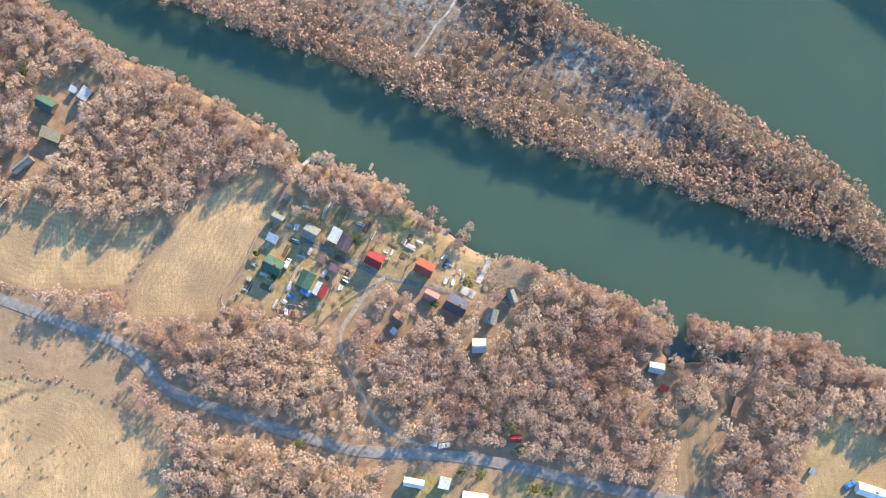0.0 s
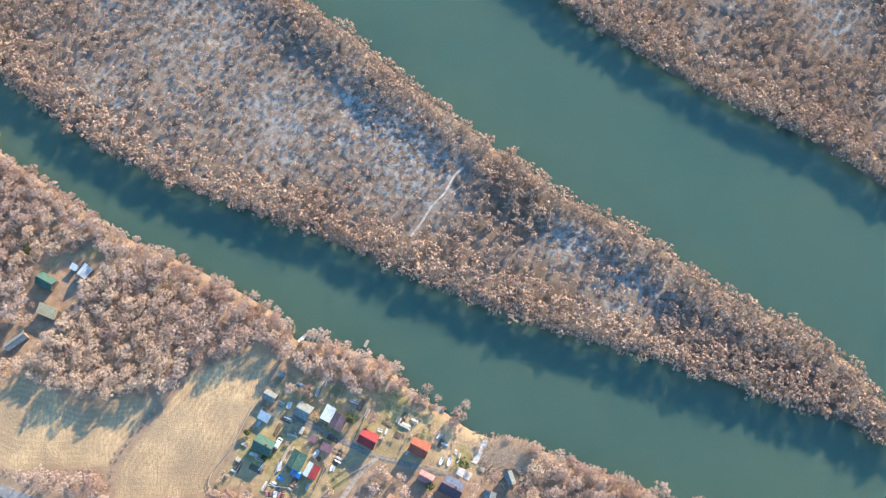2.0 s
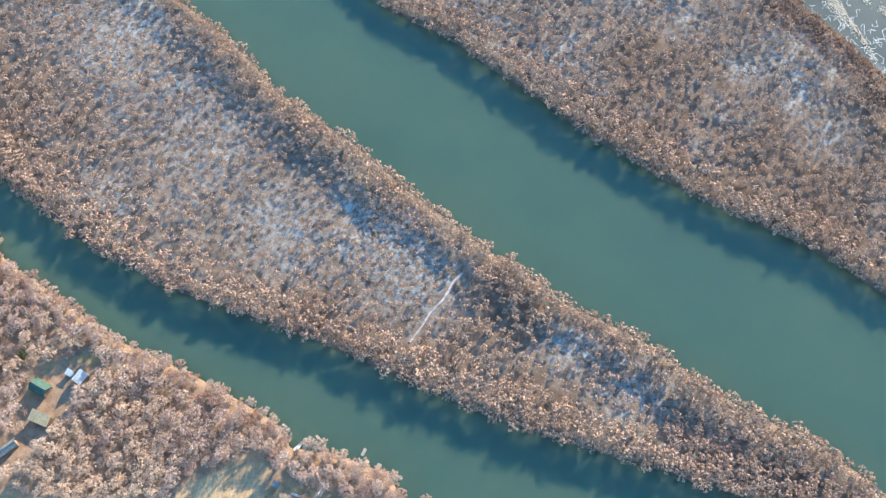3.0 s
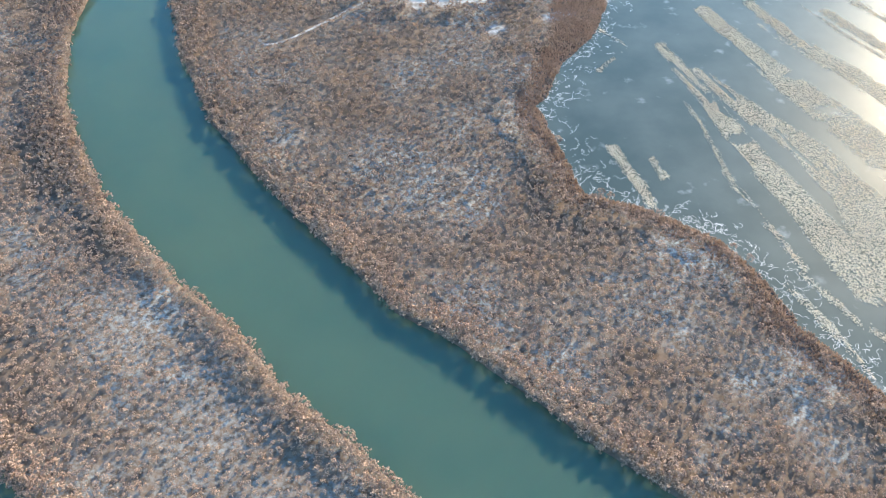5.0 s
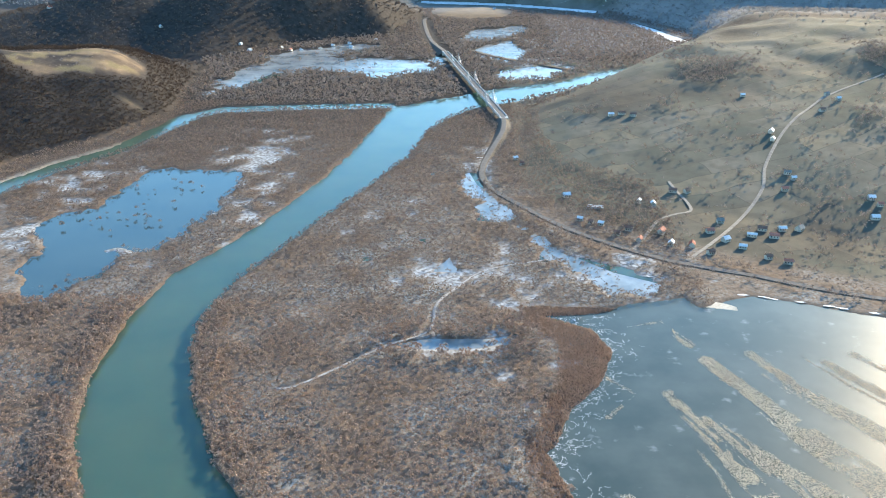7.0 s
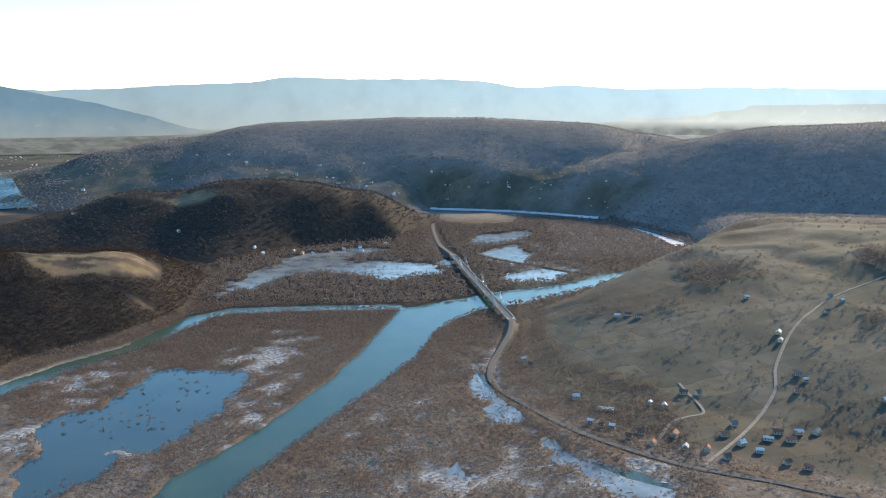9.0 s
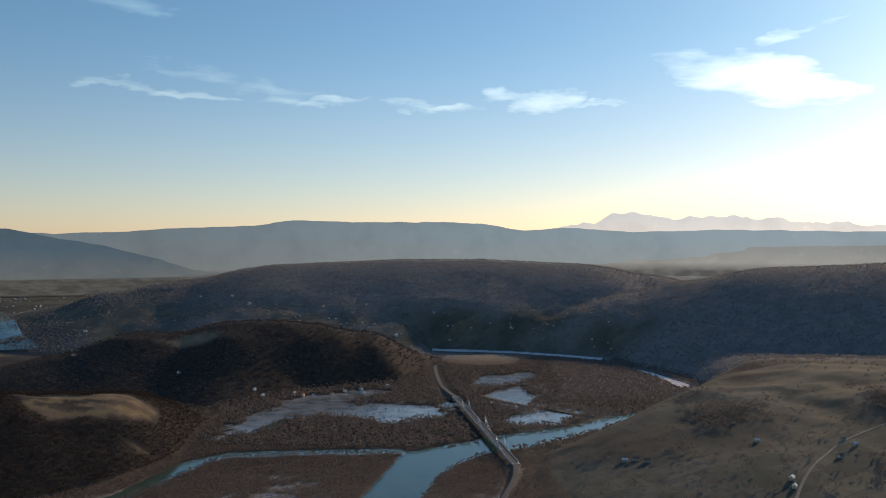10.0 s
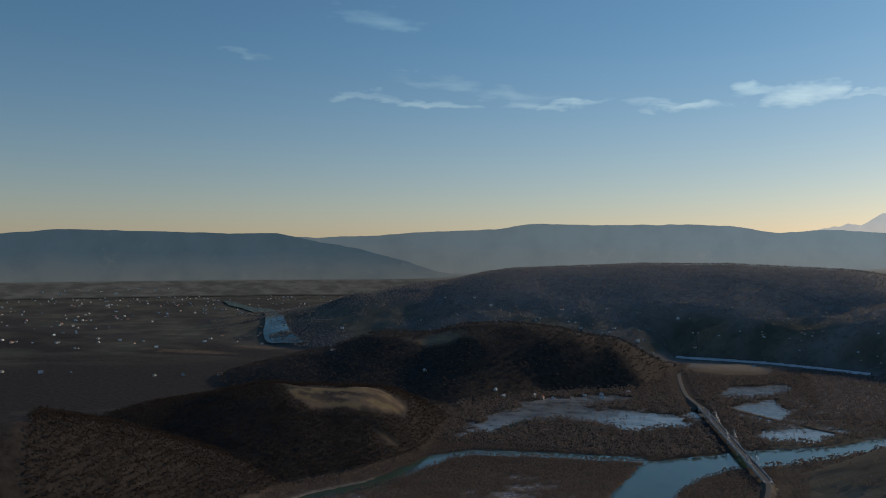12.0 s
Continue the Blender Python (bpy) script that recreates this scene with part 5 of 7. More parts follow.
REED = twig_material("pale_reeds", (0.68, 0.60, 0.46), (0.90, 0.85, 0.74), (0.84, 0.77, 0.63), 0.6)
REED_BROWN = twig_material("brown_reeds", (0.17, 0.122, 0.098), (0.36, 0.262, 0.21), (0.26, 0.186, 0.148), 0.4)
build_plants()
build_reeds()

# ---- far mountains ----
# Self-lit backdrop colours: haze is painted as a ramp over height.
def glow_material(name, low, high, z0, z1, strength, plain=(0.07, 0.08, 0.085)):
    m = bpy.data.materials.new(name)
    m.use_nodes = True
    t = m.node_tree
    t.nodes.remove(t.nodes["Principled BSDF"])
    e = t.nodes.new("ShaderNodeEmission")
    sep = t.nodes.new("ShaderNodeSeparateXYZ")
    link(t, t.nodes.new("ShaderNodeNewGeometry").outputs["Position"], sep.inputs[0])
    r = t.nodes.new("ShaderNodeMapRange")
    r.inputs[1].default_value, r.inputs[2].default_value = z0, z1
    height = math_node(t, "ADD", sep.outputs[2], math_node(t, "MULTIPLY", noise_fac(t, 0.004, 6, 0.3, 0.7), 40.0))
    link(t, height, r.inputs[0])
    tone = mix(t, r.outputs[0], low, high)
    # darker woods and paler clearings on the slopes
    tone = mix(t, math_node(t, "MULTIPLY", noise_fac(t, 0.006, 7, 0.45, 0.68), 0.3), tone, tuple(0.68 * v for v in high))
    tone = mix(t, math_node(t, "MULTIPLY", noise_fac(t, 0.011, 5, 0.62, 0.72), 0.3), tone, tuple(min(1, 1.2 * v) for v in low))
    # the end of the plain below, painted in the same glow
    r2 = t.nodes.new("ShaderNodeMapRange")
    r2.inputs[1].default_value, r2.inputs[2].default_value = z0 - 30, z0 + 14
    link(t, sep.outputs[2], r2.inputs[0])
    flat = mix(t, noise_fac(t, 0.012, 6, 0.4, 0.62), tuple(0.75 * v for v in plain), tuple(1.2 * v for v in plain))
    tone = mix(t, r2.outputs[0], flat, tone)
    # the painted haze is brighter towards the sun
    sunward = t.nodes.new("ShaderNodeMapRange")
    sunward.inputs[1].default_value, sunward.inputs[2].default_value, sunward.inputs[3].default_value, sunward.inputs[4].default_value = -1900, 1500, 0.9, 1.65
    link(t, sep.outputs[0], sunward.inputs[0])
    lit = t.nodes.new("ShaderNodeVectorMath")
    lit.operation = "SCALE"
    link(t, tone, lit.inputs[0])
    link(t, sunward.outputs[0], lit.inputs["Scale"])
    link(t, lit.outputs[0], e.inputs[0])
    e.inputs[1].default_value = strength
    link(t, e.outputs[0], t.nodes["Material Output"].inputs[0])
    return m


def mountain_range(name, distance, profile, jag, mat, label, base=60, foot=0.955, apron=0):
    azs = np.linspace(profile[0][0], profile[-1][0], 400)
    els = np.interp(azs, [p[0] for p in profile], [p[1] for p in profile])
    verts, faces = [], []
    for i, (a, e) in enumerate(zip(azs, els)):
        e = e + jag * noise.fractal((a * 0.8, 3.1, distance), 1.0, 2.0, 5)
        x, y = distance * math.sin(radians(a)), distance * math.cos(radians(a))
        top = EYE + distance * math.tan(radians(e))
        # a glowing apron, added to cover the plain where the ranges shade it
        near = apron / distance if apron else foot * 0.995
        rim = EYE - apron * EYE / (2500 - 2400 * math.log(1 - (apron - 2500) / 2400)) + 3 if apron else base
        verts += [(x * near, y * near, rim), (x * foot, y * foot, base), (x * 0.992, y * 0.992, base + (top - base) * 0.6), (x, y, top), (x * 1.008, y * 1.008, base)]
        if i:
            k = 5 * i
            for j in range(4):
                faces.append((k - 5 + j, k + j, k + j + 1, k - 4 + j))
    return tagged(new(name, mesh_of(name, verts, faces, mat)), label, "mountains", kind="structure")


SNOW_RANGE = [(2, 0.8), (4.6, 1.35), (6.7, 1.7), (7.8, 2.2), (9.6, 2.15), (11.7, 1.9), (14.4, 2.0), (17.7, 1.8), (20.5, 1.5), (30, 1.0), (60, 0.6)]
BLUE_RANGE = [(-70, 1.0), (-47.5, 1.0), (-28.3, 0.85), (-24.4, 1.0), (-20.2, 1.3), (-16.5, 1.4), (-13.8, 1.8), (-9.6, 1.7), (-3.9, 1.7), (-0.8, 1.6), (1.8, 1.1), (4.8, 1.3), (9, 1.0), (15, 1.1), (25, 0.9), (60, 0.8)]
WEST_RANGE = [(-75, 1.2), (-47.5, 1.0), (-44.4, 1.3), (-37.8, 1.2), (-34, 1.1), (-30.9, 1.15), (-28.3, 0.6), (-25.5, 0.1), (-22, -0.8), (-20, -1.3), (-17, -1.75), (-14, -1.95)]
NEAR_RANGE = [(-2, -1.1), (0, -0.8), (5.6, -0.5), (12.7, -0.25), (17.4, 0.0), (25, 0.1), (60, 0.3)]
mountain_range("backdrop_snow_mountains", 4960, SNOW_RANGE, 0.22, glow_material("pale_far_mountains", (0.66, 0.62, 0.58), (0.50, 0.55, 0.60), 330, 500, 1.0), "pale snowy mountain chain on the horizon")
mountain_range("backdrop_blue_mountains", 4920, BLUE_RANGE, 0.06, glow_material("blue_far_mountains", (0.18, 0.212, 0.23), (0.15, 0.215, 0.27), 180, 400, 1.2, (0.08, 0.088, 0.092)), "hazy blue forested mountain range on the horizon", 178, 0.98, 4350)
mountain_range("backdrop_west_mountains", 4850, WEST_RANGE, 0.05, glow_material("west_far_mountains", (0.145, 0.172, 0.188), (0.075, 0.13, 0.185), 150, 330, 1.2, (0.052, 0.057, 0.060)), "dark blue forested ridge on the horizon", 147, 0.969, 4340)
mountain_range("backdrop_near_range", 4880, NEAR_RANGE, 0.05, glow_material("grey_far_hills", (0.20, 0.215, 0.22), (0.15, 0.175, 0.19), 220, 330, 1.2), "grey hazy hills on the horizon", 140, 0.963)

# ---- buildings ----
ROOFS = {
    "red": ((0.16, 0.012, 0.016), (0.24, 0.024, 0.028)), "rust": ((0.18, 0.038, 0.022), (0.27, 0.07, 0.042)), "green": ((0.022, 0.065, 0.048), (0.05, 0.11, 0.085)),
    "slate": ((0.10, 0.12, 0.12), (0.17, 0.19, 0.19)), "tin": ((0.28, 0.34, 0.37), (0.42, 0.47, 0.50)), "purple": ((0.045, 0.032, 0.045), (0.085, 0.062, 0.08)),
    "pink": ((0.24, 0.10, 0.10), (0.34, 0.17, 0.16)), "brown": ((0.12, 0.065, 0.045), (0.20, 0.12, 0.09)), "white": ((0.52, 0.55, 0.58), (0.66, 0.68, 0.70)), "tan": ((0.42, 0.31, 0.15), (0.55, 0.42, 0.23)),
    "tile": ((0.28, 0.10, 0.07), (0.40, 0.17, 0.12)),
}


def roof_material(name, a, c, rough):
    """Ribbed roofing sheet with rust streaks and dirt."""
    m, t, b = material(name, rough)
    co = t.nodes.new("ShaderNodeTexCoord").outputs["Object"]
    col = mix(t, noise_fac(t, 1.3, 6, vector=co), a, c)
    col = mix(t, math_node(t, "MULTIPLY", noise_fac(t, 2.0, 5, 0.5, 0.7, vector=co, stretch=(0, 1.6, 0.25)), 0.5), col, tuple(0.5 * v + 0.02 for v in a))
    link(t, col, b.inputs["Base Color"])
    ribs = node(t, "ShaderNodeTexWave", Scale=1.6, Distortion=0.2)
    ribs.bands_direction = "X"
    link(t, co, ribs.inputs["Vector"])
    bump(t, b, ribs.outputs["Fac"], 0.6, 0.05)
    return m


ROOF_MAT = {k: roof_material(k + "_roof_sheet", a, c, 0.8 if k in ("tin", "white") else 0.85) for k, (a, c) in ROOFS.items()}
ROOF_WORDS = {"red": "red sheet-metal", "rust": "rust-orange", "green": "dark green", "slate": "grey", "tin": "pale blue-grey tin", "purple": "dark purple", "pink": "faded pink", "brown": "brown", "white": "white", "tan": "straw-yellow", "tile": "faded red tile"}
PLASTER = plain_material("weathered_plaster", (0.52, 0.48, 0.42), (0.68, 0.64, 0.57), 1.2)
PLANKS = plain_material("brown_plank_wall", (0.17, 0.11, 0.075), (0.30, 0.21, 0.15), 2.5)
BRICKWORK = plain_material("chimney_brick", (0.30, 0.13, 0.09), (0.42, 0.22, 0.16), 3.0)
DARK_GLASS = plain_material("dark_window_glass", (0.02, 0.025, 0.03), (0.05, 0.06, 0.07), 1.0, 0.1)
PANEL_BLUE = plain_material("solar_cell_glass", (0.02, 0.03, 0.07), (0.05, 0.07, 0.13), 1.0, 0.12)
STEEL = plain_material("pale_steel", (0.55, 0.56, 0.57), (0.70, 0.71, 0.72), 1.5, 0.4, 0.3)
RUBBER = plain_material("black_rubber", (0.02, 0.02, 0.02), (0.035, 0.035, 0.035), 5.0)
WHITE_PAINT = plain_material("white_paint", (0.72, 0.73, 0.74), (0.82, 0.82, 0.82), 1.5, 0.35)
BLUE_PAINT = plain_material("blue_paint", (0.03, 0.16, 0.42), (0.06, 0.26, 0.55), 1.5, 0.4)
GREY_PAINT = plain_material("silver_paint", (0.35, 0.37, 0.40), (0.46, 0.48, 0.50), 1.5, 0.35)
WOOD_GREY = plain_material("weathered_grey_wood", (0.27, 0.23, 0.19), (0.42, 0.37, 0.31), 3.0)
BLUE_TARP = plain_material("blue_tarpaulin", (0.03, 0.20, 0.50), (0.08, 0.32, 0.62), 1.2, 0.5)


def box(bm, x0, x1, y0, y1, z0, z1, bevel=0.0):
    geo = bmesh.ops.create_cube(bm, size=1)
    for v in geo["verts"]:
        v.co = ((x0 + x1) / 2 + v.co.x * (x1 - x0), (y0 + y1) / 2 + v.co.y * (y1 - y0), (z0 + z1) / 2 + v.co.z * (z1 - z0))
    if bevel:
        edges = list({e for v in geo["verts"] for e in v.link_edges})
        bmesh.ops.bevel(bm, geom=edges, offset=bevel, segments=1, affect="EDGES")


def slab(bm, corners, thick):
    """A sheet over four corners, with thickness below it."""
    top = [bm.verts.new(c) for c in corners]
    low = [bm.verts.new((c[0], c[1], c[2] - thick)) for c in corners]
    bm.faces.new(top)
    bm.faces.new(low[::-1])
    for i in range(4):
        j = (i + 1) % 4
        bm.faces.new((top[i], low[i], low[j], top[j]))


def build_house(name, x, y, L, D, turn, wall_h, roof, colour, label, category, group, wall_mat, chimney=False, windows=0, pitch=0.42, z=None):
    ob = empty(name, pose(x, y, (ground_at(x, y) if z is None else z) - 0.15, 0, 0, turn), label, category, group)
    l, d = L / 2 - 0.25, D / 2 - 0.25
    rise = D / 2 * pitch * 2 if roof == "gable" else D * 0.22
    bm = bmesh.new()
    if roof == "gable":
        top = wall_h + rise * (d / (D / 2))
        v = [bm.verts.new(c) for c in [(-l, -d, 0), (l, -d, 0), (l, d, 0), (-l, d, 0), (-l, -d, wall_h), (l, -d, wall_h), (l, d, wall_h), (-l, d, wall_h), (-l, 0, top - 0.08), (l, 0, top - 0.08)]]
        for f in ((0, 1, 5, 4), (2, 3, 7, 6), (1, 2, 6, 9, 5), (3, 0, 4, 8, 7), (3, 2, 1, 0), (4, 5, 9, 8), (8, 9, 6, 7)):
            bm.faces.new([v[i] for i in f])
    else:
        v = [bm.verts.new(c) for c in [(-l, -d, 0), (l, -d, 0), (l, d, 0), (-l, d, 0), (-l, -d, wall_h), (l, -d, wall_h), (l, d, wall_h + rise - 0.1), (-l, d, wall_h + rise - 0.1)]]
        for f in ((0, 1, 5, 4), (2, 3, 7, 6), (1, 2, 6, 5), (3, 0, 4, 7), (3, 2, 1, 0), (4, 5, 6, 7)):
            bm.faces.new([v[i] for i in f])
    body = part("wall", bm, wall_mat, ob)
    l2, d2, th = L / 2 + 0.15, D / 2 + 0.2, 0.12
    if roof == "gable":
        eave, ridge = wall_h - 0.05, wall_h + rise + 0.1
        for s in (-1, 1):
            mat = ROOF_MAT["red" if colour == "redwhite" else "purple" if colour == "solar" else colour]
            if colour == "redwhite" and s > 0:
                mat = ROOF_MAT["white"]
            bm = bmesh.new()
            slab(bm, [(-l2, s * d2, eave), (l2, s * d2, eave), (l2, 0, ridge), (-l2, 0, ridge)][:: 1 if s < 0 else -1], th)
            part("roof_slope", bm, mat, ob, ("white" if colour == "redwhite" and s > 0 else "red") + " roof half" if colour == "redwhite" else "")
        bm = bmesh.new()
        box(bm, -l2, l2, -0.14, 0.14, ridge - 0.06, ridge + 0.06, 0.03)
        part("ridge_cap", bm, ROOF_MAT["brown" if colour in ("redwhite", "solar") else colour], ob)
        if colour == "solar":
            ux = 0.95
            for k in range(6):
                for row in range(2):
                    a = -3.2 + k * 1.1
                    f0, f1 = 0.12 + row * 0.36, 0.12 + row * 0.36 + 0.32
                    bm = bmesh.new()
                    slab(bm, [(a, d2 * (1 - f1), eave + (ridge - eave) * f1 + 0.16), (a, d2 * (1 - f0), eave + (ridge - eave) * f0 + 0.16), (a + ux, d2 * (1 - f0), eave + (ridge - eave) * f0 + 0.16), (a + ux, d2 * (1 - f1), eave + (ridge - eave) * f1 + 0.16)][::-1], 0.05)
                    part("solar_panel", bm, PANEL_BLUE, ob, "dark blue solar panel")
    else:
        bm = bmesh.new()
        slab(bm, [(-l2, -d2, wall_h), (l2, -d2, wall_h), (l2, d2, wall_h + rise + 0.08), (-l2, d2, wall_h + rise + 0.08)], th)
        part("roof", bm, ROOF_MAT[colour], ob)
    if chimney:
        bm = bmesh.new()
        box(bm, l * 0.35 - 0.3, l * 0.35 + 0.3, d * 0.3 - 0.3, d * 0.3 + 0.3, wall_h, wall_h + rise + 0.9, 0.04)
        stack = part("chimney", bm, BRICKWORK, ob, "short brick chimney")
        # a solid black block paints the dark inside of the opening
        bm = bmesh.new()
        box(bm, l * 0.35 - 0.17, l * 0.35 + 0.17, d * 0.3 - 0.17, d * 0.3 + 0.17, wall_h + rise + 0.6, wall_h + rise + 0.92)
        part("flue", bm, RUBBER, stack, "black block for the dark flue opening")
    for k in range(windows):
        for s in (-1, 1):
            bm = bmesh.new()
            wx = -l * 0.6 + k * (1.2 * l / max(windows - 1, 1))
            box(bm, wx - 0.5, wx + 0.5, s * d - 0.04, s * d + 0.04, wall_h * 0.42, wall_h * 0.42 + 1.25, 0.02)
            part("window", bm, DARK_GLASS, body, "dark window glass")
    return ob


for n, (x, y, L, D, turn, wh, roof, colour) in enumerate(CABIN_SPOTS):
    L, D = L * 0.88, D * 0.88
    small = L < 5
    words = "white and red" if colour == "redwhite" else "dark purple" if colour == "solar" else ROOF_WORDS[colour]
    label = f"small {'shed' if small else 'holiday cabin'} with a {words} roof" + (" and solar panels" if colour == "solar" else "")
    build_house("garden_shed" if small else "cabin", x, y, L, D, turn, wh, roof, colour, label, "shed" if small else "cabin", "sheds on the south bank" if small else "cabins on the south bank",
                PLANKS if n % 3 else PLASTER, chimney=(L > 6.5 and roof == "gable" and n % 2 == 0))

# houses of the village on the sunny slope: x, y, length, depth, turn, colour
VILLAGE = [(180, 793, 14, 10, 60, "tile"), (184, 763, 10, 8, 70, "white"), (155, 771, 10, 8, 65, "tile"), (149, 799, 11, 9, -20, "brown"), (203, 759, 11, 9, 75, "rust"), (229, 796, 12, 8, 10, "tile"), (217, 742, 10, 8, 20, "brown"),
           (239, 774, 11, 9, 30, "white"), (246, 824, 10, 8, 0, "slate"), (186, 873, 9, 8, 80, "white"), (172, 880, 9, 7, 70, "white"), (214, 909, 13, 8, -10, "brown"), (229, 906, 10, 8, 30, "brown"), (94, 896, 12, 9, 15, "white"),
           (283, 804, 13, 8, -15, "brown"), (268, 787, 14, 5, -15, "white"), (289, 785, 14, 8, -10, "tile"), (303, 805, 12, 7, 5, "white"), (321, 807, 12, 10, 40, "slate"), (251, 757, 11, 6, -15, "white"), (268, 733, 10, 7, 20, "brown"),
           (283, 723, 12, 6, -15, "tile"), (348, 938, 12, 7, -20, "slate"), (350, 922, 9, 6, 10, "white"), (102, 823, 9, 6, -25, "white"), (112, 814, 8, 6, -25, "brown"), (122, 810, 9, 6, -25, "white"), (135, 786, 10, 7, -25, "brown"),
           (41, 1031, 9, 7, 20, "white"), (48, 1010, 9, 7, 20, "brown"), (412, 863, 11, 8, 0, "white"), (415, 847, 9, 7, 0, "tile")]
VILLAGE += [(364, 1059, 14, 9, 60, "white"), (359, 1035, 10, 8, 60, "white"), (475, 1185, 10, 7, 20, "slate"), (447, 1121, 11, 8, 20, "brown"), (480, 1156, 10, 7, 20, "white"),
            (178, 1172, 12, 7, 0, "white"), (193, 1172, 14, 7, 0, "brown"), (207, 1161, 14, 7, -10, "brown"), (367, 1207, 9, 7, 0, "white"), (642, 1370, 11, 8, 0, "white"), (333, 897, 10, 7, 0, "tile"), (400, 821, 12, 8, 0, "white")]
PLASTER_WARM = plain_material("cream_plaster", (0.40, 0.35, 0.28), (0.54, 0.48, 0.39), 1.2)
for n, (x, y, L, D, turn, colour) in enumerate(VILLAGE):
    build_house("village_house", x, y, L * 0.70, D * 0.70, turn, 3.4, "gable", colour, f"two-storey plastered village house with a {ROOF_WORDS[colour]} roof", "house", "houses of the village", PLASTER_WARM, chimney=n % 2 == 0, windows=3)
bm = bmesh.new()
box(bm, -9, 9, -4, 4, 0, 2.2)
for k in range(9):
    box(bm, -8.9 + k * 2.2, -8.8 + k * 2.2, -4.1, 4.1, 2.2, 2.35)
hall = empty("greenhouse", pose(122, 862, ground_at(122, 862) - 0.1, 0, 0, -10), "long pale blue plastic greenhouse", "greenhouse")
part("cover", bm, ROOF_MAT["tin"], hall)

# ---- the bridge over the river ----
DECK_Z = 9.0
B0, B1 = Vector((28, 1222)), Vector((-82, 1745))


def deck_height(x, y):
    """Road level: up on the bridge, ramped down to the ground at both ends."""
    p = Vector((x, y))
    k = (p - B0).dot(B1 - B0) / (B1 - B0).length_squared
    over = max(-k, k - 1, 0) * (B1 - B0).length
    return 0.8 + max(0.0, (DECK_Z - 0.8) * (1 - over / 200)) if over < 200 else -100


NORTH_ROAD = [(-82, 1745), (-127, 1951), (-160, 2231), (-150, 2330), (-230, 2460)]
SOUTH_ROAD = [(28, 1222), (26, 1150), (0, 1005), (6, 930), (46, 857), (84, 802), (134, 753), (181, 720), (241, 695), (341, 652), (640, 560)]


def embankment(name, line, width, mat, label):
    """A road on an earth bank that widens down to the ground."""
    pts = smooth_line(line, 9.0)
    verts, faces = [], []
    for i, p in enumerate(pts):
        d = (pts[min(i + 1, len(pts) - 1)] - pts[max(i - 1, 0)]).normalized()
        z = max(ground_at(p.x, p.y) + 0.9, deck_height(p.x, p.y), 1.6)
        for o, dz in ((-width / 2 - 1.4 * z, -z - 1), (-width / 2, -0.1), (0, 0), (width / 2, -0.1), (width / 2 + 1.4 * z, -z - 1)):
            verts.append((p.x - d.y * o, p.y + d.x * o, z + dz if abs(o) <= width / 2 else min(z - 0.5, 0.2 if z < 12 else z - 3)))
    for i in range(len(pts) - 1):
        for k in (1, 2):
            a = i * 5 + k
            faces.append((a, a + 5, a + 6, a + 1))
    road = tagged(new(name, mesh_of(name, verts, faces, mat)), label, "road", kind="structure")
    sides = [(i * 5 + k, i * 5 + k + 5, i * 5 + k + 6, i * 5 + k + 1) for i in range(len(pts) - 1) for k in (0, 3)]
    tagged(new("embankment", mesh_of("embankment", verts, sides, EARTH)), "brown grassy road embankment", "embankment", kind="structure")
    return road


EARTH = plain_material("bank_earth", (0.045, 0.038, 0.030), (0.090, 0.074, 0.057), 0.4, 0.95)
embankment("main_road_south", SOUTH_ROAD, 6.5, MAIN_ASPHALT, "two-lane grey main road along the foot of the hill")
embankment("main_road_north", NORTH_ROAD, 8.0, MAIN_ASPHALT, "two-lane grey main road beyond the bridge")


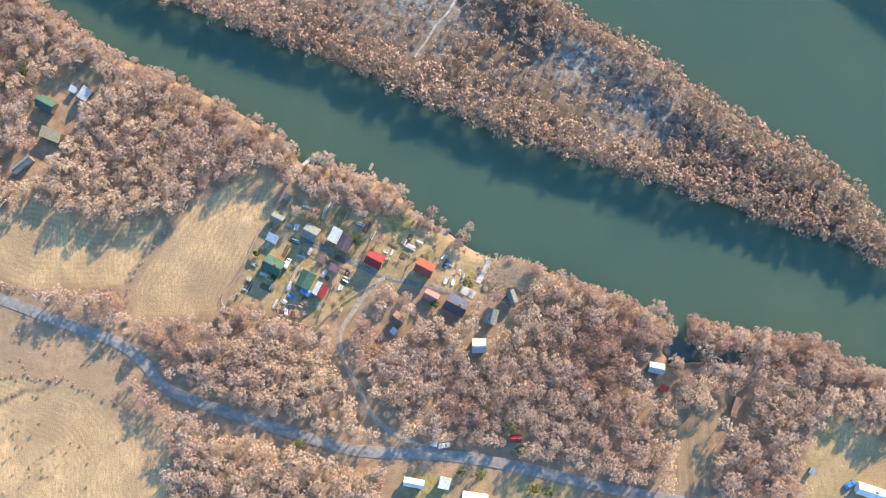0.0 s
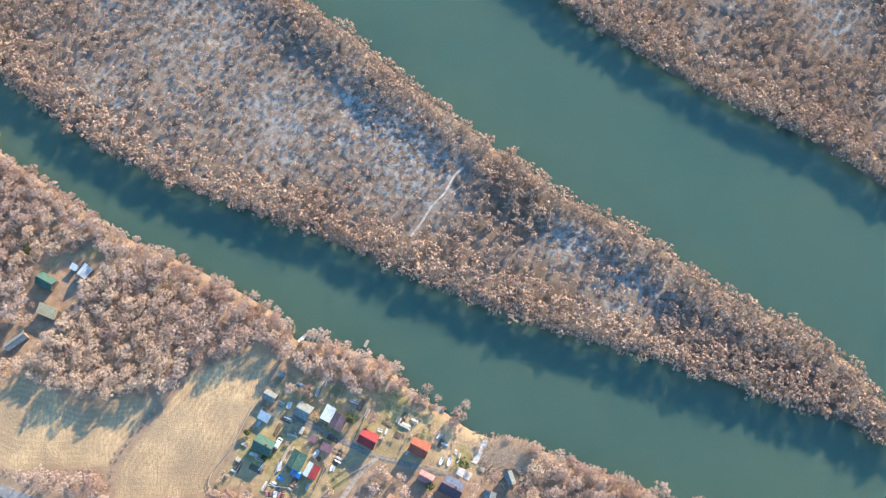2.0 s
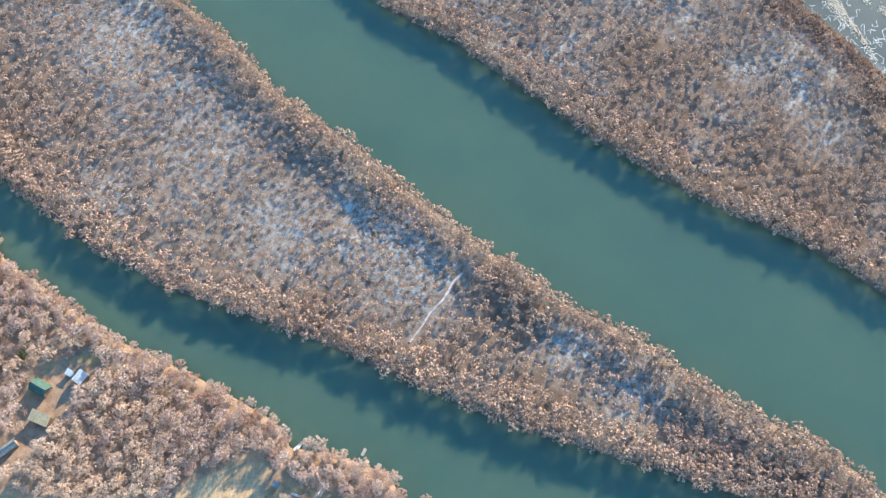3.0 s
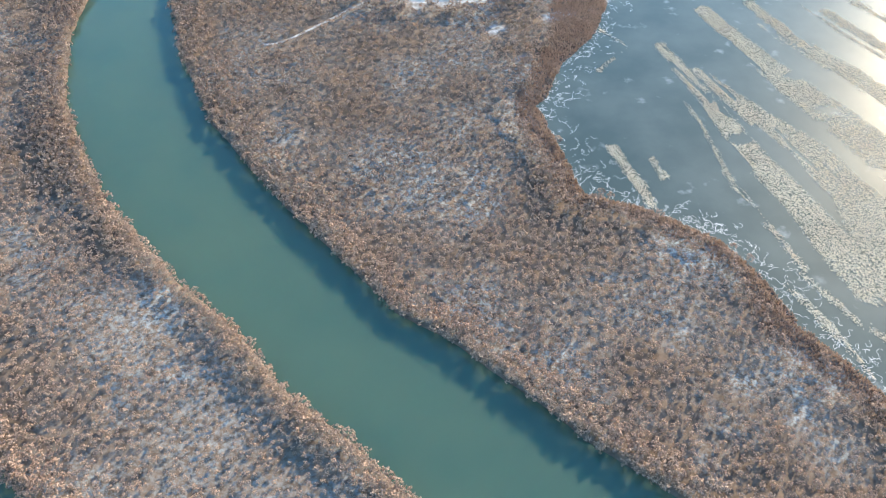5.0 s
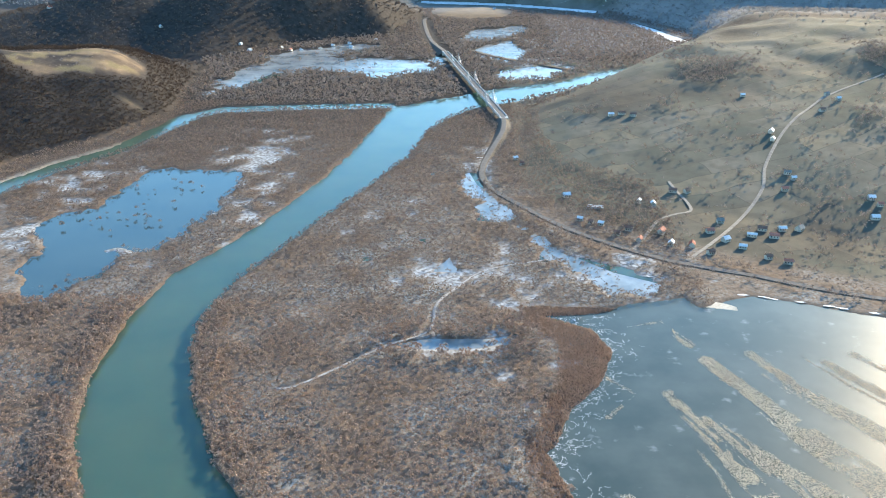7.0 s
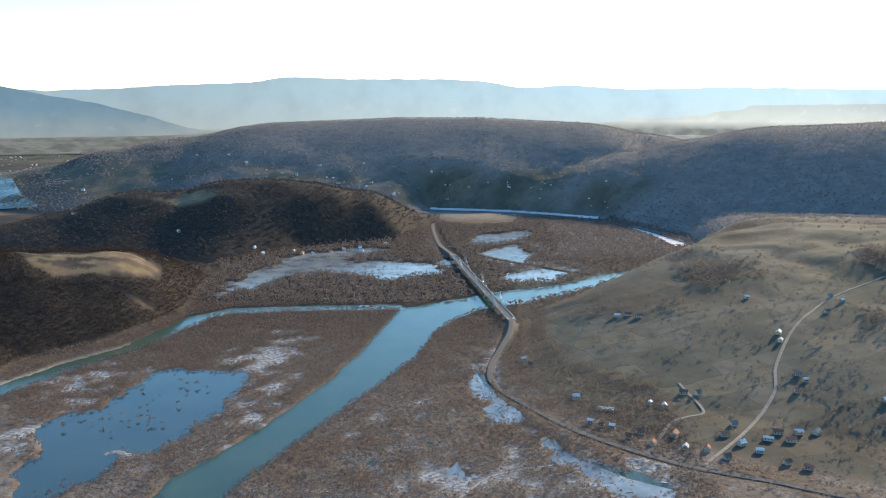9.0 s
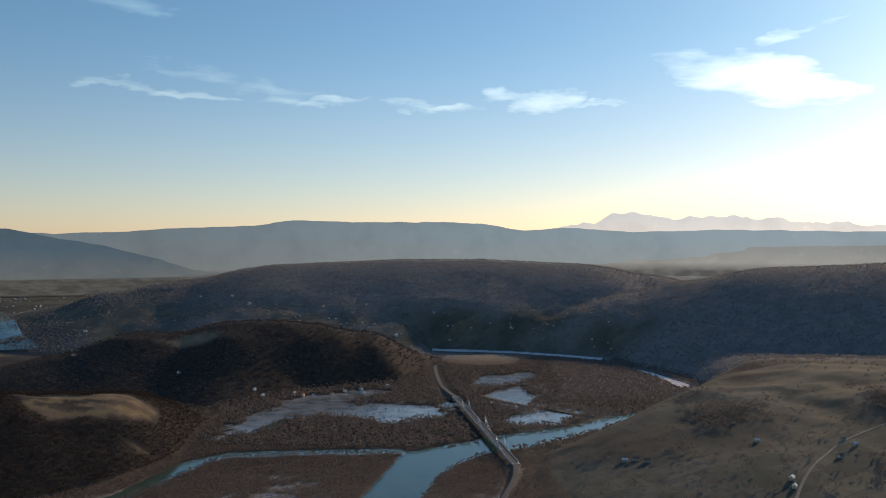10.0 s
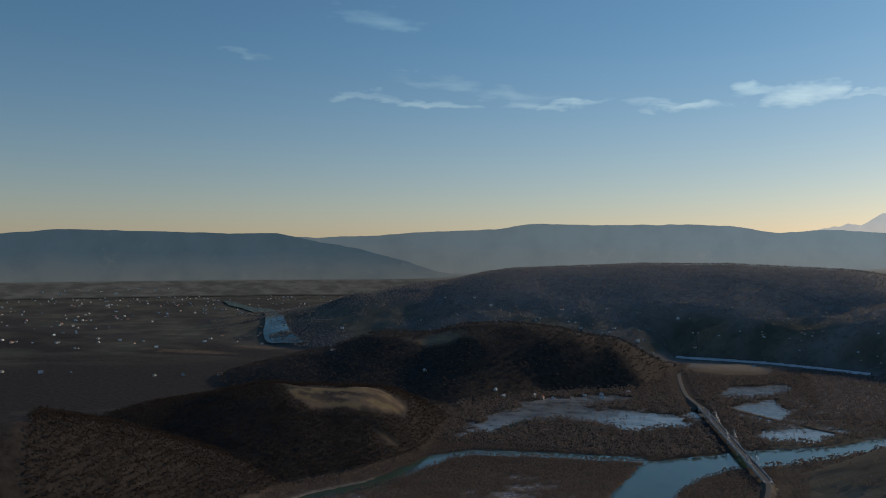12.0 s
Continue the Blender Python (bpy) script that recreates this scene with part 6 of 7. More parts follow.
def build_bridge():
    ob = empty("road_bridge", pose(0, 0, 0), "long pale concrete cable-stayed road bridge over the river", "bridge")
    d = (B1 - B0).normalized()
    s = Vector((-d.y, d.x))
    length = (B1 - B0).length

    def bar(name, a, b, o0, o1, z0, z1, mat, label=""):
        bm = bmesh.new()
        vs = []
        for k in (a, b):
            for o in (o0, o1):
                for z in (z0, z1):
                    p = B0 + d * k + s * o
                    vs.append(bm.verts.new((p.x, p.y, z)))
        for f in ((0, 1, 3, 2), (4, 6, 7, 5), (0, 4, 5, 1), (2, 3, 7, 6), (0, 2, 6, 4), (1, 5, 7, 3)):
            bm.faces.new([vs[i] for i in f])
        bmesh.ops.recalc_face_normals(bm, faces=bm.faces[:])
        return part(name, bm, mat, ob, label)

    n = 16
    for k in range(n):
        bar("deck_segment", length * k / n, length * (k + 1) / n - 0.25, -6.5, 6.5, DECK_Z - 1.6, DECK_Z - 0.1, CONCRETE)
    bar("roadway", 0, length, -4.6, 4.6, DECK_Z - 0.1, DECK_Z + 0.02, MAIN_ASPHALT, "grey asphalt roadway")
    for o in (-6.3, 6.1, -4.9, 4.7):
        bar("parapet", 0, length, o, o + 0.25, DECK_Z - 0.1, DECK_Z + 1.0, CONCRETE if abs(o) > 5.5 else STEEL)
    for k in (50, 100, 175, 250, 330, 415, 470):
        for o in (-4.5, 3.0):
            bar("pier", k - 1, k + 1, o, o + 1.6, -4, DECK_Z - 1.6, CONCRETE)
    for k in (100, 250, 415):
        for o in (-6.9, 5.7):
            bar("pylon", k - 0.9, k + 0.9, o, o + 1.2, DECK_Z - 2, DECK_Z + 17, CONCRETE, "slim white concrete pylon")
            for j in range(1, 6):
                for sign in (-1, 1):
                    cu = bpy.data.curves.new("stay_cable", "CURVE")
                    cu.dimensions, cu.bevel_depth, cu.bevel_resolution = "3D", 0.12, 0
                    sp = cu.splines.new("POLY")
                    sp.points.add(1)
                    a, b = B0 + d * k + s * (o + 0.6), B0 + d * (k + sign * j * 11) + s * (o + 0.6)
                    sp.points[0].co = (a.x, a.y, DECK_Z + 17 - (6 - j) * 1.3, 1)
                    sp.points[1].co = (b.x, b.y, DECK_Z, 1)
                    cu.materials.append(STEEL)
                    c = new("stay_cable", cu)
                    c.parent = ob
    for a in (-9, length - 1):
        bar("abutment", a, a + 10, -6.2, 6.2, -3, DECK_Z - 0.35, CONCRETE, "weathered concrete abutment")
    return ob


build_bridge()
HILL_GRAVEL = plain_material("grey_hill_road", (0.16, 0.145, 0.125), (0.26, 0.24, 0.21), 0.4, 0.95)
way("hill_road", HILL_ROAD, 3.6, HILL_GRAVEL, "pale road climbing the hill from the village", step=8, lift=0.5)
way("village_road", VILLAGE_ROAD, 3.4, HILL_GRAVEL, "pale winding village lane", step=6, lift=0.4)
way("old_causeway", [(-100, 1900), (-20, 1790), (60, 1700), (190, 1590)], 10, EARTH, "dark earth causeway between flooded pools", step=12, lift=1.2)


# ---- small things on the south bank ----
def build_boat(x, y, turn, length, mat, label):
    ob = empty("rowing_boat", pose(x, y, max(ground_at(x, y), 0.0) + 0.02, 0, 0, turn), label, "boat", "boats on the bank")
    bm = bmesh.new()
    rings = []
    for k in range(9):
        u = -1 + k / 4
        half = 0.62 * (1 - abs(u) ** 2.4 * (0.95 if u > 0 else 0.45)) + 0.03
        xk = u * length / 2
        lift = 0.18 * abs(u) ** 3
        rings.append([bm.verts.new((xk, o * half, zz + lift)) for o, zz in ((-1, 0.5), (-0.7, 0.05), (0, 0.0), (0.7, 0.05), (1, 0.5), (0.85, 0.48), (0, 0.12), (-0.85, 0.48))])
    for a, b in zip(rings[:-1], rings[1:]):
        for i in range(8):
            j = (i + 1) % 8
            bm.faces.new((a[i], a[j], b[j], b[i]))
    bm.faces.new(rings[0][::-1])
    bm.faces.new(rings[-1])
    part("hull", bm, mat, ob)
    for k in (-0.18, 0.2):
        bm = bmesh.new()
        box(bm, k * length - 0.12, k * length + 0.12, -0.52, 0.52, 0.36, 0.40)
        part("thwart", bm, WOOD_GREY, ob)


for x, y, turn, mat, label in ((-7.6, 11.0, 65, WHITE_PAINT, "white rowing boat lying on the bank"), (-4.8, 10.6, 70, WHITE_PAINT, "white rowing boat lying on the bank"), (142.8, -38.3, 100, WHITE_PAINT, "pale rowing boat beside the fence")):
    build_boat(x, y, turn, 3.4, mat, label)


for x, y, turn in ((-152.4, 102.3, 30), (-156.6, 104.4, 150), (-66.5, 53.0, 10), (-61.4, 56.5, 40)):
    build_boat(x, y, turn, 3.8, WHITE_PAINT, "pale rowing boat moored under the bank trees")


def build_jetty(x, y, L, W, turn):
    """A plank platform on stakes at the water's edge."""
    ob = empty("jetty", pose(x, y, 0, 0, 0, turn), "small weathered plank jetty on stakes in the river", "jetty", "jetties on the south bank")
    n = max(4, int(L / 0.45))
    for k in range(n):
        bm = bmesh.new()
        box(bm, -L / 2 + L * k / n, -L / 2 + L * (k + 1) / n - 0.05, -W / 2, W / 2, 0.55, 0.62)
        part("plank", bm, WOOD_GREY, ob)
    for px in (-L / 2 + 0.2, L / 2 - 0.2):
        for py in (-W / 2 + 0.1, W / 2 - 0.1):
            bm = bmesh.new()
            bmesh.ops.create_cone(bm, cap_ends=True, segments=8, radius1=0.08, radius2=0.08, depth=3.0, matrix=pose(px, py, -0.6))
            part("stake", bm, BARK, ob)


for spec in ((-36.5, 54.5, 3.0, 1.2, 63), (-31.0, 48.8, 3.2, 1.8, 63), (-23.4, 38.6, 4.0, 1.0, 85), (-8.8, 29.6, 4.0, 2.2, -20), (112.8, -8.4, 3.4, 1.2, 70), (-108.1, 86.5, 3.0, 1.2, 63)):
    build_jetty(*spec)


def build_car(x, y, turn, mat, label, van=False, z=None):
    ob = empty("car", pose(x, y, (ground_at(x, y) if z is None else z) + 0.02, 0, 0, turn), label, "car", "parked cars")
    prof = [(-2.1, 0.35), (-2.1, 0.95), (-1.75, 1.05), (-1.5, 1.9), (1.1, 1.95), (1.7, 1.1), (2.1, 0.95), (2.15, 0.35)] if van else [(-2.1, 0.35), (-2.1, 0.85), (-1.6, 0.95), (-1.1, 1.42), (0.5, 1.42), (1.1, 0.95), (2.0, 0.82), (2.1, 0.35)]
    bm = bmesh.new()
    a = [bm.verts.new((px, -0.85 * (0.86 if pz > 1.1 else 1), pz)) for px, pz in prof]
    b = [bm.verts.new((px, 0.85 * (0.86 if pz > 1.1 else 1), pz)) for px, pz in prof]
    bm.faces.new(a)
    bm.faces.new(b[::-1])
    for i in range(8):
        j = (i + 1) % 8
        bm.faces.new((a[i], b[i], b[j], a[j]))
    bmesh.ops.recalc_face_normals(bm, faces=bm.faces[:])
    part("body", bm, mat, ob)
    bm = bmesh.new()
    slab(bm, [(0.56, -0.66, 1.40), (1.06, -0.74, 1.0), (1.06, 0.74, 1.0), (0.56, 0.66, 1.40)] if not van else [(1.16, -0.66, 1.92), (1.68, -0.74, 1.14), (1.68, 0.74, 1.14), (1.16, 0.66, 1.92)], 0.03)
    part("windscreen", bm, DARK_GLASS, ob)
    for wx in (-1.3, 1.3):
        for wy in (-0.78, 0.78):
            bm = bmesh.new()
            bmesh.ops.create_cone(bm, cap_ends=True, segments=12, radius1=0.33, radius2=0.33, depth=0.2, matrix=pose(wx, wy, 0.33, 90))
            part("wheel", bm, RUBBER, ob)


build_car(-68.2, 17.1, 63, WHITE_PAINT, "white van parked between the cabins", van=True)
build_car(-11.6, -50.4, -8, GREY_PAINT, "silver car parked beside the road")
build_car(-8.6, -50.8, 10, WHITE_PAINT, "white car parked beside the road")
build_car(140.1, -64.1, 30, BLUE_PAINT, "blue car parked by the long white house")
build_car(0, 900, 95, WHITE_PAINT, "white van on the main road", van=True, z=2.2)


def build_slab(name, x, y, L, W, turn, h, mat, label, category):
    ob = empty(name, pose(x, y, ground_at(x, y) - 0.1, 0, 0, turn), label, category)
    n = max(1, int(L / 2))
    for k in range(n):
        bm = bmesh.new()
        box(bm, -L / 2 + L * k / n, -L / 2 + L * (k + 1) / n - 0.04, -W / 2, W / 2, 0, h, 0.03)
        part("slab", bm, mat, ob)


build_slab("boat_ramp", 6.5, 14.0, 9.5, 2.0, 62, 0.35, CONCRETE, "pale concrete ramp down to the river", "ramp")
build_slab("concrete_pad", 0.5, 6.2, 5.5, 3.0, LEAN, 0.25, CONCRETE, "pale concrete pad before the dark cabin", "pad")
build_slab("garden_path", -66.2, 11.5, 11.0, 0.9, 66, 0.22, WOOD_GREY, "pale plank path across a garden plot", "path")
build_slab("garden_path", -64.6, 11.0, 11.0, 0.6, 66, 0.22, WOOD_GREY, "pale plank path across a garden plot", "path")


def build_tarp(x, y, L, W, turn):
    ob = empty("tarpaulin", pose(x, y, ground_at(x, y) - 0.05, 0, 0, turn), "crumpled blue tarpaulin over a pile", "tarpaulin")
    bm = bmesh.new()
    bmesh.ops.create_grid(bm, x_segments=12, y_segments=8, size=0.5)
    for v in bm.verts:
        e = max(abs(v.co.x), abs(v.co.y)) * 2
        v.co = (v.co.x * L, v.co.y * W, (1.1 + 0.35 * noise.noise((v.co.x * 6 + x, v.co.y * 6, 1))) * (1 - e ** 4))
    part("sheet", bm, BLUE_TARP, ob)


build_tarp(-61.1, 6.3, 4.6, 2.8, LEAN)
build_tarp(-66.9, 4.6, 2.6, 1.6, LEAN)


def build_frame_shed(x, y, L, W, turn):
    ob = empty("open_shelter", pose(x, y, ground_at(x, y) - 0.1, 0, 0, turn), "open timber frame with scrap and rusty sheets", "shelter")
    for px in (-L / 2, -L / 6, L / 6, L / 2):
        for py in (-W / 2, W / 2):
            bm = bmesh.new()
            box(bm, px - 0.07, px + 0.07, py - 0.07, py + 0.07, 0, 2.3)
            part("post", bm, WOOD_GREY, ob)
    for py in (-W / 2, 0, W / 2):
        bm = bmesh.new()
        box(bm, -L / 2, L / 2, py - 0.08, py + 0.08, 2.3, 2.45)
        part("beam", bm, WOOD_GREY, ob)
    for k in range(5):
        bm = bmesh.new()
        box(bm, -L / 2 + k * L / 5, -L / 2 + (k + 0.8) * L / 5, -W / 2 + 0.2, 0.1 * W, 0.1, 0.5 + 0.35 * (k % 3), 0.05)
        part("scrap", bm, (ROOF_MAT["pink"], ROOF_MAT["brown"], ROOF_MAT["white"])[k % 3], ob)


build_frame_shed(-68.2, -0.3, 7.4, 4.2, LEAN + 20)


def build_beds():
    r = np.random.default_rng(8)
    for x, y, L, W in ((-69, 22, 6, 2), (-66, 26, 5, 2.4), (-62, 3, 5, 2.4), (-48, 19, 5, 2.6), (-54, 12, 4, 2), (-46, 12, 6, 2.4), (-28, 24, 5, 2.2), (-22, 26, 5, 2.2), (-8, 17, 4, 2.0), (-76, 8, 6, 2.6), (-83, 9, 5, 3), (-38, 31, 5, 2.5), (-24, 20, 3, 3)):
        ob = empty("garden_bed", pose(x, y, ground_at(x, y) - 0.1, 0, 0, LEAN + (90 if r.uniform() < 0.4 else 0)), "bare dark soil bed in a garden plot", "garden bed", "beds in the garden plots")
        bm = bmesh.new()
        bmesh.ops.create_grid(bm, x_segments=14, y_segments=6, size=0.5)
        for v in bm.verts:
            e = max(abs(v.co.x), abs(v.co.y)) * 2
            v.co = (v.co.x * L, v.co.y * W, (0.28 + 0.10 * noise.noise((v.co.x * 14 + x, v.co.y * 9 + y, 0)) + 0.06 * math.cos(v.co.y * 26)) * (1 - e ** 6))
        part("soil", bm, SOIL, ob)


SOIL = plain_material("dark_garden_soil", (0.075, 0.052, 0.036), (0.15, 0.11, 0.075), 2.0, 0.95)
build_beds()


def build_fence(line, label, gap=2.4, h=1.2):
    pts = smooth_line(line, gap)
    ob = empty("fence", pose(0, 0, 0), label, "fence")
    base = bmesh.new()
    box(base, -0.06, 0.06, -0.06, 0.06, -0.3, h)
    me = bpy.data.meshes.new("post")
    base.to_mesh(me)
    base.free()
    me.materials.append(WOOD_GREY)
    zs = ground_height(np.array([p.x for p in pts]), np.array([p.y for p in pts]))
    for p, z in zip(pts, zs):
        c = new("post", me)
        c.parent, c.location = ob, (p.x, p.y, z)
    for hh in (0.55, 1.05):
        for (a, za), (b, zb) in zip(zip(pts, zs), zip(pts[1:], zs[1:])):
            bm = bmesh.new()
            d = (b - a).normalized() * 0.05
            slab(bm, [(a.x - d.y, a.y + d.x, za + hh), (a.x + d.y, a.y - d.x, za + hh), (b.x + d.y, b.y - d.x, zb + hh), (b.x - d.y, b.y + d.x, zb + hh)], 0.12)
            part("rail", bm, WOOD_GREY, ob)


build_fence([(132, -37), (155, -48), (182, -59)], "weathered wooden fence along the garden meadow")
build_fence([(-78, 32), (-85, 17), (-93, 2), (-74, -3), (-56, -7)], "weathered wooden fence round the garden plots")
build_fence([(-44, 38), (-27, 33), (-14, 27)], "weathered wooden fence behind the cabins")
build_fence([(-34, 10), (-46, 3), (-56, -6)], "weathered wooden fence beside the garden plots")


for k, line in enumerate(([(-64, 27), (-56, 42)], [(-52, 23), (-45, 37)], [(-40, 18), (-34, 31)], [(-24, 12), (-16, 27)], [(-77, 18), (-85, 4)], [(-65, 15), (-72, 0)], [(-50, 10), (-56, -4)], [(-63, 30), (-52, 25), (-42, 20)], [(-42, 14), (-52, 19), (-63, 24)])):
    build_fence(line, "pale board fence between two garden plots", 1.8, 1.1)


def build_stack(r, x, y, turn):
    ob = empty("plank_stack", pose(x, y, ground_at(x, y) - 0.06, 0, 0, turn), "loose stack of weathered boards in a garden plot", "planks", "stacks in the garden plots")
    L = r.uniform(1.4, 3.6)
    for k in range(int(r.integers(3, 7))):
        bm = bmesh.new()
        o, w = r.uniform(-0.7, 0.7), r.uniform(0.12, 0.4)
        box(bm, -L / 2 + r.uniform(-0.4, 0.4), L / 2 + r.uniform(-0.4, 0.4), o - w, o + w, 0.02, 0.15 + 0.12 * k, 0.02)
        part("board", bm, (WOOD_GREY, CONCRETE, PLANKS, ROOF_MAT["tin"], ROOF_MAT["white"])[int(r.integers(0, 5))], ob)


def build_stacks():
    r = np.random.default_rng(31)
    X, Y = scatter(-92, 12, -6, 46, 4.6, lambda x, y: (region(YARDS, x, y) > 1) & clear_of([LANE, TRACK], x, y, 2.0) & clear_of_houses(x, y, 0.8) & (r.uniform(size=x.shape) < 0.42))
    for x, y in zip(X, Y):
        build_stack(r, x, y, LEAN + 90 * int(r.integers(0, 2)) + r.uniform(-12, 12))


build_stacks()


def build_bushes():
    r = np.random.default_rng(11)
    for x, y, rad, label in ((-41, 26, 2.2, "dark green bush between the cabins"), (16, -43, 3.4, "yellow-green conifer beside the red hut"), (20, -52, 2.0, "yellow-green bush in a garden plot"), (0, 10, 2.2, "green garden bush on the lawn"),
                             (-62, -50, 2.6, "green evergreen beside the road"), (-12, 2, 1.8, "green bush between the cabins"), (5, -61, 2.4, "dark evergreen by the road"), (-2, -60, 2.0, "dark evergreen by the road"),
                             (30, -67, 2.0, "yellow-green hedge bush beside the road"), (25, -66, 2.0, "yellow-green hedge bush beside the road"), (-80, 21, 1.3, "yellow-green bush in a garden plot"), (-73, 12, 1.2, "small green garden bush"), (-172, 92, 1.8, "yellow-green bush in a garden plot")):
        wd, tw = make_tree(r, rad * 1.9, rad, 420, 0.7, 0.22, lobes=14, limbs=6, flat=0.8)
        ob = empty("evergreen_bush", pose(x, y, ground_at(x, y)), label, "bush", "evergreen bushes")
        for name, tri, mat in (("stem", wd, BARK), ("foliage", tw, EVERGREEN)):
            c = new(name, triangle_mesh(name, tri, mat))
            c.parent = ob


build_bushes()


def build_brushwood():
    r = np.random.default_rng(5)
    n = 3400
    x, y = 17.5 + r.normal(size=n) * 4.6, 12.5 + r.normal(size=n) * 4.2
    m = (water_depth(x, y) < 0.5) & (np.hypot(x - 17.1, y - 4.6) > 3.5)
    x, y = x[m], y[m]
    z = np.maximum(ground_height(x, y), 0) + r.uniform(0.1, 1.1, len(x))
    a = r.normal(0.6, 0.6, len(x))
    L = r.uniform(0.8, 2.2, len(x))
    d = np.stack([np.cos(a) * L, np.sin(a) * L, r.uniform(-0.3, 0.5, len(x))], 1)
    s = np.stack([-np.sin(a), np.cos(a), np.zeros(len(x))], 1) * r.uniform(0.06, 0.16, (len(x), 1))
    p = np.stack([x, y, z], 1)
    tris = np.concatenate([np.stack([p - s, p + s, p + d], 1), np.stack([p + s, p + d - s, p + d + s], 1)])
    tagged(new("felled_reeds", triangle_mesh("felled_reeds", tris, FELLED)), "flattened pale tan reeds and cut brushwood on the bank", "reeds", kind="stuff")


FELLED = twig_material("felled_reeds", (0.34, 0.24, 0.16), (0.62, 0.48, 0.35), (0.50, 0.37, 0.26))
build_brushwood()


# ---- the far shore of the bay ----
def build_ramp():
    ob = empty("sand_ramp", pose(200, 634, 0.0, 0, 0, -12), "pale sandy landing by the frozen bay", "landing")
    bm = bmesh.new()
    n = 14
    top = [bm.verts.new((-12 + 24 * k / n, 5.5 * (1 - (abs(k / n - 0.35) * 1.5) ** 2) + 0.6 * noise.noise((k * 0.7, 0, 0)), 0.9)) for k in range(n + 1)]
    low = [bm.verts.new((-13 + 26 * k / n, -4.5 - 0.8 * noise.noise((k * 0.9, 5, 0)), 0.02)) for k in range(n + 1)]
    for k in range(n):
        bm.faces.new((low[k], low[k + 1], top[k + 1], top[k]))
    part("sand", bm, PALE_SAND, ob)


PALE_SAND = plain_material("pale_landing_sand", (0.48, 0.41, 0.31), (0.64, 0.57, 0.46), 0.5, 0.95)
build_ramp()
SNOW = plain_material("old_snow", (0.42, 0.45, 0.48), (0.60, 0.62, 0.65), 0.4, 0.8)


def build_snow_edge():
    """Broken snow along the shore under the main road."""
    r = np.random.default_rng(4)
    for x, y in ((224, 655.5), (241, 652.5), (247, 650), (268, 644.5), (290, 638), (299, 634), (322, 627), (343, 620), (-2, 968), (-4, 1040), (2, 1075), (150, 690)):
        ob = empty("snow_patch", pose(x, y, max(ground_at(x, y), 0.05) + 0.02, 0, 0, r.uniform(-30, 0)), "patch of old white snow on the shore", "snow", "snow patches on the far shore")
        bm = bmesh.new()
        rim = [bm.verts.new((math.cos(a) * r.uniform(2.5, 6.5), math.sin(a) * r.uniform(0.8, 2.0), 0)) for a in np.linspace(0, 6.28, 16, endpoint=False)]
        mid = bm.verts.new((0, 0, 0.14))
        for k in range(16):
            bm.faces.new((rim[k], rim[(k + 1) % 16], mid))
        part("snow", bm, SNOW, ob)


build_snow_edge()

# ---- the far town, villages and river on the plain ----
def drawn_in(az_deg, far):
    """A place on the plain, by bearing and true distance, as it lies in the drawn-together plain; with its scale."""
    d = far if far < 2500 else 2500 + 2400 * (1 - math.exp(-(far - 2500) / 2400))
    return d * math.sin(radians(az_deg)), d * math.cos(radians(az_deg)), d / far


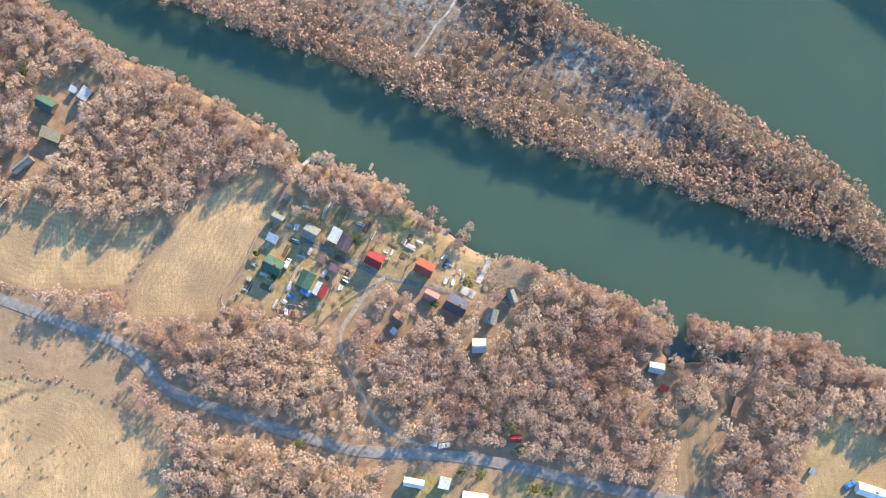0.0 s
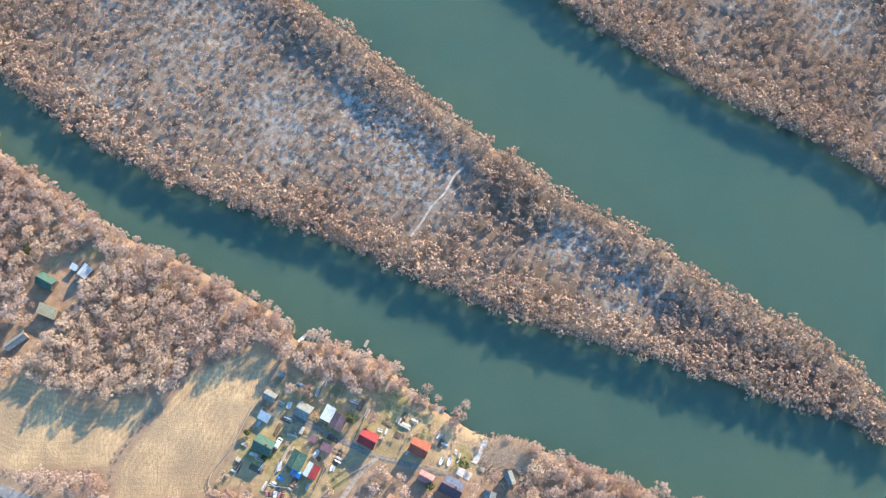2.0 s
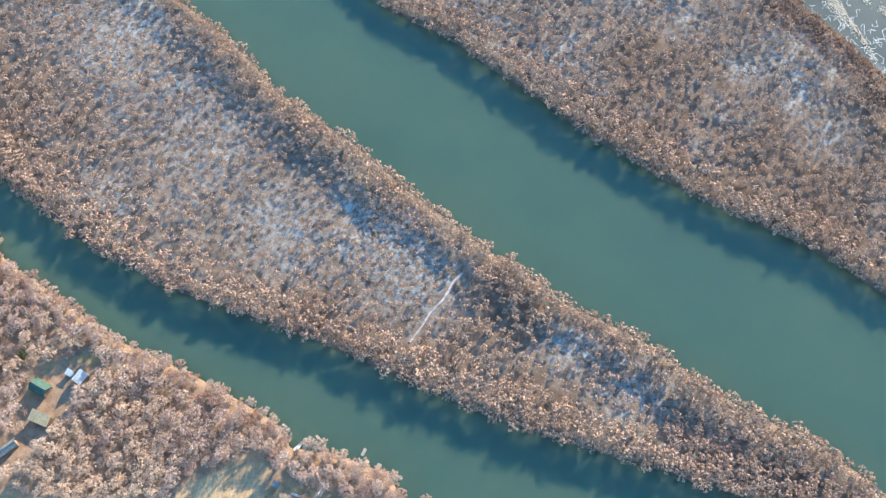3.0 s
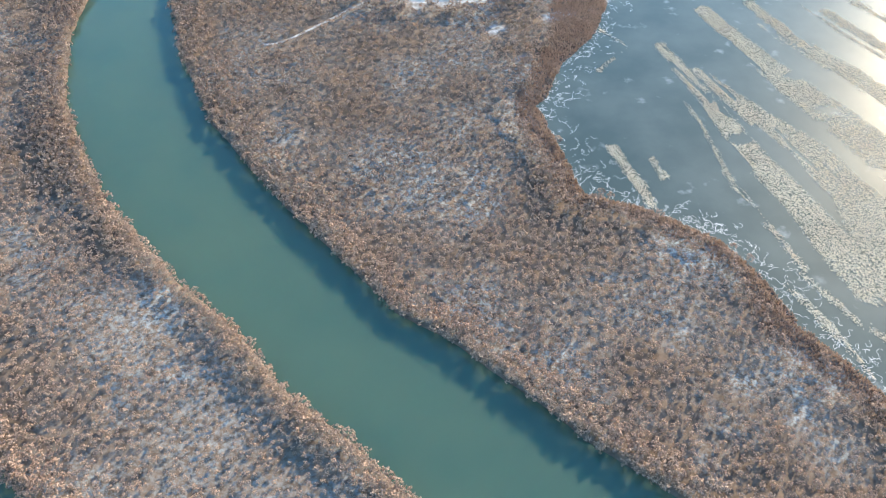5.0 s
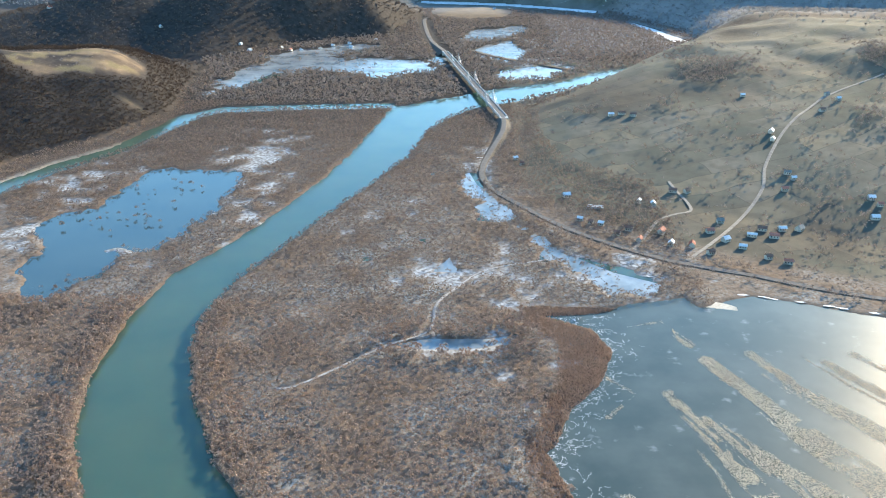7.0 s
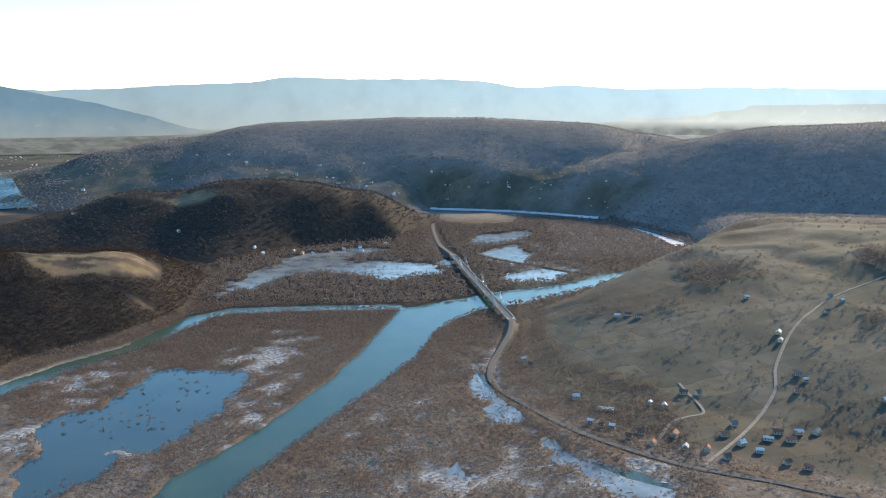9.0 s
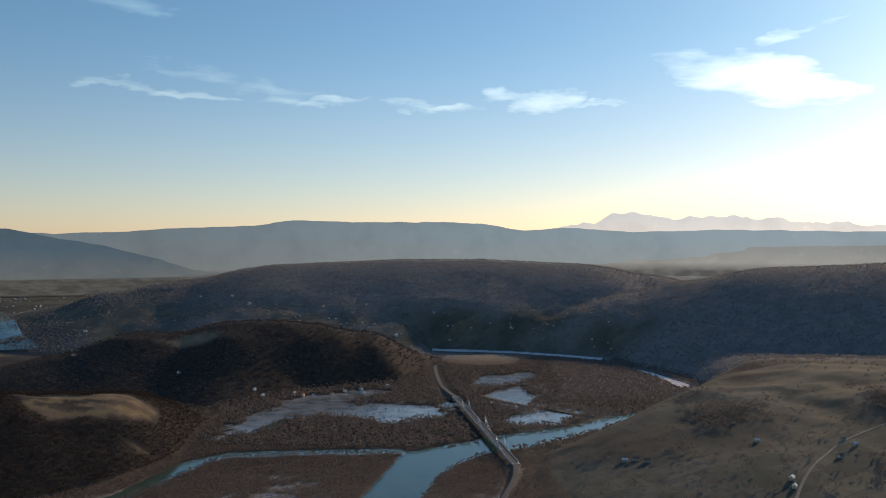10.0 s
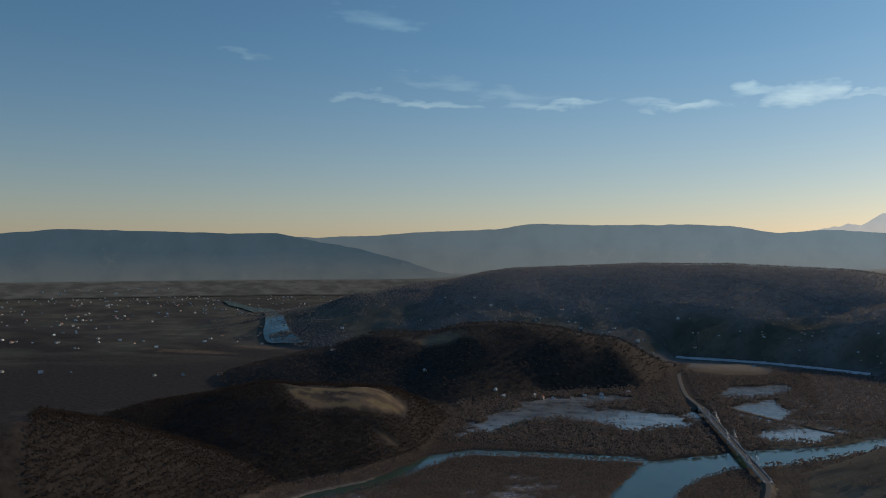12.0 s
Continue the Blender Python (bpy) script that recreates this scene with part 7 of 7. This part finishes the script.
def build_town():
    r = np.random.default_rng(21)
    kinds = []
    for wall, roof, height in ((PLASTER, "white", 4.0), (PLASTER, "tile", 4.0), (ROOF_MAT["white"], "tin", 5.0), (PLASTER, "slate", 4.5)):
        ob = build_house("town_house", 0, 0, 13, 9, 0, height, "gable", roof, f"small distant town house with a {ROOF_WORDS[roof]} roof", "house", "houses of the far town", wall, z=-300)
        kinds.append(ob)
    spots = []
    while len(spots) < 360:
        az_deg, far = r.uniform(-50, -24), 2900 + 3900 * r.uniform(0, 1) ** 0.8
        x, y, k = drawn_in(az_deg, far)
        if fuzz(np.array([x]), np.array([y]), 420, 77)[0] > -0.1 and hills(np.array([x]), np.array([y]))[0] < 8:
            spots.append((x, y, k))
    for x, y in ((-510, 1759), (-486, 1760), (-418, 1787), (-360, 1810), (-328, 1839), (-290, 1841), (-248, 1912), (-430, 1800), (-390, 1795), (-300, 1870), (-971, 1890), (-682, 1794), (-1004, 2841), (-892, 2797), (-732, 2695), (-481, 2621),
                 (-207, 2764), (-431, 2768), (-41, 2801), (-296, 2565), (51, 2663), (-560, 2740), (-620, 2660), (-150, 2690), (120, 2760), (-380, 2640), (-820, 2740), (-1274, 2568), (-665, 1677), (-1821, 1667), (-1657, 1728), (-1350, 1788), (-1400, 1760), (-1720, 1700), (-1250, 1800)):
        spots.append((x + r.uniform(-8, 8), y + r.uniform(-8, 8), 1.0))
    # hamlets among the fields at the foot of the far ridge
    while len(spots) < 480:
        x, y = r.uniform(-1050, 520), r.uniform(2430, 2880)
        X, Y = np.array([x]), np.array([y])
        if far_open(X, Y, hills(X, Y))[0] * (0.6 + fuzz(X, Y, 150, 78)[0]) > r.uniform(0.2, 0.9) and region(FAR_RIVER, X, Y, 60.0)[0] < -35:
            spots.append((x, y, 0.6))
    zs = ground_height(np.array([s[0] for s in spots]), np.array([s[1] for s in spots]))
    order = sorted(range(len(spots)), key=lambda i: math.hypot(spots[i][0], spots[i][1]))
    for i in order[:290]:
        x, y, k = spots[i]
        m = Matrix.LocRotScale((x, y, zs[i] - 0.3), Euler((0, 0, r.uniform(0, 3.14))), [k * r.uniform(0.5, 0.95)] * 3)
        copy_thing(kinds[int(r.integers(0, 4))], m)
    # the houses farther off, too small to pick apart
    for part_name, mat, corners, sides, words in (
            ("far_town_walls", PLASTER, [(-6, -4, 0), (6, -4, 0), (6, 4, 0), (-6, 4, 0), (-6, -4, 4), (6, -4, 4), (6, 4, 4), (-6, 4, 4), (-6, 0, 7), (6, 0, 7)], [(0, 1, 5, 4), (2, 3, 7, 6), (1, 2, 6, 9, 5), (3, 0, 4, 8, 7)], "pale plastered houses of the far town"),
            ("far_town_roofs", ROOF_MAT["white"], [(-6.6, -4.8, 3.7), (6.6, -4.8, 3.7), (6.6, 0, 7.3), (-6.6, 0, 7.3), (6.6, 4.8, 3.7), (-6.6, 4.8, 3.7)], [(0, 1, 2, 3), (3, 2, 4, 5)], "pale sunlit roofs of the far town")):
        verts, faces = [], []
        for i in order[290:]:
            x, y, k = spots[i]
            turn, size, first = 2.4 * i, k * (0.55 + 0.4 * ((i * 7) % 10) / 10), len(verts)
            c, q = math.cos(turn) * size, math.sin(turn) * size
            verts += [(x + vx * c - vy * q, y + vx * q + vy * c, zs[i] - 0.3 + vz * size) for vx, vy, vz in corners]
            faces += [tuple(first + v for v in f) for f in sides]
        tagged(new(part_name, mesh_of(part_name, verts, faces, mat)), words, "houses", kind="stuff")
    for ob in kinds:
        for c in ob.children_recursive:
            bpy.data.objects.remove(c)
        bpy.data.objects.remove(ob)


def build_block(x, y, z, k, turn):
    ob = empty("apartment_block", Matrix.LocRotScale((x, y, z - 0.5), Euler((0, 0, turn)), (k, k, k)), "pale distant concrete apartment block", "building", "apartment blocks of the far town")
    bm = bmesh.new()
    box(bm, -16, 16, -6, 6, 0, 30)
    part("wall", bm, WHITE_PAINT, ob)
    bm = bmesh.new()
    box(bm, -16.3, 16.3, -6.3, 6.3, 30, 31)
    part("roof", bm, CONCRETE, ob)
    for row in range(9):
        bm = bmesh.new()
        for c in range(10):
            box(bm, -14.6 + c * 3.1, -13.2 + c * 3.1, -6.06, -5.98, 1.4 + row * 3.2, 2.9 + row * 3.2)
        part("window_row", bm, DARK_GLASS, ob)


build_town()
for n, (a, far) in enumerate(((-45.2, 7600), (-44.6, 7900), (-43.9, 7700), (-43.2, 8000), (-42.6, 7700), (-41.8, 7500), (-40.2, 7700), (-39.6, 7900), (-38.6, 7600), (-37.9, 7800), (-44.2, 7300), (-41.0, 7200))):
    x, y, k = drawn_in(a, far * 0.88)
    build_block(x, y, ground_at(x, y), 0.7 * k, 0.4 + 0.3 * (n % 3))


def far_water(name, outline, label):
    cx, cy = sum(p[0] for p in outline) / len(outline), sum(p[1] for p in outline) / len(outline)
    ring = smooth_line(outline + [outline[0]], 25)[:-1]
    bm = bmesh.new()
    zs = ground_height(np.array([p.x for p in ring]), np.array([p.y for p in ring]))
    vs = [bm.verts.new((p.x, p.y, z + 4.0)) for p, z in zip(ring, zs)]
    f = bm.faces.new(vs)
    bmesh.ops.triangulate(bm, faces=[f])
    me = bpy.data.meshes.new(name)
    bm.to_mesh(me)
    bm.free()
    me.materials.append(WATER)
    tagged(new(name, me), label, "river", kind="structure")


far_water("far_river", [(-2377, 3469), (-2280, 3433), (-2107, 3330), (-1985, 3310), (-1800, 3010), (-1608, 2745), (-1479, 2563), (-1359, 2439), (-1432, 2440), (-1508, 2462), (-1606, 2590), (-1714, 2779), (-1929, 3101), (-2149, 3290), (-2256, 3346)],
          "bright bend of the river on the far plain")


def build_river_island():
    """A wooded islet in the far bend."""
    r = np.random.default_rng(2)
    n = 260
    a, q = r.uniform(0, 6.28, n), np.sqrt(r.uniform(0, 1, n))
    x, y = -1507 + 46 * q * np.cos(a) - 10 * q * np.sin(a), 2544 + 34 * q * np.sin(a)
    z = ground_height(x, y) + 1.5
    p = np.stack([x, y, z], 1)
    s = r.normal(size=(n, 3)) * (5, 5, 1)
    tris = np.stack([p - s, p + s, p + np.stack([r.normal(size=n) * 2, r.normal(size=n) * 2, r.uniform(3, 8, n)], 1)], 1)
    tagged(new("far_island_brush", triangle_mesh("far_island_brush", tris, HAZY_WOOD)), "dark wooded islet in the far river bend", "woodland", kind="stuff")


build_river_island()
